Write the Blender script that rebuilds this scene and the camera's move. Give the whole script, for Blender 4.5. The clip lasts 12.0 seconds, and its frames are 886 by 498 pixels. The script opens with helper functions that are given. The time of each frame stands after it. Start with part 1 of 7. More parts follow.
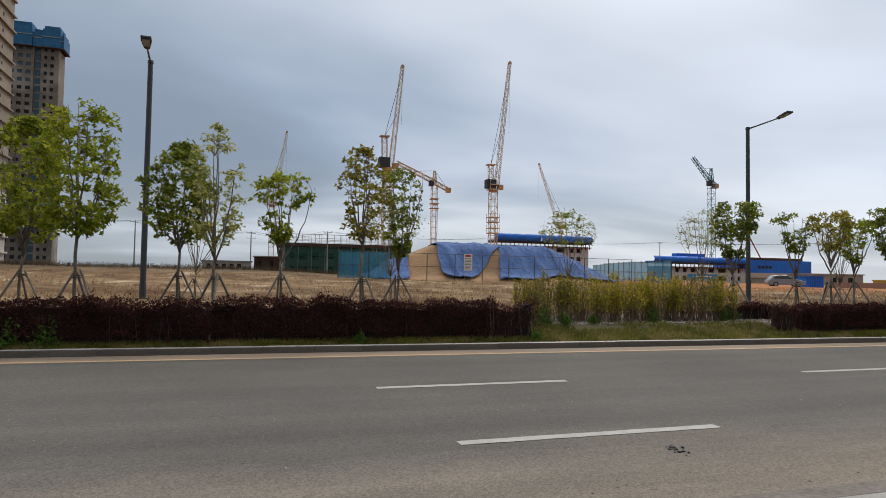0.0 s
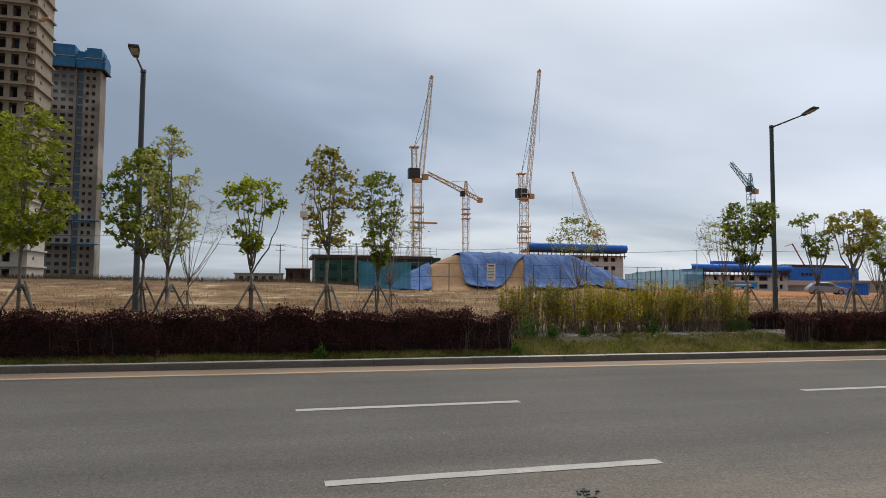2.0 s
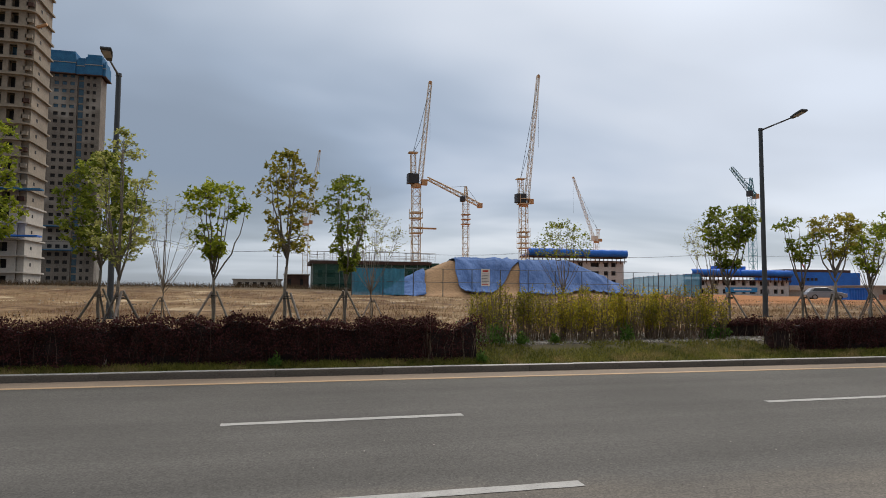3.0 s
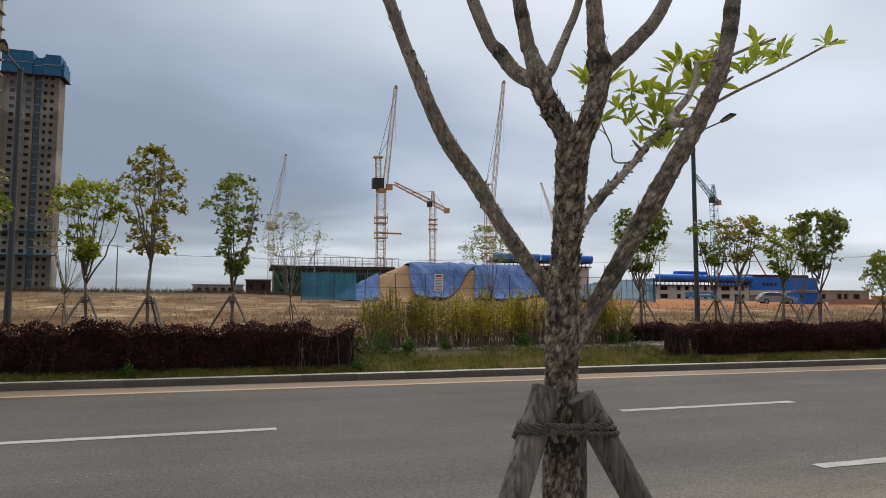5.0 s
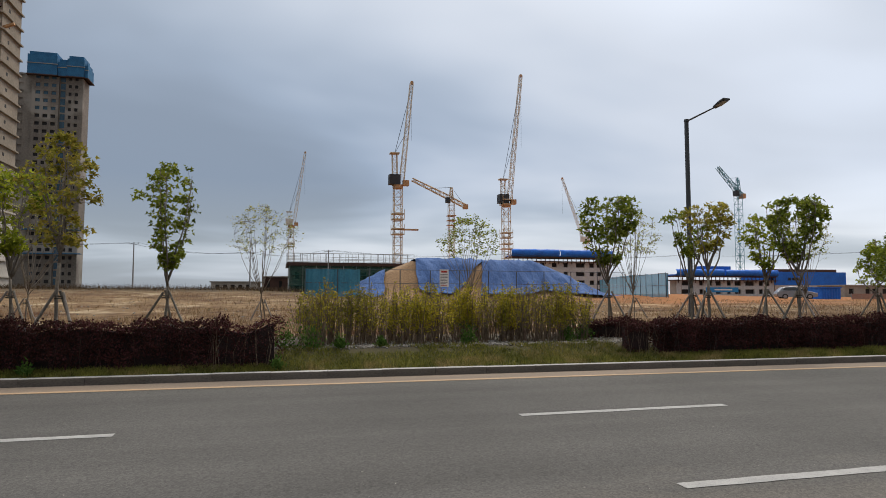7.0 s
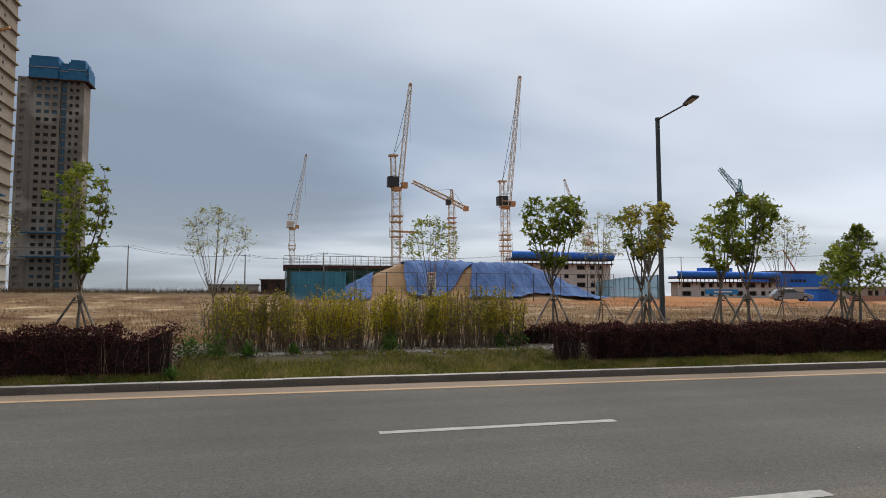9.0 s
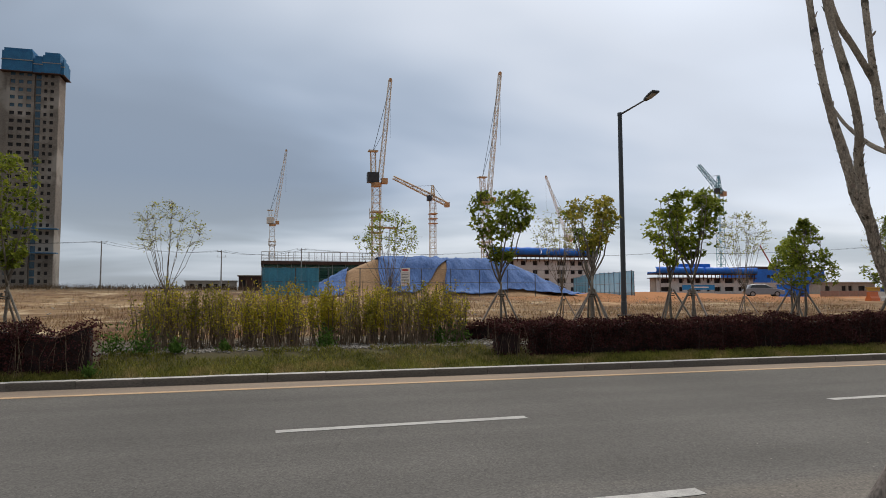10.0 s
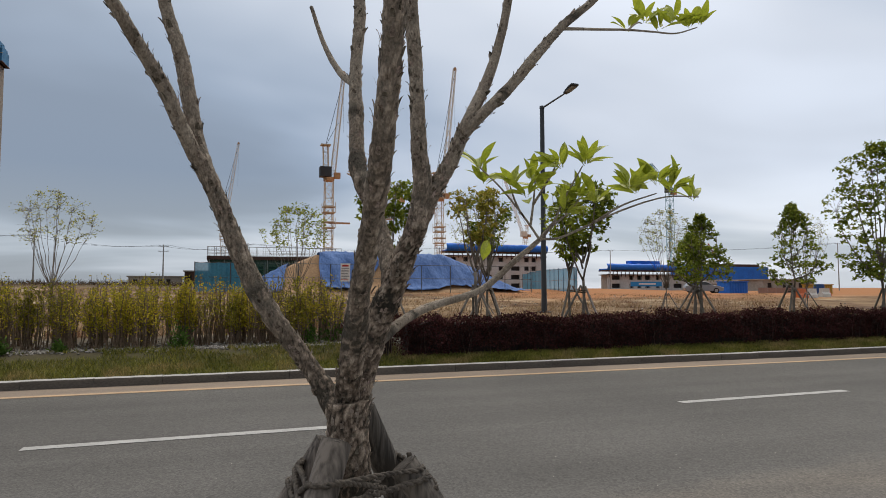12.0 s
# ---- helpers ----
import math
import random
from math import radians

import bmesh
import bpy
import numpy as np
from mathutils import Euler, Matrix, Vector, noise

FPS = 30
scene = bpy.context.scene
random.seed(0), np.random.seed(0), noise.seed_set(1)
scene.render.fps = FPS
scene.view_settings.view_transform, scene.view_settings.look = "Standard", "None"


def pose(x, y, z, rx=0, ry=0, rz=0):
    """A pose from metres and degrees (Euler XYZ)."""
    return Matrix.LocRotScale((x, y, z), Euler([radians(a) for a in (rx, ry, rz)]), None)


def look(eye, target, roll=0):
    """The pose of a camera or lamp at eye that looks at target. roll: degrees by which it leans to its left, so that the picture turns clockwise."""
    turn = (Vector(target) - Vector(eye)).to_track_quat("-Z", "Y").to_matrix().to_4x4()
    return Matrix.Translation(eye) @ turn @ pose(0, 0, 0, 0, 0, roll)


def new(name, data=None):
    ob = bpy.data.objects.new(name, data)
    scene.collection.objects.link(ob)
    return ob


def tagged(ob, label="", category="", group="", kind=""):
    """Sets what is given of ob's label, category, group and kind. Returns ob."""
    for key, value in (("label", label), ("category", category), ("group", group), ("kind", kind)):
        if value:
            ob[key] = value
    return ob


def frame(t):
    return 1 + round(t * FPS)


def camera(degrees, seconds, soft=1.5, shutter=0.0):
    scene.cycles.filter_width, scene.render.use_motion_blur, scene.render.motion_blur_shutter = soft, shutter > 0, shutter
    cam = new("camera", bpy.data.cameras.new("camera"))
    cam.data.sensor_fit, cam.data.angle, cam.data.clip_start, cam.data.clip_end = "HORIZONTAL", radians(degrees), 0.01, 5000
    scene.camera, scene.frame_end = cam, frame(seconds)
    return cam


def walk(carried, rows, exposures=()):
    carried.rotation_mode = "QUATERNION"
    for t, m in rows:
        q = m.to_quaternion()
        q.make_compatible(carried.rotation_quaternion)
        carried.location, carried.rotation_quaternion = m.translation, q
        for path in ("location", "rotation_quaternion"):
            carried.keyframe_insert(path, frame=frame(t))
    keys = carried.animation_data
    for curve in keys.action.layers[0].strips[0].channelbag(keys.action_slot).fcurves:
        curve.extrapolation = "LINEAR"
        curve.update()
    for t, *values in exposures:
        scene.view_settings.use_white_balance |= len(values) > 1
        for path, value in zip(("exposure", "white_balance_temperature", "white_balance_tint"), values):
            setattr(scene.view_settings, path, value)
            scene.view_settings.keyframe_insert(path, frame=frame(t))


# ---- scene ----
cam = camera(68.8, 12.0, soft=0.9)
PATH = [
    (0, (-1.531, -0.161, 1.597), (-0.928, 1.744, 1.681), 0.9),
    (0.5, (-1.116, 0.025, 1.604), (-0.569, 1.946, 1.699), 0.8),
    (1, (-0.689, 0.159, 1.601), (-0.184, 2.092, 1.698), 0.6),
    (1.5, (-0.299, 0.341, 1.581), (0.197, 2.276, 1.686), 0.5),
    (2, (0.128, 0.459, 1.572), (0.623, 2.393, 1.688), 0.4),
    (2.5, (0.578, 0.549, 1.586), (1.064, 2.485, 1.719), 0.3),
    (3, (1.037, 0.675, 1.595), (1.525, 2.61, 1.728), 0.3),
    (5, (3.038, 0.793, 1.575), (3.608, 2.704, 1.725), 0.2),
    (5.5, (3.541, 0.883, 1.574), (4.1, 2.798, 1.713), 0.0),
    (6, (4.044, 0.885, 1.565), (4.583, 2.806, 1.705), -0.1),
    (6.5, (4.523, 1.006, 1.553), (5.04, 2.933, 1.695), 0.0),
    (7, (5.058, 1.137, 1.524), (5.557, 3.069, 1.663), 0.0),
    (9, (6.951, 1.366, 1.571), (7.433, 3.301, 1.717), -0.1),
    (9.5, (7.455, 1.363, 1.552), (7.953, 3.295, 1.694), -0.1),
    (10, (7.925, 1.348, 1.545), (8.456, 3.272, 1.679), -0.2),
    (10.5, (8.398, 1.384, 1.559), (8.97, 3.296, 1.69), -0.2),
    (11, (8.887, 1.396, 1.576), (9.498, 3.296, 1.697), -0.3),
    (11.5, (9.366, 1.529, 1.564), (10.004, 3.421, 1.681), -0.3),
    (12, (9.856, 1.604, 1.539), (10.505, 3.492, 1.661), -0.1),
]
walk(cam, [(t, look(eye, target, roll)) for t, eye, target, roll in PATH])

# ---- sky, sun ----
SUN_EL, SUN_AZ = 50.0, 48.0          # elevation; azimuth clockwise from +y


def build_world():
    w = bpy.data.worlds.new("overcast_sky")
    scene.world = w
    w.use_nodes = True
    nt = w.node_tree
    nt.nodes.clear()
    N, L = nt.nodes.new, nt.links.new
    out, bg = N("ShaderNodeOutputWorld"), N("ShaderNodeBackground")
    tc = N("ShaderNodeTexCoord")
    sep = N("ShaderNodeSeparateXYZ")
    L(tc.outputs["Generated"], sep.inputs[0])
    # clear sky far above the cloud deck
    sky = N("ShaderNodeTexSky")
    sky.sky_type, sky.sun_disc = "NISHITA", False
    sky.sun_elevation, sky.sun_rotation = radians(SUN_EL), radians(SUN_AZ)
    skym = N("ShaderNodeVectorMath")
    skym.operation = "SCALE"
    skym.inputs["Scale"].default_value = 0.07
    L(sky.outputs[0], skym.inputs[0])
    # cloud deck: brightness by height
    ramp = N("ShaderNodeValToRGB")
    e = ramp.color_ramp
    e.elements[0].position, e.elements[0].color = 0.0, (0.445, 0.50, 0.57, 1)
    e.elements[1].position, e.elements[1].color = 1.0, (1.42, 1.38, 1.30, 1)
    for p, c in ((0.07, (0.436, 0.495, 0.568, 1)), (0.17, (0.350, 0.43, 0.558, 1)), (0.32, (0.380, 0.455, 0.570, 1)), (0.44, (0.44, 0.505, 0.60, 1)), (0.6, (1.02, 1.02, 1.02, 1))):
        k = e.elements.new(p)
        k.color = c
    L(sep.outputs["Z"], ramp.inputs[0])
    # cloud streaks: stretched sideways, projected on a flat deck
    dv = N("ShaderNodeMath")
    dv.operation = "ADD"
    L(sep.outputs["Z"], dv.inputs[0])
    dv.inputs[1].default_value = 0.13
    div = N("ShaderNodeVectorMath")
    div.operation = "DIVIDE"
    comb = N("ShaderNodeCombineXYZ")
    for k in range(3):
        L(dv.outputs[0], comb.inputs[k])
    L(tc.outputs["Generated"], div.inputs[0])
    L(comb.outputs[0], div.inputs[1])
    mp = N("ShaderNodeMapping")
    mp.inputs["Location"].default_value = (3.1, 7.4, 0)
    mp.inputs["Rotation"].default_value = (0, 0, radians(24))
    mp.inputs["Scale"].default_value = (0.42, 0.62, 0.3)
    L(div.outputs[0], mp.inputs[0])
    n1 = N("ShaderNodeTexNoise")
    n1.inputs["Scale"].default_value, n1.inputs["Detail"].default_value, n1.inputs["Roughness"].default_value = 0.85, 4.0, 0.47
    n1.inputs["Distortion"].default_value = 0.35
    L(mp.outputs[0], n1.inputs["Vector"])
    cr = N("ShaderNodeMapRange")
    cr.interpolation_type = "SMOOTHSTEP"
    cr.inputs["From Min"].default_value, cr.inputs["From Max"].default_value = 0.36, 0.72
    cr.inputs["To Min"].default_value, cr.inputs["To Max"].default_value = 0.76, 1.64
    L(n1.outputs["Fac"], cr.inputs["Value"])
    # thinner cloud towards the hidden sun
    dot = N("ShaderNodeVectorMath")
    dot.operation = "DOT_PRODUCT"
    dot.inputs[1].default_value = Vector((0.80, 0.56, 0.22)).normalized()
    L(tc.outputs["Generated"], dot.inputs[0])
    glow = N("ShaderNodeMapRange")
    glow.interpolation_type = "SMOOTHSTEP"
    glow.inputs["From Min"].default_value, glow.inputs["From Max"].default_value = 0.66, 1.0
    glow.inputs["To Min"].default_value, glow.inputs["To Max"].default_value = 0.0, 0.34
    L(dot.outputs["Value"], glow.inputs["Value"])
    add = N("ShaderNodeMath")
    add.operation = "ADD"
    L(cr.outputs[0], add.inputs[0])
    L(glow.outputs[0], add.inputs[1])
    # the deck is thick and dull away from the sun
    back = N("ShaderNodeMapRange")
    back.interpolation_type = "SMOOTHSTEP"
    back.inputs["From Min"].default_value, back.inputs["From Max"].default_value = -0.75, 0.35
    back.inputs["To Min"].default_value, back.inputs["To Max"].default_value = 0.50, 1.0
    L(sep.outputs["Y"], back.inputs["Value"])
    dull = N("ShaderNodeMath")
    dull.operation = "MULTIPLY"
    L(add.outputs[0], dull.inputs[0])
    L(back.outputs[0], dull.inputs[1])
    sc = N("ShaderNodeVectorMath")
    sc.operation = "SCALE"
    L(ramp.outputs[0], sc.inputs[0])
    L(dull.outputs[0], sc.inputs["Scale"])
    # bright parts lose their blue
    mixw = N("ShaderNodeMix")
    mixw.data_type = "RGBA"
    wf = N("ShaderNodeMapRange")
    wf.inputs["From Min"].default_value, wf.inputs["From Max"].default_value = 1.0, 1.65
    wf.inputs["To Max"].default_value = 0.6
    L(add.outputs[0], wf.inputs["Value"])
    L(wf.outputs[0], mixw.inputs[0])
    L(sc.outputs[0], mixw.inputs[6])
    lum = N("ShaderNodeRGBToBW")
    L(sc.outputs[0], lum.inputs[0])
    grey = N("ShaderNodeVectorMath")
    grey.operation = "MULTIPLY"
    grey.inputs[1].default_value = (0.985, 1.0, 1.05)
    L(lum.outputs[0], grey.inputs[0])
    L(grey.outputs[0], mixw.inputs[7])
    mix = N("ShaderNodeMix")
    mix.data_type = "RGBA"
    mix.inputs[0].default_value = 0.90
    L(skym.outputs[0], mix.inputs[6])
    L(mixw.outputs[2], mix.inputs[7])
    L(mix.outputs[2], bg.inputs["Color"])
    bg.inputs["Strength"].default_value = 1.0
    L(bg.outputs[0], out.inputs["Surface"])


build_world()
sun = new("sun", bpy.data.lights.new("sun", "SUN"))
sun.data.energy, sun.data.angle, sun.data.color = 1.35, radians(24), (1.0, 0.91, 0.78)
_az, _el = radians(SUN_AZ), radians(SUN_EL)
sun.matrix_world = look((0, 0, 0), (-math.sin(_az) * math.cos(_el), -math.cos(_az) * math.cos(_el), -math.sin(_el)))
sun.location = (0, 0, 200)


# ---- materials ----
def mat(name, base, dark=None, scale=4.0, fine=40.0, rough=0.8, metal=0.0, bump=0.2, bump_scale=None, random_hue=0.0, spread=0.5,
        translucent=0.0, coords="Object", stretch=(1, 1, 1), third=None, third_scale=0.6, third_at=(0.5, 0.65), island=0.0, spec=0.4, dist=0.01):
    """Two noises (large stains, fine grain) between two colours, with relief; island or random_hue vary the pieces."""
    m = bpy.data.materials.new(name)
    m.use_nodes = True
    nt = m.node_tree
    nt.nodes.clear()
    N, L = nt.nodes.new, nt.links.new
    out, bsdf = N("ShaderNodeOutputMaterial"), N("ShaderNodeBsdfPrincipled")
    tc, mp = N("ShaderNodeTexCoord"), N("ShaderNodeMapping")
    if coords == "World":
        geo = N("ShaderNodeNewGeometry")
        L(geo.outputs["Position"], mp.inputs[0])
    else:
        L(tc.outputs[coords], mp.inputs[0])
    mp.inputs["Scale"].default_value = stretch
    big, small = N("ShaderNodeTexNoise"), N("ShaderNodeTexNoise")
    big.inputs["Scale"].default_value, big.inputs["Detail"].default_value = scale, 6.0
    small.inputs["Scale"].default_value, small.inputs["Detail"].default_value = fine, 4.0
    L(mp.outputs[0], big.inputs["Vector"])
    L(mp.outputs[0], small.inputs["Vector"])
    avg = N("ShaderNodeMath")
    avg.operation = "ADD"
    L(big.outputs["Fac"], avg.inputs[0])
    L(small.outputs["Fac"], avg.inputs[1])
    mr = N("ShaderNodeMapRange")
    mr.inputs["From Min"].default_value, mr.inputs["From Max"].default_value = 1.0 - spread * 0.5, 1.0 + spread * 0.5
    L(avg.outputs[0], mr.inputs["Value"])
    mix = N("ShaderNodeMix")
    mix.data_type = "RGBA"
    dark = dark or tuple(c * 0.7 for c in base)
    mix.inputs[6].default_value, mix.inputs[7].default_value = (*dark, 1), (*base, 1)
    L(mr.outputs[0], mix.inputs[0])
    col = mix.outputs[2]
    if third:
        n3 = N("ShaderNodeTexNoise")
        n3.inputs["Scale"].default_value, n3.inputs["Detail"].default_value = third_scale, 5.0
        L(mp.outputs[0], n3.inputs["Vector"])
        m3 = N("ShaderNodeMapRange")
        m3.inputs["From Min"].default_value, m3.inputs["From Max"].default_value = third_at
        L(n3.outputs["Fac"], m3.inputs["Value"])
        x3 = N("ShaderNodeMix")
        x3.data_type = "RGBA"
        L(m3.outputs[0], x3.inputs[0])
        L(col, x3.inputs[6])
        x3.inputs[7].default_value = (*third, 1)
        col = x3.outputs[2]
    if island or random_hue:
        hsv = N("ShaderNodeHueSaturation")
        L(col, hsv.inputs["Color"])
        if island:
            g = N("ShaderNodeNewGeometry")
            src, amt = g.outputs["Random Per Island"], island
        else:
            oi = N("ShaderNodeObjectInfo")
            src, amt = oi.outputs["Random"], random_hue
        v = N("ShaderNodeMapRange")
        v.inputs["To Min"].default_value, v.inputs["To Max"].default_value = 1 - amt, 1 + amt
        L(src, v.inputs["Value"])
        L(v.outputs[0], hsv.inputs["Value"])
        h = N("ShaderNodeMapRange")
        h.inputs["To Min"].default_value, h.inputs["To Max"].default_value = 0.5 + 0.05 * amt, 0.5 - 0.05 * amt
        L(src, h.inputs["Value"])
        L(h.outputs[0], hsv.inputs["Hue"])
        col = hsv.outputs[0]
    L(col, bsdf.inputs["Base Color"])
    bsdf.inputs["Roughness"].default_value, bsdf.inputs["Metallic"].default_value = rough, metal
    bsdf.inputs["Specular IOR Level"].default_value = spec
    if bump:
        b = N("ShaderNodeBump")
        b.inputs["Strength"].default_value, b.inputs["Distance"].default_value = bump, dist
        if bump_scale:
            bn = N("ShaderNodeTexNoise")
            bn.inputs["Scale"].default_value, bn.inputs["Detail"].default_value = bump_scale, 5.0
            L(mp.outputs[0], bn.inputs["Vector"])
            L(bn.outputs["Fac"], b.inputs["Height"])
        else:
            L(avg.outputs[0], b.inputs["Height"])
        L(b.outputs[0], bsdf.inputs["Normal"])
    last = bsdf.outputs[0]
    if translucent:
        tr, ms = N("ShaderNodeBsdfTranslucent"), N("ShaderNodeMixShader")
        L(col, tr.inputs["Color"])
        ms.inputs[0].default_value = translucent
        L(last, ms.inputs[1])
        L(tr.outputs[0], ms.inputs[2])
        last = ms.outputs[0]
    L(last, out.inputs["Surface"])
    return m


def asphalt_material():
    """Worn grey asphalt with aggregate, tyre tracks and drifts of tan dust over the near lane."""
    m = mat("worn_asphalt", (0.114, 0.108, 0.101), (0.076, 0.072, 0.067), scale=0.35, fine=130, rough=0.9, bump=0.5, bump_scale=160, coords="World", spread=0.62, spec=0.25, dist=0.004)
    nt = m.node_tree
    N, L = nt.nodes.new, nt.links.new
    bsdf = [n for n in nt.nodes if n.type == "BSDF_PRINCIPLED"][0]
    src = bsdf.inputs["Base Color"].links[0].from_socket
    geo, sep = N("ShaderNodeNewGeometry"), N("ShaderNodeSeparateXYZ")
    L(geo.outputs["Position"], sep.inputs[0])
    mp, n = N("ShaderNodeMapping"), N("ShaderNodeTexNoise")
    mp.inputs["Scale"].default_value = (0.35, 1.1, 1)
    n.inputs["Scale"].default_value, n.inputs["Detail"].default_value, n.inputs["Roughness"].default_value = 0.9, 7, 0.62
    L(geo.outputs["Position"], mp.inputs[0])
    L(mp.outputs[0], n.inputs["Vector"])
    # dust lies towards the near kerb, with a ragged edge
    a = N("ShaderNodeMath")
    a.operation = "MULTIPLY_ADD"
    a.inputs[1].default_value, a.inputs[2].default_value = 3.4, 3.9
    L(n.outputs["Fac"], a.inputs[0])
    d = N("ShaderNodeMath")
    d.operation = "SUBTRACT"
    L(a.outputs[0], d.inputs[0])
    L(sep.outputs["Y"], d.inputs[1])
    r = N("ShaderNodeMapRange")
    r.inputs["From Min"].default_value, r.inputs["From Max"].default_value = -0.4, 1.6
    r.inputs["To Max"].default_value = 0.75
    L(d.outputs[0], r.inputs["Value"])
    x = N("ShaderNodeMix")
    x.data_type = "RGBA"
    L(r.outputs[0], x.inputs[0])
    L(src, x.inputs[6])
    x.inputs[7].default_value = (0.222, 0.188, 0.152, 1)
    # grit: pale and dark chips of stone
    vo = N("ShaderNodeTexVoronoi")
    vo.inputs["Scale"].default_value = 62
    L(geo.outputs["Position"], vo.inputs["Vector"])
    vr = N("ShaderNodeMapRange")
    vr.inputs["From Min"].default_value, vr.inputs["From Max"].default_value = 0.0, 1.0
    vr.inputs["To Min"].default_value, vr.inputs["To Max"].default_value = 0.66, 1.36
    L(vo.outputs["Color"], vr.inputs["Value"])
    # long smooth wheel tracks
    tp, tn = N("ShaderNodeMapping"), N("ShaderNodeTexNoise")
    tp.inputs["Scale"].default_value = (0.02, 1.3, 1)
    tn.inputs["Scale"].default_value, tn.inputs["Detail"].default_value = 1.0, 3
    L(geo.outputs["Position"], tp.inputs[0])
    L(tp.outputs[0], tn.inputs["Vector"])
    tr = N("ShaderNodeMapRange")
    tr.inputs["From Min"].default_value, tr.inputs["From Max"].default_value = 0.3, 0.7
    tr.inputs["To Min"].default_value, tr.inputs["To Max"].default_value = 0.86, 1.12
    L(tn.outputs["Fac"], tr.inputs["Value"])
    mu = N("ShaderNodeMath")
    mu.operation = "MULTIPLY"
    L(vr.outputs[0], mu.inputs[0])
    L(tr.outputs[0], mu.inputs[1])
    sc = N("ShaderNodeVectorMath")
    sc.operation = "SCALE"
    L(x.outputs[2], sc.inputs[0])
    L(mu.outputs[0], sc.inputs["Scale"])
    L(sc.outputs[0], bsdf.inputs["Base Color"])
    return m


def field_material():
    """Dry straw field: straw, rusty weeds, pale bare patches; orange bared soil on the building plot."""
    m = mat("dry_field", (0.285, 0.195, 0.108), (0.080, 0.042, 0.024), scale=0.22, fine=1.4, rough=0.95, bump=0.6, bump_scale=7, coords="World", stretch=(0.8, 0.6, 1),
            spread=0.5, third=(0.44, 0.35, 0.23), third_scale=0.45, third_at=(0.57, 0.70), spec=0.1, dist=0.05)
    nt = m.node_tree
    N, L = nt.nodes.new, nt.links.new
    bsdf = [n for n in nt.nodes if n.type == "BSDF_PRINCIPLED"][0]
    src = bsdf.inputs["Base Color"].links[0].from_socket
    geo, sep, n = N("ShaderNodeNewGeometry"), N("ShaderNodeSeparateXYZ"), N("ShaderNodeTexNoise")
    L(geo.outputs["Position"], sep.inputs[0])
    n.inputs["Scale"].default_value, n.inputs["Detail"].default_value = 0.12, 6
    L(geo.outputs["Position"], n.inputs["Vector"])

    def zone(socket, lo, hi, wobble):
        a = N("ShaderNodeMath")
        a.operation = "MULTIPLY_ADD"
        a.inputs[1].default_value = wobble
        L(n.outputs["Fac"], a.inputs[0])
        L(socket, a.inputs[2])
        r = N("ShaderNodeMapRange")
        r.inputs["From Min"].default_value, r.inputs["From Max"].default_value = lo, hi
        L(a.outputs[0], r.inputs["Value"])
        return r.outputs[0]

    def over(fac, colour, below):
        x = N("ShaderNodeMix")
        x.data_type = "RGBA"
        L(fac, x.inputs[0])
        L(below, x.inputs[6])
        x.inputs[7].default_value = (*colour, 1)
        return x.outputs[2]

    def times(p, q):
        k = N("ShaderNodeMath")
        k.operation = "MULTIPLY"
        L(p, k.inputs[0])
        L(q, k.inputs[1])
        return k.outputs[0]

    ex, ey = zone(sep.outputs["X"], 36, 46, 22), zone(sep.outputs["Y"], 48, 62, 22)
    c = over(times(ex, ey), (0.33, 0.150, 0.064), src)
    # brown earth and mulch in the planted strip, dark weeds at the far edge
    p1, p2 = zone(sep.outputs["Y"], 18.6, 17.2, 1.0), zone(sep.outputs["Y"], 12.8, 13.2, 0.3)
    c = over(times(p1, p2), (0.085, 0.070, 0.050), c)
    v1, v2 = zone(sep.outputs["Y"], 14.9, 14.3, 0.9), zone(sep.outputs["Y"], 12.7, 13.0, 0.2)
    c = over(times(v1, v2), (0.085, 0.082, 0.030), c)
    far = zone(sep.outputs["Y"], 78, 92, 20)
    lx = zone(sep.outputs["X"], 42, 30, 10)
    c = over(times(far, lx), (0.105, 0.078, 0.050), c)
    L(c, bsdf.inputs["Base Color"])
    return m


ASPHALT, FIELD = asphalt_material(), field_material()
PAVE = mat("grey_paving", (0.33, 0.32, 0.30), (0.22, 0.21, 0.20), scale=1.2, fine=60, bump=0.3, coords="World")
# Kerb tones carry sky light on top, shade as well as grime on the face
KERB_TOP = mat("lit_pale_granite", (0.46, 0.45, 0.425), (0.31, 0.30, 0.285), scale=3, fine=90, bump=0.3, random_hue=0.08)
KERB_FACE = mat("grimy_shaded_granite", (0.165, 0.145, 0.126), (0.085, 0.074, 0.064), scale=2.2, fine=30, bump=0.4, stretch=(0.6, 1, 2.5), random_hue=0.12)
GUTTER = mat("dusty_gutter", (0.27, 0.205, 0.15), (0.165, 0.135, 0.108), scale=0.8, fine=60, bump=0.3, coords="World", stretch=(0.3, 2, 1))
WHITE_LINE = mat("worn_white_paint", (0.41, 0.40, 0.385), (0.29, 0.285, 0.275), scale=5, fine=80, bump=0.2, coords="World", third=(0.20, 0.195, 0.19), third_scale=38, third_at=(0.62, 0.72))
YELLOW_LINE = mat("worn_yellow_paint", (0.50, 0.33, 0.19), (0.36, 0.255, 0.165), scale=2, fine=70, bump=0.2, coords="World", third=(0.27, 0.22, 0.17), third_scale=9, third_at=(0.60, 0.75))
GRASS = mat("verge_grass", (0.245, 0.240, 0.050), (0.082, 0.092, 0.022), scale=0.9, fine=9, rough=0.85, bump=0, coords="World", third=(0.36, 0.27, 0.12), third_scale=1.3, third_at=(0.50, 0.70), translucent=0.25, island=0.5, spec=0.12)
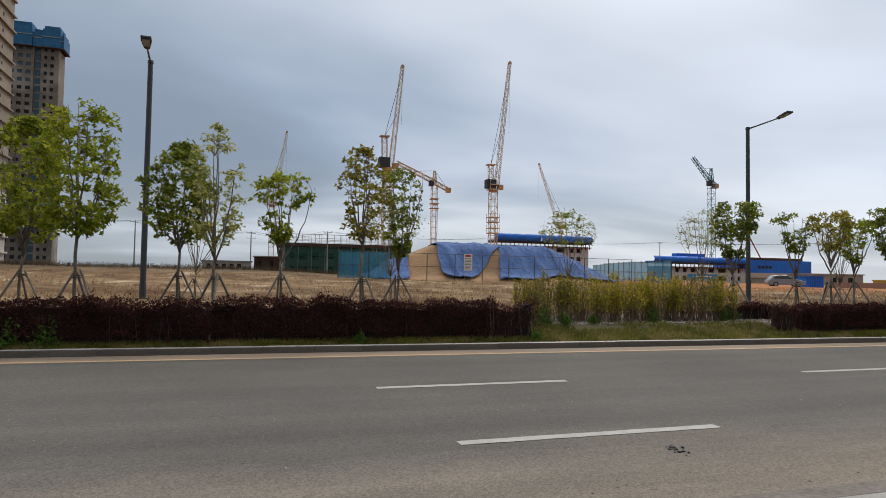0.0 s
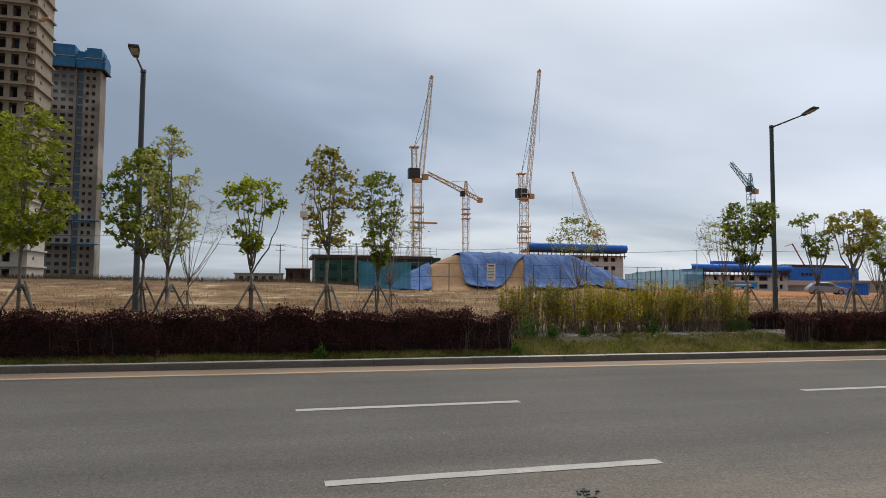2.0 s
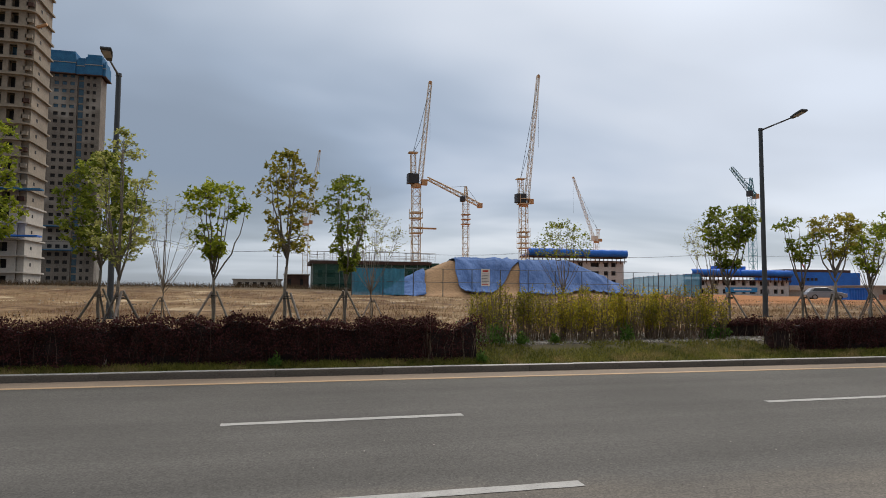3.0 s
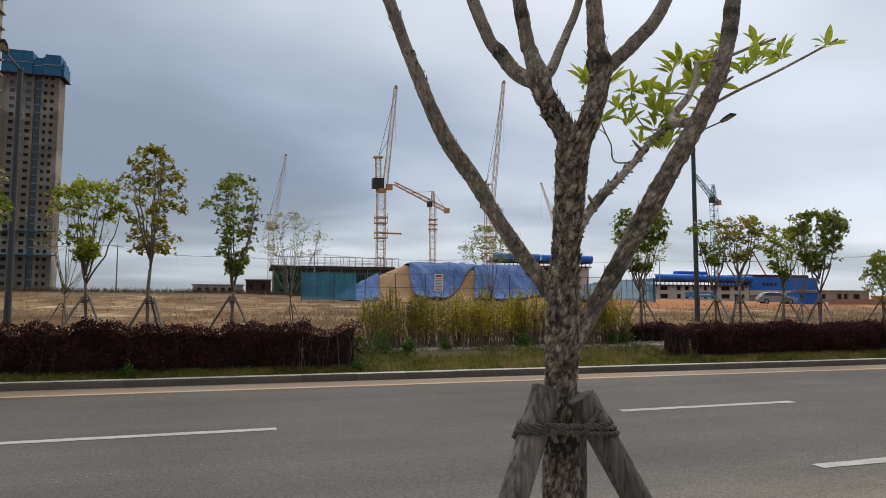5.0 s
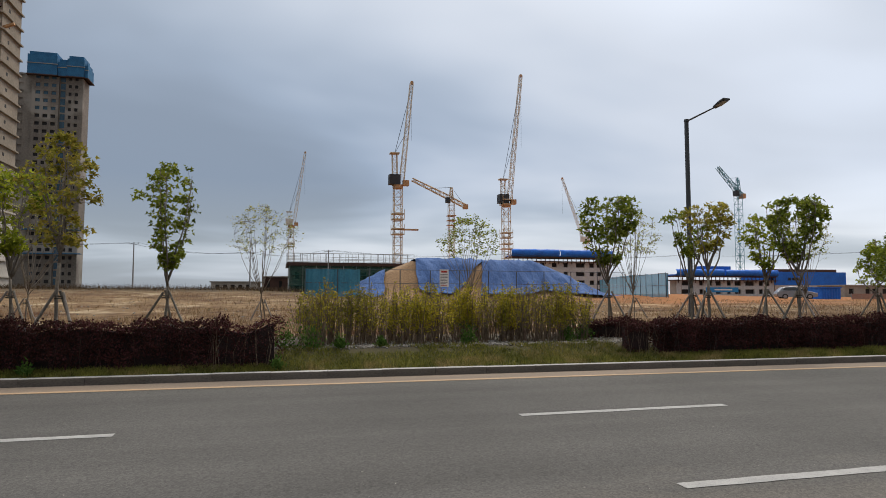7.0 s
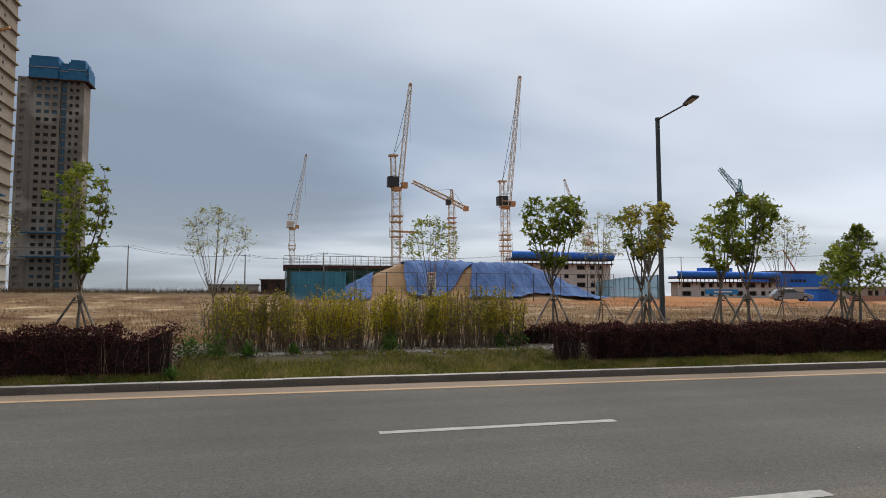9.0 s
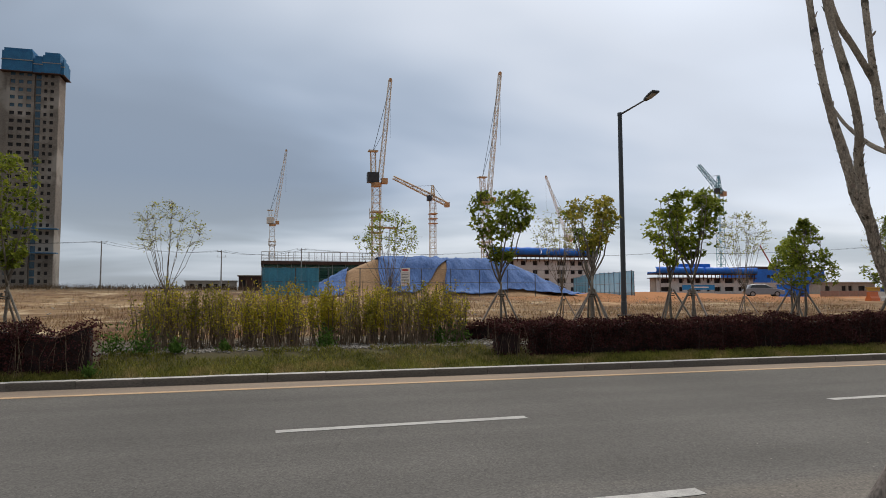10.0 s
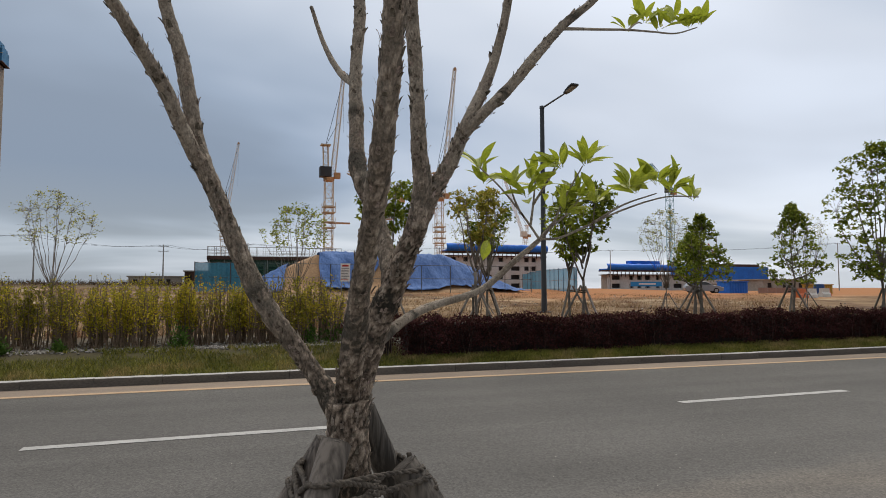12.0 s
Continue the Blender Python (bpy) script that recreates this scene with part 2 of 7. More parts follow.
RIDGE = mat("dead_brown_weeds", (0.125, 0.088, 0.052), (0.065, 0.045, 0.028), scale=0.2, fine=2, rough=0.9, bump=0, coords="World", island=0.3, spec=0.1)
STRAW = mat("dry_straw", (0.38, 0.265, 0.142), (0.12, 0.066, 0.036), scale=0.22, fine=2, rough=0.85, bump=0, coords="World", third=(0.20, 0.105, 0.06), third_scale=0.3, third_at=(0.53, 0.62), translucent=0.2, island=0.3, spec=0.12)
HEDGE_LEAF = mat("purple_barberry", (0.098, 0.036, 0.033), (0.045, 0.019, 0.017), scale=1.6, fine=20, rough=0.85, bump=0, coords="World", translucent=0.15, island=0.45, spec=0.12)
HEDGE_TWIG = mat("brown_hedge_twigs", (0.115, 0.070, 0.054), (0.05, 0.029, 0.024), scale=6, fine=40, bump=0.2, island=0.4)
# Near-black: the shade among the inner twigs is put into this colour
HEDGE_CORE = mat("hedge_shade_core", (0.034, 0.014, 0.013), (0.012, 0.006, 0.006), scale=9, fine=50, bump=0.8, coords="World", dist=0.03)
TWIG = mat("brown_twigs", (0.25, 0.180, 0.118), (0.085, 0.058, 0.040), scale=6, fine=40, bump=0.2, island=0.3)
FORSYTHIA = mat("yellow_green_leaves", (0.60, 0.50, 0.050), (0.17, 0.165, 0.030), scale=1.1, fine=9, rough=0.85, bump=0, coords="World", translucent=0.35, island=0.35, spec=0.12)
WEED = mat("fresh_green_weed", (0.115, 0.200, 0.040), (0.05, 0.10, 0.02), scale=4, fine=20, rough=0.85, bump=0, coords="World", translucent=0.3, island=0.3, spec=0.12)
LEAF_GREEN = mat("fresh_green_leaves", (0.39, 0.43, 0.042), (0.13, 0.170, 0.020), scale=1.5, fine=12, rough=0.85, bump=0, translucent=0.38, island=0.35, spec=0.12)
LEAF_DEEP = mat("deep_green_leaves", (0.275, 0.315, 0.042), (0.080, 0.112, 0.018), scale=1.5, fine=12, rough=0.85, bump=0, translucent=0.35, island=0.35, spec=0.12)
LEAF_OLIVE = mat("bronze_olive_leaves", (0.42, 0.375, 0.060), (0.16, 0.135, 0.028), scale=1.5, fine=12, rough=0.85, bump=0, translucent=0.38, island=0.4, spec=0.12)
LEAF_PALE = mat("pale_young_leaves", (0.50, 0.50, 0.155), (0.30, 0.31, 0.09), scale=1.5, fine=12, rough=0.85, bump=0, translucent=0.4, island=0.35, spec=0.12)
LEAF_NEAR = mat("glossy_young_leaves", (0.42, 0.46, 0.045), (0.22, 0.28, 0.026), scale=9, fine=60, rough=0.38, bump=0.15, translucent=0.42, island=0.25)
BARK = mat("grey_brown_bark", (0.24, 0.205, 0.165), (0.11, 0.09, 0.07), scale=9, fine=60, bump=0.6, stretch=(1, 1, 0.4))
STAKE = mat("weathered_stake_wood", (0.27, 0.235, 0.195), (0.12, 0.10, 0.085), scale=3, fine=30, bump=0.4, stretch=(1, 1, 0.2), random_hue=0.35)
POLE = mat("dark_grey_painted_steel", (0.052, 0.060, 0.068), (0.040, 0.046, 0.053), scale=2, fine=30, rough=0.45, bump=0.05)
LAMP_GLASS = mat("lamp_lens", (0.30, 0.31, 0.32), (0.24, 0.25, 0.26), rough=0.25, bump=0)
CONCRETE = mat("raw_concrete", (0.36, 0.335, 0.30), (0.25, 0.23, 0.205), scale=0.25, fine=3, rough=0.9, bump=0.2, coords="World")
CONCRETE_TAN = mat("tan_concrete", (0.32, 0.275, 0.22), (0.22, 0.19, 0.15), scale=0.2, fine=2.5, rough=0.9, bump=0.2, coords="World")
TOWER_GREY = mat("brown_grey_tower_concrete", (0.225, 0.200, 0.172), (0.135, 0.12, 0.104), scale=0.12, fine=1.6, rough=0.9, bump=0.2, coords="World", third=(0.30, 0.28, 0.25), third_scale=0.07, third_at=(0.52, 0.6))
PAINT_PALE = mat("pale_primer_wall", (0.52, 0.48, 0.43), (0.40, 0.37, 0.33), scale=0.25, fine=2.5, rough=0.85, bump=0.1, coords="World")
PAINT_GREY = mat("pale_grey_concrete", (0.56, 0.57, 0.57), (0.42, 0.42, 0.42), scale=0.3, fine=2.5, rough=0.9, bump=0.1, coords="World")
# Near-black colour stands in for the shade inside openings
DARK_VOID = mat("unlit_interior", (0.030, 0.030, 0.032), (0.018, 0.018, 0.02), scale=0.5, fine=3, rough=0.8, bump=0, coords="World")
BLUE_GLASS = mat("blue_tinted_glazing", (0.045, 0.115, 0.175), (0.03, 0.07, 0.11), scale=0.5, fine=2, rough=0.25, bump=0, coords="World", spec=0.6)
BLUE_NET = mat("blue_safety_net", (0.030, 0.165, 0.33), (0.018, 0.100, 0.22), scale=0.5, fine=4, rough=0.8, bump=0.2, coords="World")
BLUE_SHEET = mat("bright_blue_sheet", (0.016, 0.18, 0.72), (0.010, 0.11, 0.50), scale=0.35, fine=3, rough=0.6, bump=0.4, coords="World", dist=0.05)
TARP = mat("faded_blue_tarpaulin", (0.105, 0.185, 0.40), (0.055, 0.105, 0.25), scale=0.5, fine=5, rough=0.8, bump=0.9, bump_scale=1.6, coords="World", stretch=(1.6, 1, 0.7), dist=0.2, spec=0.15)
SAND = mat("tan_sand_heap", (0.37, 0.235, 0.130), (0.22, 0.135, 0.075), scale=0.5, fine=6, rough=0.95, bump=0.5, bump_scale=3, coords="World", dist=0.08)
GREEN_NET = mat("dark_green_scaffold_net", (0.030, 0.085, 0.066), (0.018, 0.048, 0.040), scale=0.3, fine=3, rough=0.85, bump=0.2, coords="World")
RUST = mat("rusty_formwork", (0.095, 0.050, 0.038), (0.05, 0.030, 0.026), scale=0.6, fine=4, rough=0.9, bump=0.2, coords="World")
STEEL = mat("galvanised_tube", (0.38, 0.37, 0.36), (0.26, 0.25, 0.25), scale=2, fine=8, rough=0.5, metal=0.3, bump=0)
CRANE_TAN = mat("faded_orange_crane_paint", (0.63, 0.51, 0.36), (0.48, 0.36, 0.24), scale=0.4, fine=3, rough=0.6, bump=0, coords="World")
CRANE_PALE = mat("pale_crane_paint", (0.70, 0.65, 0.57), (0.56, 0.51, 0.45), scale=0.4, fine=3, rough=0.6, bump=0, coords="World")
# Distance haze is put into this paint colour, for the two farthest luffing cranes
CRANE_HAZE = mat("haze_paled_crane_paint", (0.72, 0.66, 0.58), (0.60, 0.55, 0.49), scale=0.4, fine=3, rough=0.7, bump=0, coords="World")
CRANE_ORANGE = mat("orange_crane_paint", (0.55, 0.31, 0.150), (0.42, 0.23, 0.11), scale=0.4, fine=3, rough=0.6, bump=0, coords="World")
CRANE_TEAL = mat("teal_crane_paint", (0.16, 0.36, 0.42), (0.11, 0.26, 0.32), scale=0.4, fine=3, rough=0.6, bump=0, coords="World")
CRANE_DARK = mat("dark_grey_housing", (0.045, 0.048, 0.055), (0.03, 0.032, 0.036), scale=0.6, fine=3, rough=0.6, bump=0, coords="World")
CABLE = mat("black_cable", (0.05, 0.05, 0.055), (0.03, 0.03, 0.035), bump=0)
UTILITY = mat("concrete_utility_pole", (0.33, 0.32, 0.31), (0.23, 0.22, 0.21), scale=1, fine=8, bump=0.1)
FENCE_POST = mat("dark_fence_tube", (0.075, 0.090, 0.105), (0.05, 0.06, 0.07), scale=2, fine=9, rough=0.6, bump=0)
SIGN_WHITE = mat("white_sign_board", (0.74, 0.73, 0.72), (0.66, 0.65, 0.64), scale=2, fine=9, bump=0)
SIGN_RED = mat("red_print", (0.46, 0.05, 0.04), bump=0)
SIGN_GREY = mat("grey_print", (0.20, 0.20, 0.22), bump=0)
ROPE = mat("rubber_and_rope_tie", (0.125, 0.105, 0.085), (0.045, 0.038, 0.032), scale=30, fine=180, bump=0.8, rough=0.9, dist=0.003)
STONE = mat("broken_pale_stone", (0.30, 0.28, 0.25), (0.12, 0.11, 0.095), scale=6, fine=40, bump=0.4, island=0.4)


def net_material(name, colour, cover):
    """Thin woven net: part of the light goes straight through."""
    m = mat(name, colour, tuple(c * 0.7 for c in colour), scale=0.8, fine=6, rough=0.8, bump=0, coords="World")
    nt = m.node_tree
    out = [n for n in nt.nodes if n.type == "OUTPUT_MATERIAL"][0]
    src = out.inputs["Surface"].links[0].from_socket
    tr, ms = nt.nodes.new("ShaderNodeBsdfTransparent"), nt.nodes.new("ShaderNodeMixShader")
    ms.inputs[0].default_value = cover
    nt.links.new(tr.outputs[0], ms.inputs[1])
    nt.links.new(src, ms.inputs[2])
    nt.links.new(ms.outputs[0], out.inputs["Surface"])
    return m


FENCE_NET = net_material("blue_fence_net", (0.075, 0.31, 0.47), 0.80)
SCAFFOLD_NET = net_material("green_building_net", (0.035, 0.135, 0.100), 0.42)


def bark_material():
    """Flaking grey-brown bark: small cracked plates, dark fissures with their shade put into the colour, pale patches
    where it has shed.
    """
    m = bpy.data.materials.new("flaking_bark")
    m.use_nodes = True
    nt = m.node_tree
    nt.nodes.clear()
    N, L = nt.nodes.new, nt.links.new
    out, bsdf = N("ShaderNodeOutputMaterial"), N("ShaderNodeBsdfPrincipled")
    L(bsdf.outputs[0], out.inputs["Surface"])
    bsdf.inputs["Roughness"].default_value, bsdf.inputs["Specular IOR Level"].default_value = 0.9, 0.15
    tc, mp = N("ShaderNodeTexCoord"), N("ShaderNodeMapping")
    mp.inputs["Scale"].default_value = (1, 1, 0.62)
    L(tc.outputs["Object"], mp.inputs[0])

    def noise_node(scale, detail=4, rough=0.55):
        n = N("ShaderNodeTexNoise")
        n.inputs["Scale"].default_value, n.inputs["Detail"].default_value, n.inputs["Roughness"].default_value = scale, detail, rough
        L(mp.outputs[0], n.inputs["Vector"])
        return n

    def ranged(socket, lo, hi):
        r = N("ShaderNodeMapRange")
        r.inputs["From Min"].default_value, r.inputs["From Max"].default_value = lo, hi
        L(socket, r.inputs["Value"])
        return r.outputs[0]

    def mixed(fac, a, b):
        x = N("ShaderNodeMix")
        x.data_type = "RGBA"
        L(fac, x.inputs[0])
        for s, k in ((a, 6), (b, 7)):
            if isinstance(s, tuple):
                x.inputs[k].default_value = (*s, 1)
            else:
                L(s, x.inputs[k])
        return x.outputs[2]

    blotch, grain, zone, speck = noise_node(60, 6, 0.7), noise_node(240, 4, 0.6), noise_node(11, 4, 0.6), noise_node(85, 2, 0.5)

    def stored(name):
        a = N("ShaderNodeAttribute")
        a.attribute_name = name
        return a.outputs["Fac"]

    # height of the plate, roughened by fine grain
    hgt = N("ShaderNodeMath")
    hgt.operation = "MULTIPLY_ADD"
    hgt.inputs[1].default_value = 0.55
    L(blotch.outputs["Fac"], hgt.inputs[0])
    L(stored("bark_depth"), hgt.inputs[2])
    # fissure tone plus crack shade put into the colour: near-black deep, pale raised
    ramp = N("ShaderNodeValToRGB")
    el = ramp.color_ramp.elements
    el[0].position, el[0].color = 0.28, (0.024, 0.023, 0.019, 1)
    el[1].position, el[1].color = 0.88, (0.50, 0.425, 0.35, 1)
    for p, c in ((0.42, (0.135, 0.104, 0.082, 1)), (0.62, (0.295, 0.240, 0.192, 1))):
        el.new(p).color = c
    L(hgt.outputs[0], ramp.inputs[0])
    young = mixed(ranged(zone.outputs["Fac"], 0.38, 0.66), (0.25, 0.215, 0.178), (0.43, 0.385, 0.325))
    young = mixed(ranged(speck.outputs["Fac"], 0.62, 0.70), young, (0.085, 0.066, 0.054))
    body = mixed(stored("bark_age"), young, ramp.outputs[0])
    fine = mixed(ranged(grain.outputs["Fac"], 0.30, 0.72), (0.45, 0.43, 0.41), (1.35, 1.32, 1.28))
    mul = N("ShaderNodeMix")
    mul.data_type, mul.blend_type = "RGBA", "MULTIPLY"
    mul.inputs[0].default_value = 0.8
    L(body, mul.inputs[6])
    L(fine, mul.inputs[7])
    L(mul.outputs[2], bsdf.inputs["Base Color"])
    h2 = N("ShaderNodeMath")
    h2.operation = "MULTIPLY_ADD"
    h2.inputs[1].default_value = 0.45
    L(grain.outputs["Fac"], h2.inputs[0])
    L(blotch.outputs["Fac"], h2.inputs[2])
    b = N("ShaderNodeBump")
    b.inputs["Strength"].default_value, b.inputs["Distance"].default_value = 0.8, 0.008
    L(h2.outputs[0], b.inputs["Height"])
    L(b.outputs[0], bsdf.inputs["Normal"])
    return m


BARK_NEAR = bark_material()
BARK_FLAKE = mat("loose_bark_flake", (0.34, 0.285, 0.235), (0.06, 0.047, 0.038), scale=40, fine=200, rough=0.9, bump=0.3, island=0.5, spec=0.12)
STAKE_NEAR = mat("weathered_round_stake", (0.185, 0.160, 0.138), (0.040, 0.034, 0.029), scale=14, fine=110, rough=0.85, bump=0.9, stretch=(1, 1, 0.07), random_hue=0.25, dist=0.004, spread=0.42)
STAKE_END = mat("sawn_stake_end", (0.10, 0.085, 0.072), (0.045, 0.038, 0.032), scale=30, fine=140, rough=0.9, bump=0.5)


# ---- building helpers ----
class Geo:
    """Vertices and faces of one mesh, gathered in plain lists."""

    def __init__(self):
        self.v, self.f, self.mi = [], [], []

    def add(self, verts, faces, mi=0):
        n = len(self.v)
        self.v += [tuple(p) for p in verts]
        self.f += [tuple(n + i for i in q) for q in faces]
        self.mi += [mi] * len(faces)
        return self

    def box(self, x0, x1, y0, y1, z0, z1, m=None, mi=0):
        vs = [Vector((x, y, z)) for z in (z0, z1) for y in (y0, y1) for x in (x0, x1)]
        if m is not None:
            vs = [m @ p for p in vs]
        return self.add(vs, [(0, 2, 3, 1), (4, 5, 7, 6), (0, 1, 5, 4), (2, 6, 7, 3), (0, 4, 6, 2), (1, 3, 7, 5)], mi)

    def tube(self, pts, radii, sides=6, cap=True, wobble=0.0, rng=None, mi=0):
        """A tapering tube along points, with an uneven skin if wobble is given."""
        pts = [Vector(p) for p in pts]
        if not isinstance(radii, (list, tuple)):
            radii = [radii] * len(pts)
        ref = None
        rings = []
        for i, p in enumerate(pts):
            d = (pts[min(i + 1, len(pts) - 1)] - pts[max(i - 1, 0)]).normalized()
            if ref is None:
                ref = Vector((1, 0, 0)) if abs(d.x) < 0.8 else Vector((0, 1, 0))
            u = (ref - d * ref.dot(d)).normalized()
            ref, w = u, d.cross(u)
            ring = []
            for k in range(sides):
                a = 2 * math.pi * k / sides
                r = radii[i] * (1 + (rng.uniform(-wobble, wobble) if wobble else 0))
                ring.append(p + (u * math.cos(a) + w * math.sin(a)) * r)
            rings.append(ring)
        vs = [q for ring in rings for q in ring]
        fs = []
        for i in range(len(pts) - 1):
            for k in range(sides):
                k2 = (k + 1) % sides
                fs.append((i * sides + k, i * sides + k2, (i + 1) * sides + k2, (i + 1) * sides + k))
        if cap:
            fs.append(tuple(range(sides - 1, -1, -1)))
            fs.append(tuple((len(pts) - 1) * sides + k for k in range(sides)))
        return self.add(vs, fs, mi)

    def mesh(self, name, mats, smooth=False):
        me = bpy.data.meshes.new(name)
        me.from_pydata(self.v, [], self.f)
        for m in mats if isinstance(mats, (list, tuple)) else [mats]:
            me.materials.append(m)
        if any(self.mi):
            me.polygons.foreach_set("material_index", self.mi)
        if smooth:
            me.polygons.foreach_set("use_smooth", [True] * len(me.polygons))
        me.update()
        return me


def thing(name, m, label, category, group="", kind=""):
    e = new(name)
    e.empty_display_size = 0.2
    e.matrix_world = m
    return tagged(e, label, category, group, kind)


def part(name, geo, material, parent, label="", smooth=False):
    me = geo if isinstance(geo, bpy.types.Mesh) else geo.mesh(name, material, smooth)
    ob = new(name, me)
    ob.parent = parent
    if label:
        ob["label"] = label
    return ob


def leaf_mesh(name, centres, dirs, length, width, material, rng, droop=0.3, shape="rhomb", flat=0.0):
    """Many small folded leaves in one mesh: arrays of places and directions."""
    n = len(centres)
    c, d = np.asarray(centres, float), np.asarray(dirs, float)
    d = d / np.maximum(np.linalg.norm(d, axis=1, keepdims=True), 1e-6)
    r = rng.normal(size=(n, 3)) * (1.0 if flat == 0 else 0.55) + np.array((0.0, 0.0, flat))
    s = np.cross(d, r)
    s /= np.maximum(np.linalg.norm(s, axis=1, keepdims=True), 1e-6)
    up = np.cross(s, d)
    L = length * rng.uniform(0.6, 1.25, size=(n, 1))
    W = width * rng.uniform(0.7, 1.2, size=(n, 1))
    fold = W * rng.uniform(0.1, 0.45, size=(n, 1))
    if shape == "rhomb":
        pts = [c, c + d * L * 0.45 + s * W * 0.5 + up * fold, c + d * L - up * L * droop * 0.3, c + d * L * 0.45 - s * W * 0.5 + up * fold]
        faces = [(0, 1, 2), (0, 2, 3)]
    elif shape == "maple":
        pts = [c, c + d * L * 0.30 + s * W * 0.62 + up * fold, c + d * L * 0.42 + s * W * 0.28, c + d * L - up * L * droop * 0.3,
               c + d * L * 0.42 - s * W * 0.28, c + d * L * 0.30 - s * W * 0.62 + up * fold]
        faces = [(0, 1, 2), (0, 2, 3), (0, 3, 4), (0, 4, 5)]
    elif shape == "blade":
        pts = [c - s * W * 0.5, c + s * W * 0.5, c + d * L]
        faces = [(0, 1, 2)]
    else:   # long oval leaf with a keel and a drooping tip
        pts = [c, c + d * L * 0.22 + s * W * 0.36 + up * fold * 0.7, c + d * L * 0.52 + s * W * 0.5 + up * fold, c + d * L * 0.82 + s * W * 0.26 + up * fold * 0.4,
               c + d * L - up * L * droop * 0.25, c + d * L * 0.82 - s * W * 0.26 + up * fold * 0.4, c + d * L * 0.52 - s * W * 0.5 + up * fold,
               c + d * L * 0.22 - s * W * 0.36 + up * fold * 0.7, c + d * L * 0.52]
        faces = [(0, 1, 8), (1, 2, 8), (2, 3, 8), (3, 4, 8), (4, 5, 8), (5, 6, 8), (6, 7, 8), (7, 0, 8)]
    k = len(pts)
    v = np.stack(pts, axis=1).reshape(-1, 3)
    f = (np.asarray(faces)[None] + (np.arange(n) * k)[:, None, None]).reshape(-1, 3)
    me = bpy.data.meshes.new(name)
    me.vertices.add(len(v))
    me.vertices.foreach_set("co", v.ravel())
    me.loops.add(f.size)
    me.loops.foreach_set("vertex_index", f.ravel().astype(np.int32))
    me.polygons.add(len(f))
    me.polygons.foreach_set("loop_start", np.arange(0, f.size, 3, dtype=np.int32))
    me.polygons.foreach_set("loop_total", np.full(len(f), 3, dtype=np.int32))
    me.materials.append(material)
    me.update(calc_edges=True)
    return me


def bend(p0, p1, lift, steps=6, rng=None, jitter=0.0):
    """Points on a soft arc from p0 to p1."""
    p0, p1 = Vector(p0), Vector(p1)
    out = []
    for i in range(steps + 1):
        t = i / steps
        p = p0.lerp(p1, t) + Vector(lift) * (4 * t * (1 - t))
        if jitter and 0 < i < steps:
            p += Vector((rng.uniform(-jitter, jitter), rng.uniform(-jitter, jitter), rng.uniform(-jitter, jitter)))
        out.append(p)
    return out


def smooth_path(pts, steps=4):
    """Catmull-Rom through a few points."""
    P = [Vector(p) for p in pts]
    P = [P[0] * 2 - P[1]] + P + [P[-1] * 2 - P[-2]]
    out = []
    for i in range(1, len(P) - 2):
        a, b, c, d = P[i - 1], P[i], P[i + 1], P[i + 2]
        for k in range(steps):
            t = k / steps
            out.append(0.5 * ((2 * b) + (c - a) * t + (2 * a - 5 * b + 4 * c - d) * t * t + (3 * b - a - 3 * c + d) * t ** 3))
    out.append(P[-2])
    return out


def lerp_table(v, table):
    for (a, za), (b, zb) in zip(table, table[1:]):
        if v <= b:
            t = max(0.0, (v - a) / (b - a))
            t = t * t * (3 - 2 * t)
            return za + (zb - za) * t
    return table[-1][1]


def kerb_shift(x):
    """The far kerb draws nearer to the lane line towards +x."""
    return 0.44 - 0.02 * max(-14.0, min(22.0, x))


def gz(x, y):
    """Height of the ground."""
    if y < 3.30:
        return 0.02
    k = kerb_shift(x)
    if y < 12.95 + k:
        return -0.08
    base = lerp_table(y - k * max(0.0, min(1.0, (14.6 - y) / 1.0)), ((12.95, 0.105), (13.4, 0.18), (14.5, 0.43), (17.5, 0.50), (27, 0.55), (62, 1.08), (80, 1.25), (150, 1.3), (3500, 1.3)))
    left = lerp_table(y, ((40, 0), (105, 0.95), (190, 0.95), (400, 0.2), (3500, 0.0))) * lerp_table(-x, ((-24, 0), (4, 1.0), (60, 1.25), (400, 1.0)))
    hump = 0.42 * math.exp(-((x - 64) / 13) ** 2 - ((y - 84) / 13) ** 2) - 0.45 * lerp_table(x, ((46, 0), (80, 1), (9999, 1))) * lerp_table(y, ((35, 0), (75, 1), (9999, 1)))
    rough = 0.0
    if y > 14:
        k = min(1, (y - 14) / 20)
        rough = k * (0.10 * noise.noise((x * 0.21, y * 0.16, 0)) + 0.05 * noise.noise((x * 0.7, y * 0.5, 3)))
    return base + left + hump + rough


# ---- ground, road, kerbs ----
def spaced(a, b, n, power=1.0):
    return [a + (b - a) * (i / n) ** power for i in range(n + 1)]


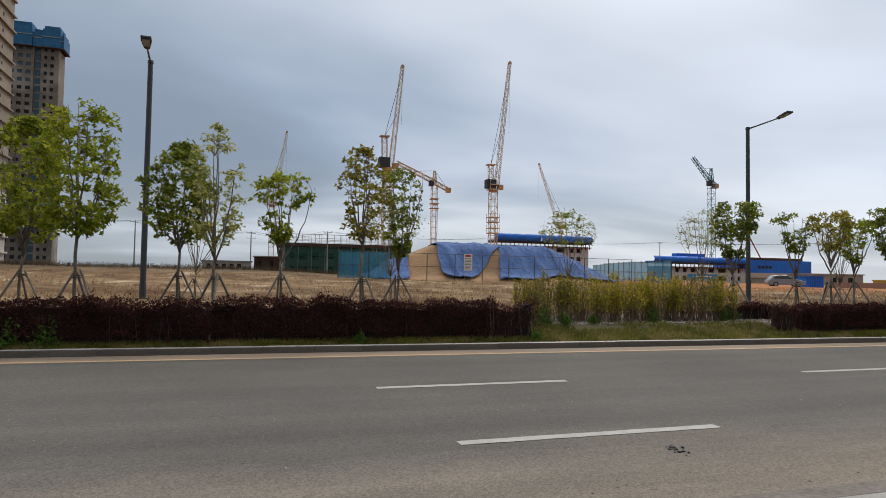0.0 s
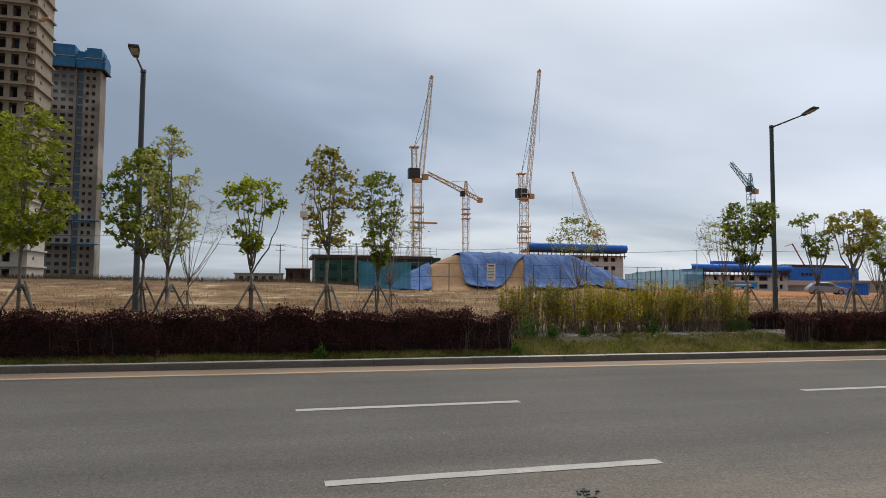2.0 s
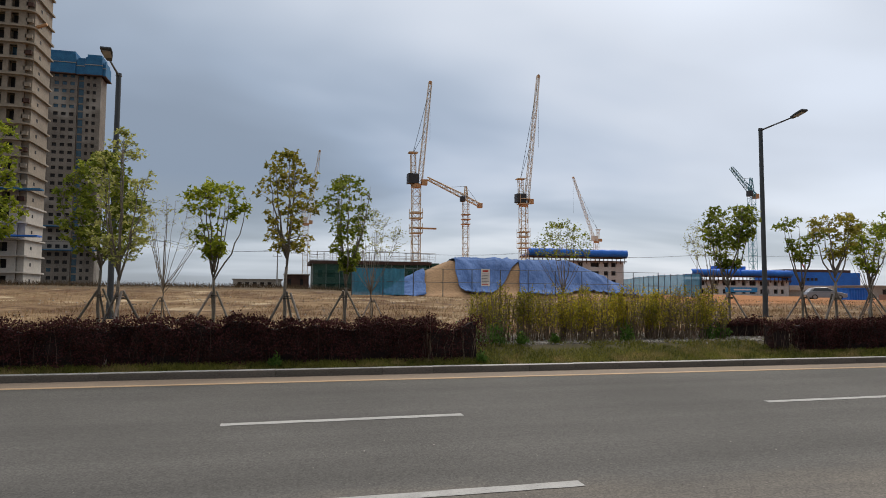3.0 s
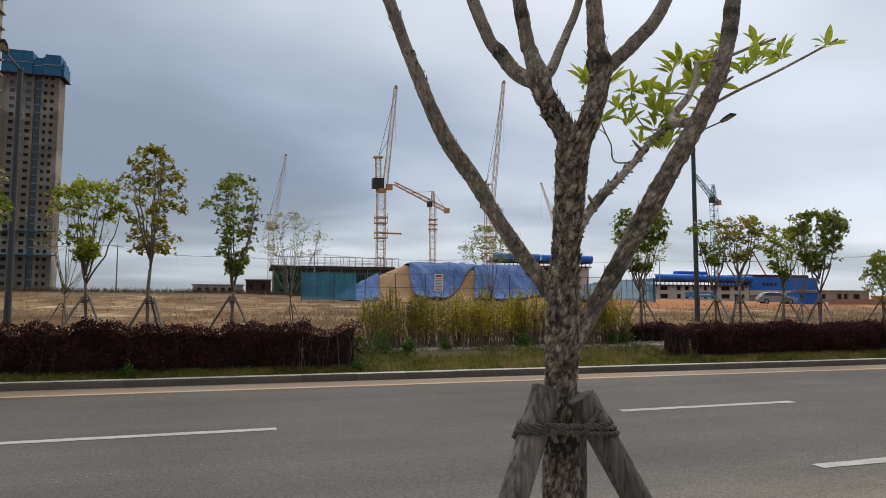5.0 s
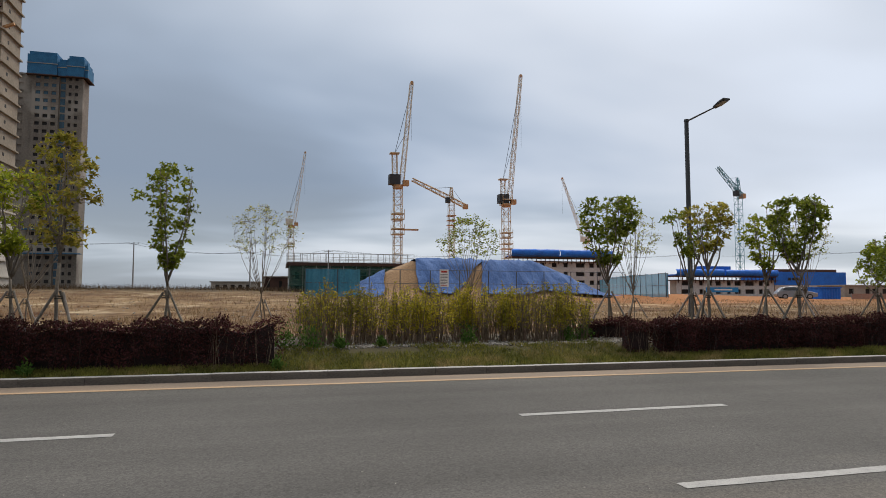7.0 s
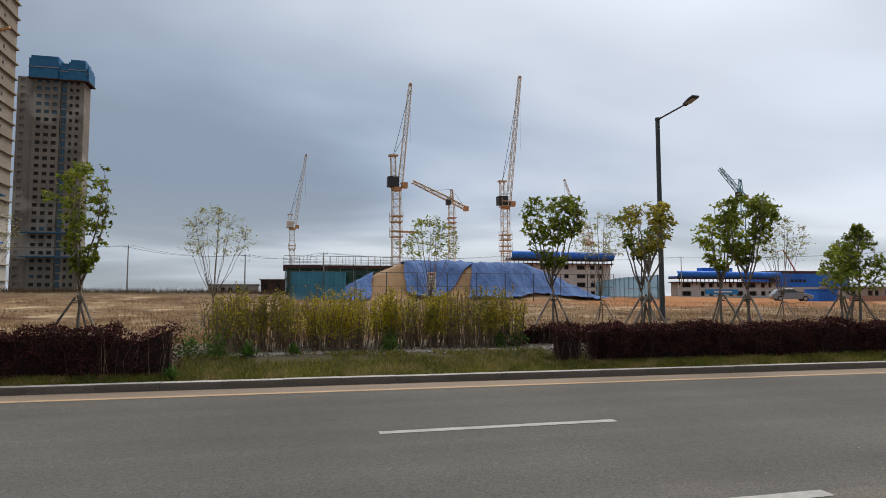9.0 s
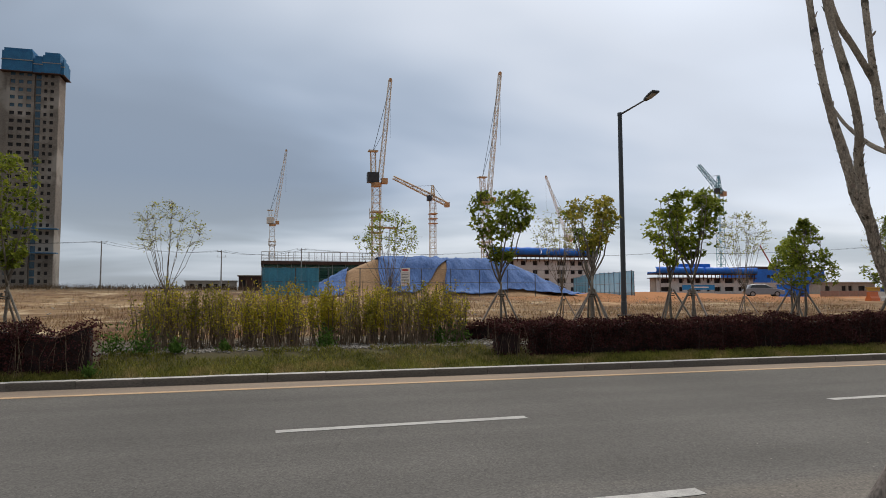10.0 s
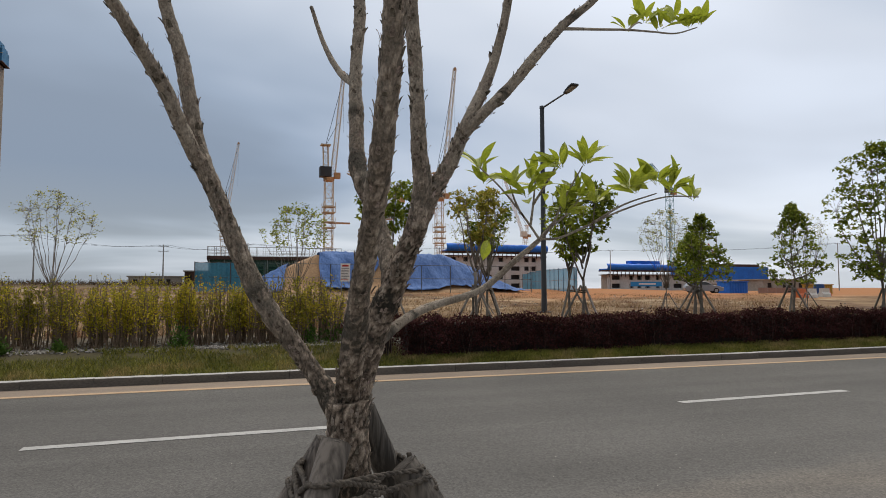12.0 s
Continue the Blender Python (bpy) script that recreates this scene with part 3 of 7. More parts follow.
def ground():
    ys = spaced(-400, -6, 8) + [-3, 0, 3.29, 3.31, 6, 10, 12.94, 12.96] + spaced(13.1, 18, 22) + spaced(18.6, 120, 110, 1.25) + spaced(126, 3400, 26, 2.2)
    xs = [-3000, -1200, -500, -250] + spaced(-150, -32, 24) + spaced(-30, 60, 150) + spaced(61, 170, 60) + [190, 260, 500, 1200, 3000]
    g = Geo()
    vs = []
    for y in ys:
        for x in xs:
            yy = y + kerb_shift(x) * max(0.0, min(1.0, (14.6 - y) / 1.2)) if y > 12.5 else y
            vs.append((x, yy, gz(x, yy)))
    nx = len(xs)
    fs = [(j * nx + i, j * nx + i + 1, (j + 1) * nx + i + 1, (j + 1) * nx + i) for j in range(len(ys) - 1) for i in range(nx - 1)]
    g.add(vs, fs)
    ob = new("ground", g.mesh("ground", FIELD, True))
    tagged(ob, "dry straw-coloured fallow field with bared orange soil", "ground", kind="structure")


ground()

def skewed(geo):
    """Shift a strip drawn along x so that it follows the far kerb."""
    geo.v = [(x, y + kerb_shift(x), z) for x, y, z in geo.v]
    return geo


def strip(y0, y1, z0, z1):
    """A long flat strip along the road in a few pieces, so that it can follow the kerb."""
    g, st = Geo(), [-600, -14, 22, 600]
    n = len(st)
    vs = [(x, y, z) for x in st for y, z in ((y0, z0), (y1, z0), (y1, z1), (y0, z1))]
    fs = [(i * 4 + k, (i + 1) * 4 + k, (i + 1) * 4 + (k + 1) % 4, i * 4 + (k + 1) % 4) for i in range(n - 1) for k in range(4)]
    return skewed(g.add(vs, fs + [(3, 2, 1, 0), tuple(4 * n - 4 + k for k in range(4))]))


g = Geo()
xs = [-600, -200, -60] + spaced(-40, 60, 20) + [90, 250, 600]
ys = [3.45, 4.4, 5.9, 7.4, 8.9, 10.4, 11.6, 12.32]
g.add([(x, y + (kerb_shift(x) if y > 12 else 0), 0.0) for y in ys for x in xs], [(j * len(xs) + i, j * len(xs) + i + 1, (j + 1) * len(xs) + i + 1, (j + 1) * len(xs) + i) for j in range(len(ys) - 1) for i in range(len(xs) - 1)])
g.box(-600, 600, 3.45, 12.2, -0.07, -0.01)
tagged(new("road", g.mesh("road", ASPHALT)), "worn grey asphalt road dusted with tan grit", "road", kind="structure")
tagged(new("road_gutter", strip(12.15, 12.80, -0.07, 0.004).mesh("road_gutter", GUTTER)), "dusty tan concrete gutter strip along the kerb", "gutter", kind="structure")
tagged(new("yellow_edge_line", strip(12.0, 12.146, 0.001, 0.006).mesh("yellow_edge_line", YELLOW_LINE)), "faded yellow painted line beside the kerb", "road marking", kind="structure")


def dash_mesh():
    """A painted dash with slightly ragged ends."""
    rng = random.Random(4)
    n = 24
    top = [(3.0 * i / n, 0.075 + rng.uniform(-0.006, 0.006), 0.005) for i in range(n + 1)]
    bot = [(3.0 * i / n, -0.075 + rng.uniform(-0.006, 0.006), 0.005) for i in range(n + 1)]
    return Geo().add(bot + top, [(i, i + 1, n + 2 + i, n + 1 + i) for i in range(n)]).mesh("lane_dash", WHITE_LINE)


DASH = dash_mesh()
for y, x0 in ((8.915, 0.39), (5.76, 0.53)):
    for k in range(-6, 9):
        ob = new("lane_dash", DASH)
        ob.location = (x0 + 7.68 * k, y, 0)
        tagged(ob, "worn white painted lane dash on grey asphalt", "road marking", "dashes of the lane lines", "structure")

near_kerb = Geo().box(-200, 200, 3.25, 3.45, -0.1, 0.15)
tagged(new("kerb_near_side", near_kerb.mesh("kerb_near_side", KERB_FACE)), "grey granite kerb of the footway", "kerb", kind="structure")
pv = Geo().box(-200, 200, -6, 3.25, 0.03, 0.148)
tagged(new("pavement", pv.mesh("pavement", PAVE)), "grey concrete footway beside the road", "pavement", kind="structure")


def kerb_stone():
    bm = bmesh.new()
    bmesh.ops.create_cube(bm, size=1)
    bmesh.ops.scale(bm, vec=(0.994, 0.19, 0.28), verts=bm.verts)
    bmesh.ops.translate(bm, vec=(0, 0.095, -0.005), verts=bm.verts)
    edges = [e for e in bm.edges if all(v.co.z > 0.1 for v in e.verts) and abs(e.verts[0].co.y - e.verts[1].co.y) < 0.01 and e.verts[0].co.y < 0.05]
    bmesh.ops.bevel(bm, geom=edges, offset=0.018, segments=2, affect="EDGES", profile=0.6)
    me = bpy.data.meshes.new("kerb_stone")
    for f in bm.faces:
        # upward faces take the lit tone, the others the grimy shaded one
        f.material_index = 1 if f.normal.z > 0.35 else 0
    bm.to_mesh(me)
    bm.free()
    me.materials.append(KERB_FACE)
    me.materials.append(KERB_TOP)
    return me


kerb = thing("kerb", pose(0, 12.80, 0), "pale granite kerb, its grimy face with shade put into the colour", "kerb", kind="structure")
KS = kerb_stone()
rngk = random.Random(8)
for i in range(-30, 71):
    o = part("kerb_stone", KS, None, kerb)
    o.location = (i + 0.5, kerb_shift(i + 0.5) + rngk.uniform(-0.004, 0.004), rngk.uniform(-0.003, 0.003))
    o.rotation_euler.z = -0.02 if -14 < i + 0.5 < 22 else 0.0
g = Geo().box(-600, -30, 0, 0.19, -0.1, 0.134).box(71, 600, 0, 0.19, -0.1, 0.134)
part("far_kerb_run", skewed(g), KERB_TOP, kerb)


# ---- young trees with stakes ----
CROWN = {   # radius of the crown by height, as a share of its spread
    "round": ((0, 0.35), (0.2, 0.85), (0.5, 1.0), (0.8, 0.75), (1.0, 0.2)),
    "tall": ((0, 0.45), (0.25, 0.9), (0.6, 0.95), (0.85, 0.7), (1.0, 0.25)),
    "vee": ((0, 0.25), (0.35, 0.65), (0.7, 1.0), (0.9, 0.95), (1.0, 0.6)),
    "cone": ((0, 0.85), (0.2, 1.0), (0.5, 0.75), (0.8, 0.38), (1.0, 0.06)),
    "vase": ((0, 0.2), (0.3, 0.7), (0.55, 1.0), (0.8, 0.85), (1.0, 0.35)),
}


def limb_tree(rng, height, spread, fork, low, style, clumps, leaf_size):
    """Trunk, limbs and leaf places of a young street tree, from its base; low is the crown's foot."""
    leaves, dirs, limbs = [], [], []
    bare = style == "vase"
    r0 = 0.026 if bare else 0.040
    lean = Vector((rng.uniform(-0.06, 0.06), rng.uniform(-0.06, 0.06), 0))
    top = Vector((0, 0, fork)) + lean
    trunk = Geo().tube(bend((0, 0, -0.1), top, (rng.uniform(-.04, .04), 0, 0), 6, rng, 0.012), [r0 * k for k in (1, 0.95, 0.9, 0.86, 0.82, 0.8, 0.76)], 8)
    seed = rng.uniform(0, 90)

    def reach(z):
        return spread * lerp_table(max(0.0, min(1.0, (z - low) / (height - low))), CROWN[style])

    n = {"round": 8, "tall": 8, "vee": 7, "cone": 9, "vase": 16}[style]
    paths = []
    for i in range(n):
        wood = Geo()
        a = 2.4 * i + rng.uniform(-0.4, 0.4)
        if style == "cone" or (i == 0 and style in ("round", "tall")):
            if i == 0:
                start, end = top, Vector((lean.x + rng.uniform(-.08, .08), lean.y, height * 0.985))
            else:
                z0 = fork + (height - fork) * 0.75 * (i - 1) / (n - 1)
                z1 = min(height * 0.97, z0 + rng.uniform(0.35, 0.7))
                start = Vector((lean.x, lean.y, z0))
                end = Vector((math.cos(a), math.sin(a), 0)) * reach(z1) * rng.uniform(0.7, 0.95) + Vector((lean.x, lean.y, z1))
        else:
            start = top + Vector((0, 0, rng.uniform(-0.20, 0.15) if bare else rng.uniform(-0.1, 0.35)))
            z1 = low + (height - low) * (rng.uniform(0.45, 1.0) if bare else rng.uniform(0.72, 0.99) if style == "vee" else rng.uniform(0.45, 0.95))
            end = Vector((math.cos(a), math.sin(a), 0)) * reach(z1) * rng.uniform(0.3, 1.0) + Vector((lean.x, lean.y, z1))
        out = Vector((end.x - start.x, end.y - start.y, 0)) * (0.06 if bare else 0.16)
        path = bend(start, end, out + Vector((0, 0, -0.06)), 8, rng, 0.025)
        wood.tube(path, [r0 * (0.42 if bare else 0.55) * (1 - 0.85 * k / 8) + 0.0025 for k in range(9)], 5)
        paths.append(path)
        limbs.append(wood)
    knots = [(i, p) for i, path in enumerate(paths) for p in path[2:]]
    done = tries = 0
    while done < clumps and tries < clumps * 12:
        tries += 1
        z = low + (height - low) * (rng.uniform(0.35, 1.0) if bare else rng.random() ** 0.9)
        a = rng.uniform(0, 2 * math.pi)
        c = Vector((math.cos(a), math.sin(a), 0)) * reach(z) * math.sqrt(rng.uniform(0.06, 1.0)) + Vector((lean.x, lean.y, z))
        if noise.noise((c.x * 1.7 + seed, c.y * 1.7, c.z * 1.5)) < (-0.10 if not bare else -0.3):
            continue
        i, p = min(knots, key=lambda q: (q[1] - c).length + 0.8 * max(0.0, q[1].z - c.z + 0.05))
        if (p - c).length > 0.75:
            continue
        done += 1
        tw = bend(p, c, (0, 0, 0.05), 3, rng, 0.02)
        limbs[i].tube(tw, [0.005, 0.0045, 0.0035, 0.002] if bare else [0.0065, 0.005, 0.0035, 0.002], 3, cap=False)
        for _k in range(rng.randint(2, 5) if bare else rng.randint(6, 11)):
            b = rng.uniform(0, 2 * math.pi)
            if bare:
                q = tw[1].lerp(c, rng.uniform(0.2, 1.1)) + Vector((rng.gauss(0, .03), rng.gauss(0, .03), rng.gauss(0, .05)))
            else:
                q = tw[2].lerp(c, rng.uniform(0.2, 1.15)) + Vector((math.cos(b), math.sin(b), 0)) * leaf_size * rng.uniform(0.1, 0.75) + Vector((0, 0, rng.gauss(0, leaf_size * 0.35)))
            leaves.append(q)
            dirs.append((math.cos(b), math.sin(b), rng.gauss(0.2, 0.5) if bare else rng.gauss(-0.45, 0.35)))
    return trunk, limbs, leaves, dirs


def street_tree(x, y, top, spread, fork, low, style, material, label, seed, clumps, leaf):
    """A young verge tree: trunk, limbs with their twigs, and a crown of single leaves in drooping clumps. Heights are above the road."""
    rng, nrng = random.Random(seed), np.random.default_rng(seed)
    z = gz(x, y)
    t = thing("young_tree", pose(x, y, z), label, "tree", "young trees of the verge")
    trunk, limbs, leaves, dirs = limb_tree(rng, top - z, spread, fork - z, low - z, style, clumps, leaf)
    part("trunk", trunk, BARK, t, smooth=True)
    for w in limbs:
        part("limb", w, BARK, t, smooth=True)
    vase = style == "vase"
    part("crown", leaf_mesh("crown", leaves, dirs, leaf, leaf * (0.5 if vase else 0.92), material, nrng, shape="rhomb" if vase else "maple", flat=0.0 if vase else 1.1), None, t)
    return t


def tripod(x, y, tie, turn, seed, radius=0.62, poles=3):
    """Stakes that lean together against a young trunk, with a rope round their heads."""
    rng = random.Random(seed)
    z = gz(x, y)
    t = thing("tree_stakes", pose(x, y, z), "weathered wooden tripod stakes tied round a young tree", "tree stake", "stakes of the verge trees")
    for k in range(poles):
        a = radians(turn) + 2 * math.pi * (k + rng.uniform(-0.08, 0.08)) / poles
        foot = Vector((math.cos(a) * radius, math.sin(a) * radius, -0.08 + gz(x + math.cos(a) * radius, y + math.sin(a) * radius) - z))
        head = Vector((math.cos(a) * 0.055, math.sin(a) * 0.055, tie + 0.06 + rng.uniform(-0.03, 0.05)))
        side = Vector((-math.sin(a), math.cos(a), 0)) * 0.03
        part("stake", Geo().tube([foot, foot.lerp(head, 0.5), head + side], [0.028, 0.027, 0.025], 7), STAKE, t)
    g = Geo()
    for dz in (-0.07, -0.03):
        ring = [Vector((math.cos(b) * 0.085, math.sin(b) * 0.085, tie + dz + rng.uniform(-0.01, 0.01))) for b in [2 * math.pi * i / 10 for i in range(11)]]
        g.tube(ring, 0.011, 4, cap=False)
    part("rope", g, ROPE, t)
    return t


G_FRESH, G_DEEP = "young maple with fresh green leaves on the verge", "young tree with dense deep green leaves"
G_OLIVE, G_PALE = "young maple with bronze and olive spring leaves", "thin pale young tree with sparse upright twigs"
TREES = [   # x, y, top, spread, fork, foot of the crown, style, material, label, stakes' turn, clumps, leaf
    (-6.28, 17.0, 5.1, 1.10, 1.9, 2.2, "round", LEAF_GREEN, G_FRESH, 95, 275, 0.133),
    (-4.62, 14.5, 5.05, 1.02, 2.25, 2.35, "tall", LEAF_GREEN, G_FRESH, 80, 246, 0.127),
    (-2.90, 16.8, 4.75, 0.98, 2.05, 2.3, "round", LEAF_DEEP, G_FRESH, 90, 239, 0.133),
    (-1.96, 14.5, 4.75, 0.68, 1.85, 2.1, "tall", LEAF_PALE, "slim young tree with light green leaves", 30, 174, 0.08),
    (-0.48, 17.0, 4.20, 0.80, 1.9, 2.4, "vee", LEAF_GREEN, G_FRESH, 95, 137, 0.117),
    (1.20, 14.5, 4.50, 0.74, 2.1, 2.4, "tall", LEAF_OLIVE, G_OLIVE, 70, 137, 0.106),
    (2.62, 17.1, 4.50, 0.80, 1.75, 2.1, "vee", LEAF_DEEP, G_FRESH, 85, 166, 0.111),
    (13.8, 17.0, 4.15, 0.86, 1.8, 2.35, "vee", LEAF_DEEP, G_DEEP, 60, 181, 0.122),
    (15.0, 14.5, 3.65, 0.72, 1.9, 2.55, "vee", LEAF_OLIVE, G_OLIVE, 75, 87, 0.106),
    (16.4, 17.0, 3.85, 0.78, 1.7, 2.6, "vee", LEAF_DEEP, G_OLIVE, 40, 87, 0.106),
    (17.7, 14.6, 3.90, 0.76, 1.8, 2.2, "vee", LEAF_DEEP, G_DEEP, 50, 195, 0.117),
    (18.6, 16.7, 3.75, 0.72, 1.8, 2.3, "vee", LEAF_GREEN, G_FRESH, 85, 108, 0.111),
    (21.1, 14.8, 3.35, 0.84, 1.55, 1.7, "cone", LEAF_DEEP, G_DEEP, 70, 239, 0.095),
    (22.9, 17.0, 3.30, 0.70, 1.55, 1.8, "cone", LEAF_GREEN, G_FRESH, 20, 130, 0.095),
    (23.8, 14.5, 3.70, 0.84, 1.55, 1.65, "cone", LEAF_DEEP, G_FRESH, 90, 232, 0.09),
    (27.3, 14.6, 5.55, 1.40, 1.7, 1.75, "tall", LEAF_DEEP, G_DEEP, 75, 377, 0.117),
    (-3.07, 25.8, 4.9, 1.60, 1.65, 2.2, "vase", LEAF_PALE, G_PALE, 80, 132, 0.075),
    (4.60, 26.2, 4.8, 1.55, 1.55, 2.2, "vase", LEAF_PALE, G_PALE, 85, 264, 0.085),
    (12.5, 25.7, 4.6, 1.35, 1.6, 2.2, "vase", LEAF_GREEN, "thin young tree with fresh leaves on upright twigs", 80, 286, 0.115),
    (19.7, 25.6, 5.0, 1.35, 1.6, 2.2, "vase", LEAF_PALE, G_PALE, 85, 264, 0.095),
    (29.4, 26.6, 5.2, 1.45, 1.6, 2.2, "vase", LEAF_PALE, G_PALE, 80, 308, 0.095),
    (37.2, 26.0, 5.2, 1.20, 1.6, 2.2, "vase", LEAF_PALE, G_PALE, 80, 198, 0.085),
]
for i, (x, y, top, spread, fork, low, style, material, label, turn, clumps, leaf) in enumerate(TREES):
    vase = style == "vase"
    street_tree(x, y, top, spread, fork, low, style, material, label, 40 + i, clumps, leaf)
    if x != 12.5:
        tripod(x, y, 1.52 - gz(x, y) - (0.25 if vase else 0), turn, 90 + i, 0.55 if vase else 0.74)


# ---- hedges ----
def hedge(x0, x1, y0, y1, height, seed, label, density=620):
    """A clipped barberry hedge: a solid core with the inner shade in its colour, twigs, and a skin of small leaves with
    an uneven top.
    """
    rng, nrng = random.Random(seed), np.random.default_rng(seed)
    t = thing("hedge", pose(x0, (y0 + y1) / 2, 0), label, "hedge", "hedges of the verge")
    yc, half = (y0 + y1) / 2, (y1 - y0) / 2

    def top(x, y):
        return height - 0.04 + 0.16 * noise.noise((x * 1.1, y, seed)) + 0.12 * noise.noise((x * 2.7, y * 2, seed)) + 0.05 * noise.noise((x * 7, y * 5, seed)) - 0.26 * max(0, abs(y - yc) / half - 0.55) ** 1.0

    # closed hull added against see-through, for inner twigs and their painted shade
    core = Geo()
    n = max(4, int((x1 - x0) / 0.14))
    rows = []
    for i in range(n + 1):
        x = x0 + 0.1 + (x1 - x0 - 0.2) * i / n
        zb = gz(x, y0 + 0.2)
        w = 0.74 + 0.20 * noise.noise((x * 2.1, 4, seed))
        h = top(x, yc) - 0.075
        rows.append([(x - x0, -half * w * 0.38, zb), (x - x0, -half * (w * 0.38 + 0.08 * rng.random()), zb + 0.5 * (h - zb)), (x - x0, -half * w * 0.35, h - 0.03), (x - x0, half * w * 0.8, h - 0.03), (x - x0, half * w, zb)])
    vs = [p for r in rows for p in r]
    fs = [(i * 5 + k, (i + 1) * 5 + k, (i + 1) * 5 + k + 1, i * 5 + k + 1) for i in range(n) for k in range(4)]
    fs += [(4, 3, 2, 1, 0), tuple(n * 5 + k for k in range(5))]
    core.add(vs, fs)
    part("shade_core", core, HEDGE_CORE, t)
    cs, ds = [], []
    for _ in range(int((x1 - x0) * density * 4.2)):
        x = rng.uniform(x0 - 0.08, x1 + 0.08)
        zt = top(x, yc)
        zb = gz(x, y0)
        u = rng.random()
        if u < 0.66:       # front, in rounded bosses
            k = rng.random() ** 0.8
            boss = 0.26 * noise.noise((x * 1.5, k * 1.4, seed + 2)) + 0.09 * noise.noise((x * 5, k * 4, seed))
            y = y0 + 0.06 - boss + 0.06 * k * k + min(0.14, abs(rng.gauss(0, 0.05)))
            z = zb + 0.01 + (zt - 0.02 - zb) * k + rng.gauss(0, 0.02)
            if k < 0.25 and noise.noise((x * 2.3, k * 3.1, seed + 5)) > 0.22:
                continue
        elif u < 0.95:
            y = rng.uniform(y0 + 0.02, y1 - 0.12)
            z = top(x, y) - 0.02 + rng.gauss(0, 0.035) + 0.05 * noise.noise((x * 4, y * 4, seed))
        else:
            y, z = y1 + rng.uniform(-0.1, 0.04), zb + (zt - zb) * rng.random()
        cs.append((x - x0, y - yc, z))
        ds.append((rng.gauss(0, 1), rng.gauss(-0.4, 1), rng.gauss(0.5, 0.8)))
    part("foliage", leaf_mesh("foliage", cs, ds, 0.050, 0.034, HEDGE_LEAF, nrng), None, t)
    tw = Geo()
    for _ in range(int((x1 - x0) * (8 if density > 500 else 22))):
        x, y = rng.uniform(x0, x1), y0 + 0.01 + (y1 - y0 - 0.2) * rng.random() ** 2
        zb, zt = gz(x, y), top(x, yc) + rng.uniform(-0.25, 0.14)
        tw.tube([(x - x0, y - yc, zb), (x - x0 + rng.uniform(-.08, .08), y - yc - rng.uniform(-.05, .05), (zb + zt) / 2), (x - x0 + rng.uniform(-.16, .16), y - yc - rng.uniform(-.08, .08), zt)], [0.005, 0.004, 0.002], 3, cap=False)
    part("brushwood", tw, TWIG if density < 500 else HEDGE_TWIG, t)["kind"] = "stuff"
    return t


H_LABEL = "low clipped hedge of dark purple-brown barberry"
hedge(-14.0, 4.15, 13.62, 14.32, 1.05, 1, H_LABEL)
hedge(3.98, 5.15, 13.55, 14.05, 0.98, 2, "thin twiggy end of a purple-brown barberry hedge", 330)
hedge(12.45, 13.15, 13.75, 14.25, 0.95, 3, "small ragged purple-brown barberry bush in gravel", 420)
hedge(13.25, 34.0, 13.66, 14.36, 0.98, 4, H_LABEL)
hedge(12.4, 14.6, 15.6, 16.1, 0.90, 5, "short back row of purple-brown barberry", 420)


# ---- yellow-green shrubs ----
def shrub(x, y, height, width, seed, leafy):
    rng, nrng = random.Random(seed), np.random.default_rng(seed)
    z = gz(x, y)
    t = thing("shrub", pose(x, y, z), "upright twiggy shrub with yellow-green spring leaves" if leafy > 0.5 else "nearly bare twiggy upright shrub with few leaves", "shrub", "shrubs of the verge")
    tw, cs, ds = Geo(), [], []
    for _ in range(27):
        bx, by = rng.gauss(0, width * 0.22), rng.gauss(0, width * 0.22)
        h = height * rng.uniform(0.62, 1.15)
        tip = Vector((bx * 1.35 + rng.gauss(0, width * 0.15), by * 1.35 + rng.gauss(0, width * 0.15), h))
        path = bend((bx, by, -0.03), tip, (rng.gauss(0, .03), rng.gauss(0, .03), 0), 5, rng, 0.02)
        tw.tube(path, [0.0105, 0.0095, 0.008, 0.0065, 0.005, 0.003], 4, cap=False)
        for _k in range(3):
            s = rng.randint(2, 4)
            q = path[s] + Vector((rng.gauss(0, 0.09), rng.gauss(0, 0.09), rng.uniform(0.12, 0.3)))
            tw.tube([path[s], q], [0.004, 0.002], 3, cap=False)
            for _l in range(int(13 * leafy)):
                cs.append(path[s].lerp(q, rng.uniform(0.1, 1.05)) + Vector((rng.gauss(0, .02), rng.gauss(0, .02), rng.gauss(0, .02))))
                ds.append((rng.gauss(0, 1), rng.gauss(0, 1), rng.gauss(0.5, 0.6)))
        for _l in range(int(36 * leafy)):
            s = rng.uniform(0.25, 1.0) ** 0.7
            k = min(4, int(s * 5))
            cs.append(path[k].lerp(path[k + 1], rng.random()) + Vector((rng.gauss(0, .025), rng.gauss(0, .025), rng.gauss(0, .02))))
            ds.append((rng.gauss(0, 1), rng.gauss(0, 1), rng.gauss(0.6, 0.6)))
    part("brushwood", tw, TWIG, t)["kind"] = "stuff"
    part("leaves", leaf_mesh("leaves", cs, ds, 0.060, 0.030, FORSYTHIA, nrng), None, t)


rngs = random.Random(77)
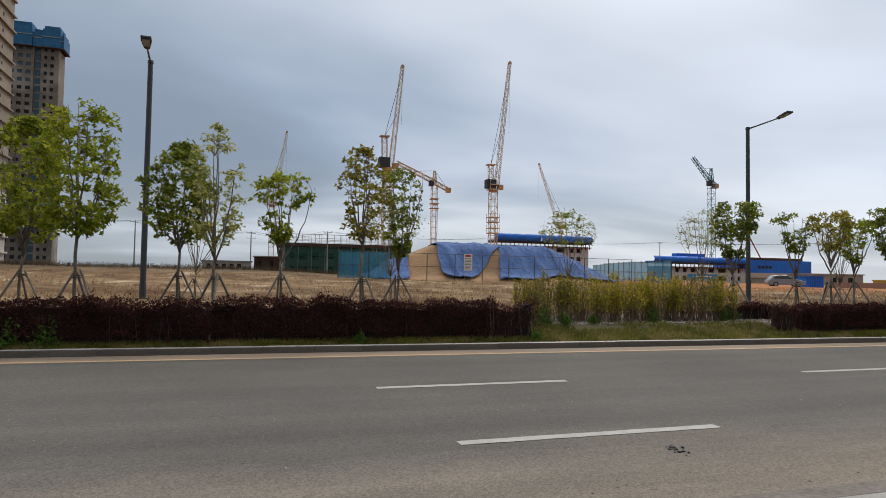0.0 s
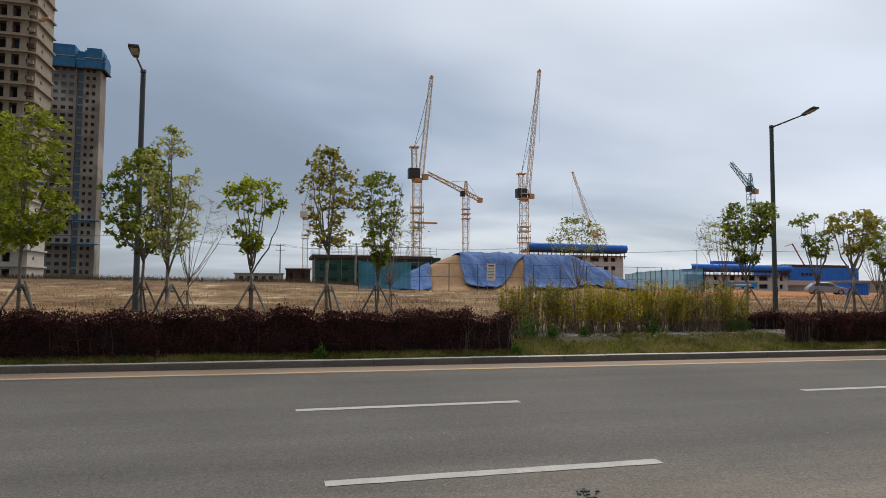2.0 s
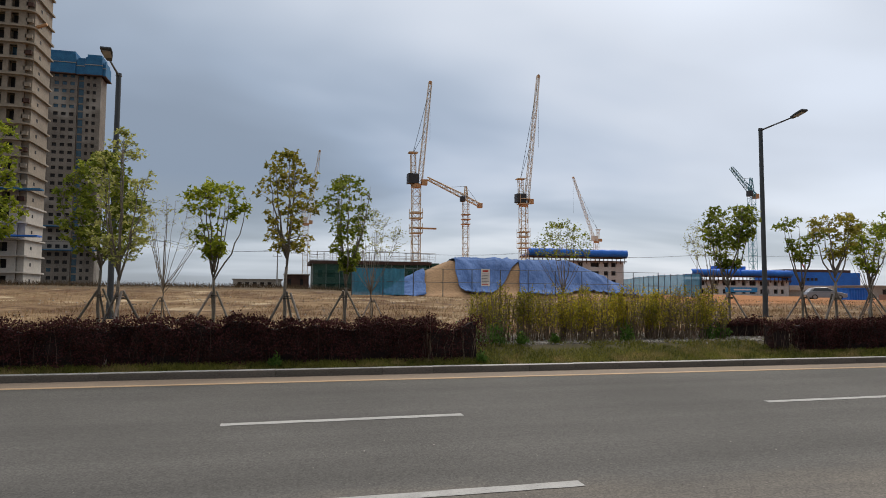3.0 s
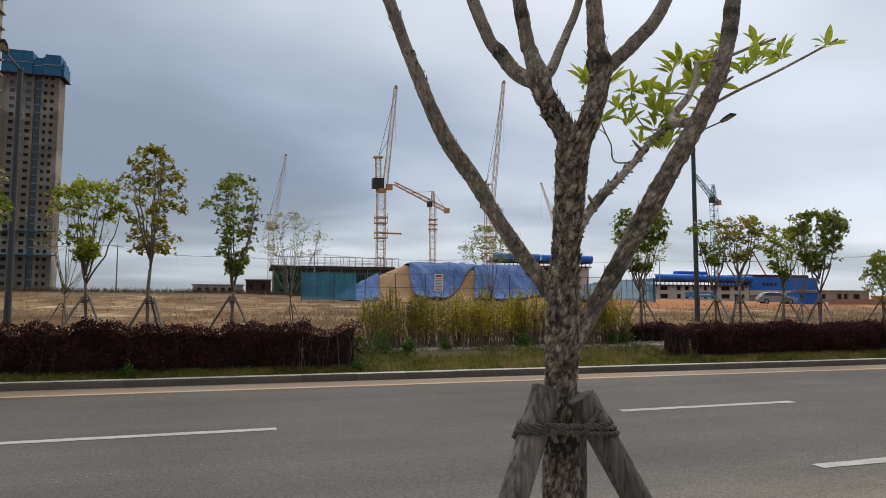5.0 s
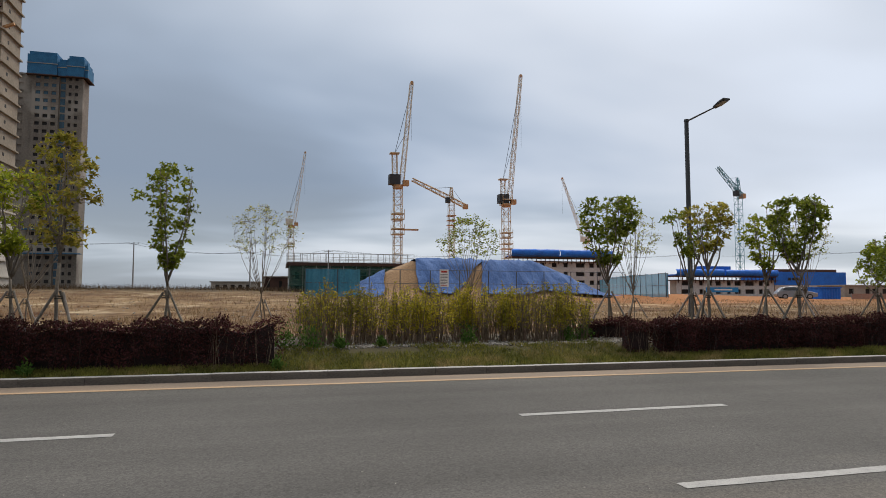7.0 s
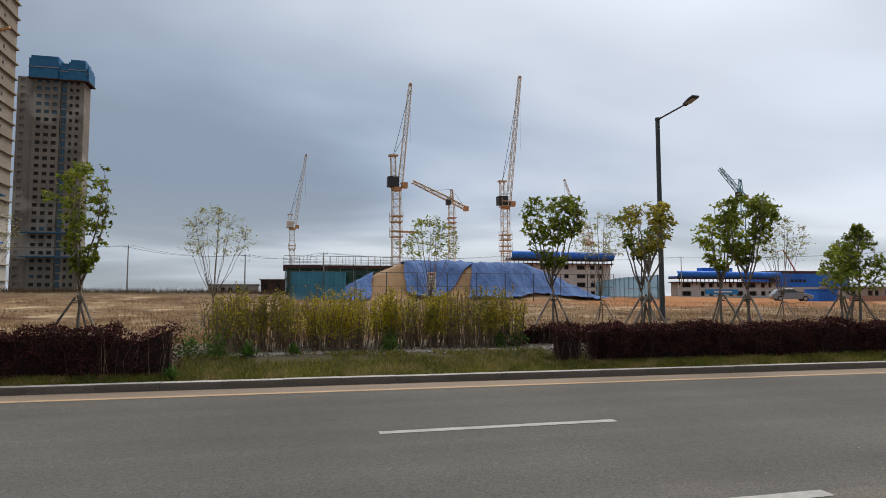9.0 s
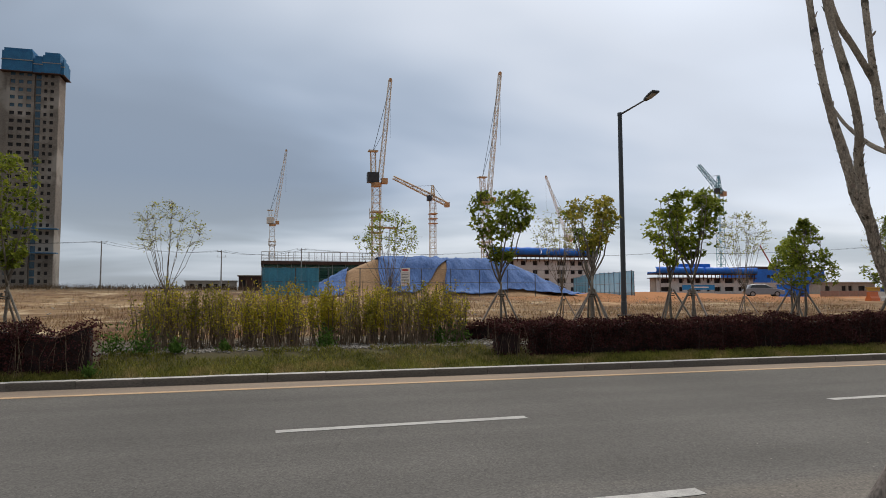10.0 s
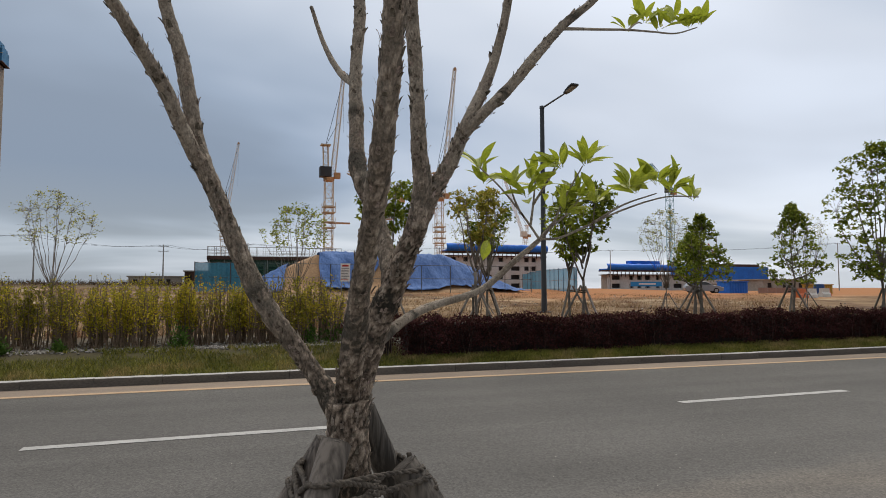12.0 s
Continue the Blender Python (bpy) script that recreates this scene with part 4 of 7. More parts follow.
for row, (y, n) in enumerate(((15.05, 14), (15.75, 12))):
    for i in range(n):
        x = 5.55 + (12.25 - 5.55) * (i + rngs.uniform(0.25, 0.75)) / n
        shrub(x, y + rngs.uniform(-0.18, 0.18), rngs.uniform(0.98, 1.25) + 0.05 * row, 0.52, 300 + row * 20 + i, rngs.choice((0.2, 0.35, 0.55, 0.8, 1.3)))


def weed_clump(x, y, h, seed):
    rng, nrng = random.Random(seed), np.random.default_rng(seed)
    t = thing("weed_clump", pose(x, y, gz(x, y)), "fresh green leafy weed growing in the verge", "weed", "weeds of the verge")
    cs = [(rng.gauss(0, h * 0.28), rng.gauss(0, h * 0.22), abs(rng.gauss(0, h * 0.5))) for _ in range(190)]
    ds = [(rng.gauss(0, 1), rng.gauss(0, 1), abs(rng.gauss(1.0, 0.7))) for _ in cs]
    part("leaves", leaf_mesh("leaves", cs, ds, 0.10, 0.035, WEED, nrng), None, t)


for x, y, h, s in ((5.25, 14.6, 0.42, 1), (5.75, 14.45, 0.45, 2), (6.35, 14.45, 0.22, 3), (9.15, 14.75, 0.34, 4), (11.6, 15.0, 0.3, 5), (12.1, 15.2, 0.4, 6), (7.2, 14.55, 0.15, 7), (1.0, 13.55, 0.16, 8), (-5.6, 13.64, 0.5, 9), (-6.3, 13.66, 0.5, 10), (-4.9, 13.63, 0.45, 11), (-7.1, 13.66, 0.5, 12), (-7.9, 13.68, 0.5, 13), (5.1, 13.5, 0.15, 14)):
    weed_clump(x, y, h, 500 + s)


# ---- grass, straw, stones ----
def blades(name, count, place, length, width, material, seed, label, category, up=1.0):
    rng, nrng = random.Random(seed), np.random.default_rng(seed)
    cs, ds = [], []
    while len(cs) < count:
        p = place(rng)
        if p is None:
            continue
        cs.append((p[0], p[1], gz(p[0], p[1]) - 0.005))
        ds.append((rng.gauss(0, 0.5), rng.gauss(0, 0.5), up))
    ob = new(name, leaf_mesh(name, cs, ds, length, width, material, nrng, shape="blade"))
    tagged(ob, label, category, kind="stuff")


def verge_place(rng):
    x = rng.uniform(-14, 34)
    y0 = 13.0 + kerb_shift(x)
    y = rng.uniform(y0, 13.78) if not 5.1 < x < 13.2 else rng.uniform(y0, 14.55 + 0.25 * noise.noise((x, 0, 0)))
    if y > 14.15 and noise.noise((x * 1.7, y * 2.2, 9)) > 0.05:
        return None
    return x, y


def field_place(rng):
    y = 17.2 + 75 * rng.random() ** 1.7
    x = rng.uniform(-14 - 0.45 * (y - 17), 30 + 0.9 * (y - 17))
    if noise.noise((x * 0.22, y * 0.35, 4)) < -0.10 or (x > 40 and y > 52) or (8 < x < 46 and y > 61):
        return None
    return x, y


def ridge_place(rng):
    return rng.uniform(-75, 30), rng.uniform(84, 108)


blades("verge_grass", 100000, verge_place, 0.105, 0.014, GRASS, 11, "short green and straw-tinged verge grass", "grass")
blades("dry_grass", 52000, field_place, 0.26, 0.018, STRAW, 12, "dry straw-coloured grass of a fallow field", "dry grass")
blades("ridge_grass", 9000, ridge_place, 0.75, 0.06, RIDGE, 13, "tall dead brown weeds along the far edge of the field", "dry grass")


def pebble(rng, r):
    bm = bmesh.new()
    bmesh.ops.create_icosphere(bm, subdivisions=1, radius=r)
    for v in bm.verts:
        v.co *= rng.uniform(0.7, 1.15)
        v.co.z *= 0.6
    g = ([v.co.copy() for v in bm.verts], [tuple(v.index for v in f.verts) for f in bm.faces])
    bm.free()
    return g


def gravel(name, count, place, size, label, material, seed):
    rng = random.Random(seed)
    kinds = [pebble(rng, 1.0) for _ in range(6)]
    g = Geo()
    for _ in range(count):
        x, y = place(rng)
        r = size * rng.uniform(0.4, 1.6)
        vs, fs = rng.choice(kinds)
        m = pose(x, y, max(gz(x, y), 0.0 if y < 12.8 else -1) + r * 0.2, 0, 0, rng.uniform(0, 360))
        g.add([m @ (v * r) for v in vs], fs)
    tagged(new(name, g.mesh(name, material)), label, "gravel", kind="stuff")


gravel("mulch_gravel", 3000, lambda r: (r.uniform(4.9, 13.6), r.choice((r.gauss(14.66, 0.13), r.uniform(14.45, 15.4), r.uniform(14.4, 16.6)))), 0.026, "pale broken stone scattered under the shrubs", STONE, 21)
gravel("road_grit", 900, lambda r: (r.uniform(-7, 22), 3.5 + abs(r.gauss(0, 1.9))), 0.007, "loose grit lying on the near lane", STONE, 22)
gravel("field_stones", 900, lambda r: (r.uniform(-14, 45), r.uniform(18, 55)), 0.05, "pale stones scattered in the dry field", STONE, 23)


# ---- street lamps ----
def street_lamp(x, y, top, head, label):
    """A tapered octagonal steel pole with a raked arm and a flat lamp head; head is the tip's place from the base."""
    z = gz(x, y)
    t = thing("street_lamp", pose(x, y, z), label, "street lamp", "street lamps of the verge")
    h = top - z
    part("base_plate", Geo().box(-0.22, 0.22, -0.22, 0.22, -0.05, 0.05), POLE, t)
    part("pole", Geo().tube([(0, 0, 0), (0, 0, 0.6), (0, 0, 0.61), (0, 0, h)], [0.125, 0.122, 0.112, 0.092], 12), POLE, t)
    part("cap", Geo().tube([(0, 0, h - 0.06), (0, 0, h + 0.05)], [0.11, 0.10], 12), POLE, t)
    hd = Vector(head)
    d = Vector((hd.x, hd.y, 0)).normalized()
    a0, a1 = Vector((0, 0, h - 0.04)), Vector((hd.x, hd.y, hd.z)) - d * 0.72 - Vector((0, 0, 0.16))
    part("arm", Geo().tube([a0, a0.lerp(a1, 0.5), a1], [0.042, 0.036, 0.032], 8), POLE, t)
    tilt = math.degrees(math.atan2(0.16, 0.72))
    m = pose(a1.x, a1.y, a1.z) @ pose(0, 0, 0, 0, 0, math.degrees(math.atan2(d.y, d.x))) @ pose(0, 0, 0, 0, -tilt, 0)
    bm = bmesh.new()
    bmesh.ops.create_cube(bm, size=1)
    for v in bm.verts:
        tip = v.co.x > 0
        v.co = Vector((0.76 if tip else 0.0, v.co.y * (0.30 if tip else 0.16), v.co.z * (0.07 if tip else 0.10)))
    bmesh.ops.subdivide_edges(bm, edges=bm.edges[:], cuts=2, use_grid_fill=True)
    for v in bm.verts:
        k = v.co.x / 0.76
        v.co.y *= 1 + 0.45 * math.sin(math.pi * min(1, k * 0.9))
    bmesh.ops.bevel(bm, geom=[e for e in bm.edges if e.calc_face_angle(0) > 0.6], offset=0.012, segments=2, affect="EDGES")
    me = bpy.data.meshes.new("lamp_head")
    bm.transform(m)
    bm.to_mesh(me)
    bm.free()
    me.materials.append(POLE)
    ob = part("lamp_head", me, None, t)
    part("lens", Geo().box(0.22, 0.66, -0.13, 0.13, -0.062, -0.045, m), LAMP_GLASS, ob)
    part("service_door", Geo().box(-0.055, 0.055, -0.128, -0.118, 0.75, 1.10), POLE, t)
    return t


street_lamp(-4.92, 26.5, 9.6, (0.14, -2.5, 9.15), "dark grey steel street lamp with a raked arm over the road")
street_lamp(22.73, 26.0, 9.27, (0.14, -2.5, 9.0), "dark grey steel street lamp with a raked arm over the road")


# ---- fence, sign, sand heap under tarpaulins ----
def mound_z(x, y):
    """The heap: a low left end, a long level ridge and a trailing tail."""
    ridge = float(np.interp(x, (12.3, 14.2, 16.6, 19.2, 20.2, 27, 32.2, 33.6, 35.7, 39.5, 42.2), (0, 1.45, 2.7, 3.95, 4.12, 4.02, 3.95, 3.75, 3.0, 1.05, 0)))
    k = lerp_table(abs(y - 70.5), ((0, 1.0), (1.6, 0.97), (5.7, 0.10), (6.4, 0.0)))
    w = 0.12 * noise.noise((x * 0.5, y * 0.5, 1)) + 0.06 * noise.noise((x * 1.8, y * 1.8, 2))
    return ridge * k + w * min(1, ridge * k)


def heap():
    t = thing("sand_heap", pose(0, 0, 0), "long tan sand heap under faded blue tarpaulins", "sand heap")
    xs, ys = spaced(12.0, 42.6, 110), spaced(63.8, 77.2, 44)
    n = len(xs)
    g = Geo()
    g.add([(x, y, gz(x, y) - 0.06 + mound_z(x, y)) for y in ys for x in xs], [(j * n + i, j * n + i + 1, (j + 1) * n + i + 1, (j + 1) * n + i) for j in range(len(ys) - 1) for i in range(n - 1)])
    part("sand", g, SAND, t, "bare tan sand", True)


def tarp(left, right, hem, label, seed, apart=0.0):
    """A creased sheet over the heap between two slanting edges; hem(x) is how far down the front it hangs (0 top, 1 foot)."""
    y_foot = 64.25
    n, m = max(30, int((right(70.5) - left(70.5)) / 0.11)), 70
    vs = []
    for i in range(n + 1):
        u = i / n
        xm = left(67) + (right(67) - left(67)) * u
        yf = 70.5 - (70.5 - y_foot) * hem(xm)
        for j in range(m + 1):
            y = yf + (75.5 - yf) * j / m
            x = left(y) + (right(y) - left(y)) * u + 0.10 * noise.noise((y * 0.9, u * 9, seed))
            run = x * 0.75 + y * 0.55
            fold = 0.16 * noise.noise((x * 0.8 + 0.4 * y, y * 0.3, seed)) + 0.22 * (1 - abs(noise.noise((run * 0.55, (x - y) * 0.16, seed + 3)))) ** 5
            fold += 0.15 * (1 - abs(noise.noise(((x * 0.9 - y * 0.45) * 0.7, (x + y) * 0.14, seed + 5)))) ** 6 + 0.05 * noise.noise((x * 2.6, y * 1.3, seed + 7))
            vs.append((x, y - 0.35 * fold, gz(x, y) + mound_z(x, y) + 0.06 + apart + 0.8 * fold))
    fs = [(i * (m + 1) + j, (i + 1) * (m + 1) + j, (i + 1) * (m + 1) + j + 1, i * (m + 1) + j + 1) for i in range(n) for j in range(m)]
    ob = new("tarpaulin", Geo().add(vs, fs).mesh("tarpaulin", TARP, True))
    so = ob.modifiers.new("thickness", "SOLIDIFY")
    so.thickness = 0.02
    tagged(ob, label, "tarpaulin", "tarpaulins over the heap")


heap()
tarp(lambda y: 12.2, lambda y: 15.5 + 0.17 * (y - 65), lambda x: 0.99, "small faded blue tarpaulin over the low end of the heap", 3)
tarp(lambda y: 19.1 + 0.07 * (y - 65) + 0.5 * math.exp(-(y - 64.2) ** 2), lambda y: 22.8 + 1.16 * (y - 65) if y < 68.6 else 26.98, lambda x: 0.96, "faded blue tarpaulin sagging over the heap's front", 5)
tarp(lambda y: 25.6 + 0.37 * (y - 65) if y < 68.6 else 26.93, lambda y: 41.6, lambda x: 0.97 if x < 31.5 else (max(0.82, 0.97 - 0.1 * (x - 31.5)) if x < 36 else min(0.98, 0.82 + 0.06 * (x - 36))), "long creased blue tarpaulin trailing off the heap", 9, 0.03)


def fence_run(pts, height, net, label, group="site fences"):
    """Posts, two rails and, where net is given, a hung blue net; pts run on the ground."""
    p0 = Vector((pts[0][0], pts[0][1], 0))
    t = thing("site_fence", pose(p0.x, p0.y, 0), label, "fence", group)
    a, b = [Vector((x, y, 0)) for x, y in pts]
    n = max(1, round((b - a).length / 2.95))
    for i in range(n + 1):
        p = a.lerp(b, i / n)
        z = gz(p.x, p.y)
        part("post", Geo().tube([(p.x - p0.x, p.y - p0.y, z - 0.1), (p.x - p0.x, p.y - p0.y, z + height)], 0.045, 6), FENCE_POST, t)
    for h in (0.98, 0.50):
        q0, q1 = a, b
        part("rail", Geo().tube([(q0.x - p0.x, q0.y - p0.y, gz(*q0.xy) + height * h), (q1.x - p0.x, q1.y - p0.y, gz(*q1.xy) + height * h)], 0.024, 5), FENCE_POST, t)
    for lo, hi in net:
        k = 40
        vs = []
        for i in range(k + 1):
            p = a.lerp(b, lo + (hi - lo) * i / k) - p0
            z = gz(p.x + p0.x, p.y + p0.y)
            w = 0.07 * math.sin(i * 1.9) + 0.05 * math.sin(i * 0.7)
            for h in (0.03, 0.35, 0.7, 0.985):
                vs.append((p.x + w * 0.3, p.y + w * (1 - abs(h - 0.5)), z + height * h - 0.05 * abs(math.sin(i * 0.4)) * (h > 0.9)))
        fs = [(i * 4 + j, (i + 1) * 4 + j, (i + 1) * 4 + j + 1, i * 4 + j + 1) for i in range(k) for j in range(3)]
        part("net", Geo().add(vs, fs), FENCE_NET, t, "thin blue see-through net", True)
    return t


fence_run(((7.7, 62.5), (40.5, 62.5)), 2.72, ((0.0, 0.155),), "tall tube fence with blue netting before a sand heap")
fence_run(((45.3, 62.0), (57.8, 100.0)), 2.72, ((0.0, 1.0),), "receding tube fence hung with thin blue netting")
fence_run(((45.3, 62.0), (46.6, 63.6)), 2.72, ((0.0, 1.0),), "return end of a blue netted tube fence")


def notice_board():
    t = thing("notice_board", pose(21.0, 62.42, gz(21, 62.4)), "white notice board with a red heading on the fence", "sign")
    part("board", Geo().box(-0.45, 0.45, -0.03, 0.0, 1.12, 2.82), SIGN_WHITE, t)
    part("heading", Geo().box(-0.30, 0.30, -0.036, -0.0305, 2.52, 2.70), SIGN_RED, t)
    for k in range(8):
        w = (0.36, 0.34, 0.36, 0.30, 0.35, 0.36, 0.28, 0.33)[k]
        part("print_line", Geo().box(-0.38, -0.38 + 2 * w, -0.036, -0.0305, 2.30 - 0.15 * k, 2.36 - 0.15 * k), SIGN_GREY if k != 7 else SIGN_RED, t)
    for x in (-0.36, 0.36):
        part("leg", Geo().tube([(x, 0.03, -0.1), (x, 0.03, 2.8)], 0.025, 6), STEEL, t)


notice_board()


# ---- buildings ----
def wall_grid(g, x0, x1, z0, floors, storey, cols, sill, head, depth, y=0.0, mi=0):
    """One wall in one piece, with openings right through it; x along, y inward."""
    xs = [x0] + [e for c in cols for e in c] + [x1]
    zs = [z0] + [z0 + f * storey + h for f in range(floors) for h in (sill, head)] + [z0 + floors * storey]
    nx, nz = len(xs), len(zs)
    vs = [(x, yy, z) for yy in (y, y + depth) for z in zs for x in xs]

    def vid(b, i, j):
        return b * nx * nz + j * nx + i

    def solid(i, j):
        return 0 <= i < nx - 1 and 0 <= j < nz - 1 and not (i % 2 and j % 2)

    fs = []
    for j in range(nz - 1):
        for i in range(nx - 1):
            if not solid(i, j):
                continue
            fs.append((vid(0, i, j), vid(0, i + 1, j), vid(0, i + 1, j + 1), vid(0, i, j + 1)))
            fs.append((vid(1, i, j), vid(1, i, j + 1), vid(1, i + 1, j + 1), vid(1, i + 1, j)))
            for di, dj, p, q in ((0, -1, (i, j), (i + 1, j)), (0, 1, (i + 1, j + 1), (i, j + 1)), (-1, 0, (i, j + 1), (i, j)), (1, 0, (i + 1, j), (i + 1, j + 1))):
                if not solid(i + di, j + dj):
                    fs.append((vid(0, *q), vid(0, *p), vid(1, *p), vid(1, *q)))
    g.add(vs, fs, mi)


def panes(t, cols, z0, floors, storey, sill, head, y, pick, m=None):
    """One pane behind each opening, glazed or with the room's shade as near-black colour, all of one width sharing a
    mesh.
    """
    cache = {}
    for f in range(floors):
        for ci, (c0, c1) in enumerate(cols):
            material = pick(f, ci)
            key = (round(c1 - c0, 3), material.name)
            if key not in cache:
                cache[key] = Geo().box(-0.04, c1 - c0 + 0.04, 0, 0.05, -0.04, head - sill + 0.04).mesh("window", material)
            o = part("window", cache[key], None, t)
            o.matrix_basis = (m or Matrix()) @ pose(c0, y, z0 + f * storey + sill)


def far_tower():
    t = thing("tower_block", pose(-80.6, 255, 1.5), "tall raw concrete apartment tower topped with blue netting", "tower block", "apartment towers")
    fl, st = 28, 2.8
    rng = random.Random(3)
    g = Geo()
    cols = [(2.0 + 2.55 * i, 3.5 + 2.55 * i) for i in range(3)]
    wall_grid(g, 0.9, 9.5, 0, fl, st, cols, 0.95, 2.2, 0.4)
    part("wall", g, TOWER_GREY, t)
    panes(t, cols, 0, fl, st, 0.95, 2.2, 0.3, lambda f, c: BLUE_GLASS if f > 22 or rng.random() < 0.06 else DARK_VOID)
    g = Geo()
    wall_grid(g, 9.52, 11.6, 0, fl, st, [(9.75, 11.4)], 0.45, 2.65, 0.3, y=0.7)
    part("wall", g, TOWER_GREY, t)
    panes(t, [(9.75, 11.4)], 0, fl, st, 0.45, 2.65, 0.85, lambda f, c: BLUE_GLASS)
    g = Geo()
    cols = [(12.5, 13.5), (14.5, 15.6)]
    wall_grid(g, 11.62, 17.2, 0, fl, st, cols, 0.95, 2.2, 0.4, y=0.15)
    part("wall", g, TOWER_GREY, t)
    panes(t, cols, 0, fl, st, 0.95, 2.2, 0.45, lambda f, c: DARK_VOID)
    part("core", Geo().box(-4.5, 17.15, 0.95, 8, 0, fl * st), TOWER_GREY, t)
    g = Geo()
    wall_grid(g, -4.4, 0.85, 0, fl, st, [(-3.4, -1.9)], 0.9, 2.2, 0.3, y=0.6)
    part("wall", g, TOWER_GREY, t)
    top = fl * st
    for x0, x1, y0, h in ((-0.5, 8.9, -1.2, 7.6), (9.0, 12.0, -0.6, 5.6), (12.1, 17.6, -1.0, 7.0), (17.62, 18.6, -0.2, 5.0)):
        part("net_screen", Geo().box(x0, x1, y0, 7.6, top - 0.6, top + h - 1.2), BLUE_NET, t, "blue netted climbing formwork screen")
        part("net_screen", Geo().box(x0 + 0.4, x1 - 0.3, y0 + 0.6, 7, top + h - 1.2, top + h), BLUE_NET, t, "blue netted climbing formwork screen")
        part("platform", Geo().box(x0 - 0.3, x1 + 0.3, y0 - 0.35, 7.8, top - 0.9, top - 0.62), RUST, t)
        part("platform", Geo().box(x0 - 0.2, x1 + 0.2, y0 - 0.15, y0 + 0.3, top + h * 0.42, top + h * 0.42 + 0.25), CONCRETE, t)
    for f in (5, 8):
        part("catch_net", Geo().box(-1.0, 18.8, -2.2, 0, f * st, f * st + 0.3), BLUE_NET, t, "blue catch net platform")
    return t


def near_tower():
    t = thing("tower_block", pose(-63.0, 125, 1.7), "unfinished concrete apartment tower with protruding floor slabs", "tower block", "apartment towers")
    fl, st = 26, 2.85
    rng = random.Random(5)
    cols = [(1.5 + 3.6 * i, 3.9 + 3.6 * i) for i in range(4)] + [(15.6, 17.0), (17.9, 19.1)]
    low, high = Geo(), Geo()
    wall_grid(low, 0, 20.4, 0, 5, st, cols, 0.75, 2.3, 0.35)
    wall_grid(high, 0, 20.4, 5 * st, fl - 5, st, cols, 0.55, 2.45, 0.35)
    part("end_wall", Geo().box(20.4, 21.5, 0.6, 9, 0, 5 * st), PAINT_PALE, t)
    part("end_wall", Geo().box(20.4, 21.5, 0.6, 9, 5 * st, fl * st), CONCRETE_TAN, t)
    part("wall", low, PAINT_PALE, t, "pale primed lower storeys")
    part("wall", high, CONCRETE_TAN, t)
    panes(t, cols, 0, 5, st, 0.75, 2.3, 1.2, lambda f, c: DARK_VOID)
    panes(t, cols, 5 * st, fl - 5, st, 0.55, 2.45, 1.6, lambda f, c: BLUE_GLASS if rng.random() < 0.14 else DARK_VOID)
    part("core", Geo().box(0, 20.3, 1.7, 9, 0, fl * st), CONCRETE_TAN, t)
    for f in range(1, fl + 1):
        z = f * st
        g = Geo()
        n, pts = 6, []
        for k in range(n + 1):
            a = -math.pi / 2 + (math.pi / 2) * k / n
            pts.append((20.4 + 1.55 * math.cos(a), 0.9 + 1.5 * math.sin(a)))
        ring = [(-0.2, -0.6), *pts, (21.95, 9.2), (-0.2, 9.2)]
        q = len(ring)
        g.add([(x, y, z - 0.12) for x, y in ring] + [(x, y, z + 0.16) for x, y in ring], [tuple(range(q - 1, -1, -1)), tuple(range(q, 2 * q))] + [(i, (i + 1) % q, q + (i + 1) % q, q + i) for i in range(q)])
        part("floor_slab", g, CONCRETE_TAN if f > 5 else PAINT_PALE, t)
        # slab on the wall; the slot's inner shade is its near-black colour
        part("slot", Geo().box(21.45, 21.52, 3.2, 3.9, z - 1.7, z - 1.1), DARK_VOID, t)
        if f > 5:
            part("soffit_box", Geo().box(20.2, 21.3, 0.0, 0.62, z - 1.9, z - 1.2), RUST if f % 3 == 0 else CONCRETE_TAN, t)
    for z, w in ((3.1 * st, 3.0), (5.9 * st, 2.4)):
        part("catch_net", Geo().box(14, 24.5, -w, -0.7, z, z + 0.25), BLUE_SHEET if w > 2.5 else BLUE_NET, t, "blue catch net platform")
    part("hoist_bracket", Geo().tube([(21.5, 1, 46.0), (23.4, 0.5, 46.6)], 0.3, 5), CRANE_ORANGE, t)
    return t


far_tower()
near_tower()


def scaffold_rail(t, x0, x1, y, z, bays, high=1.9):
    g = Geo()
    for i in range(bays + 1):
        x = x0 + (x1 - x0) * i / bays
        g.tube([(x, y, z), (x, y, z + high)], 0.045, 4)
    for h in (0.5, 1.1, high):
        g.tube([(x0, y, z + h), (x1, y, z + h)], 0.04, 4)
    part("scaffold_rail", g, STEEL, t)


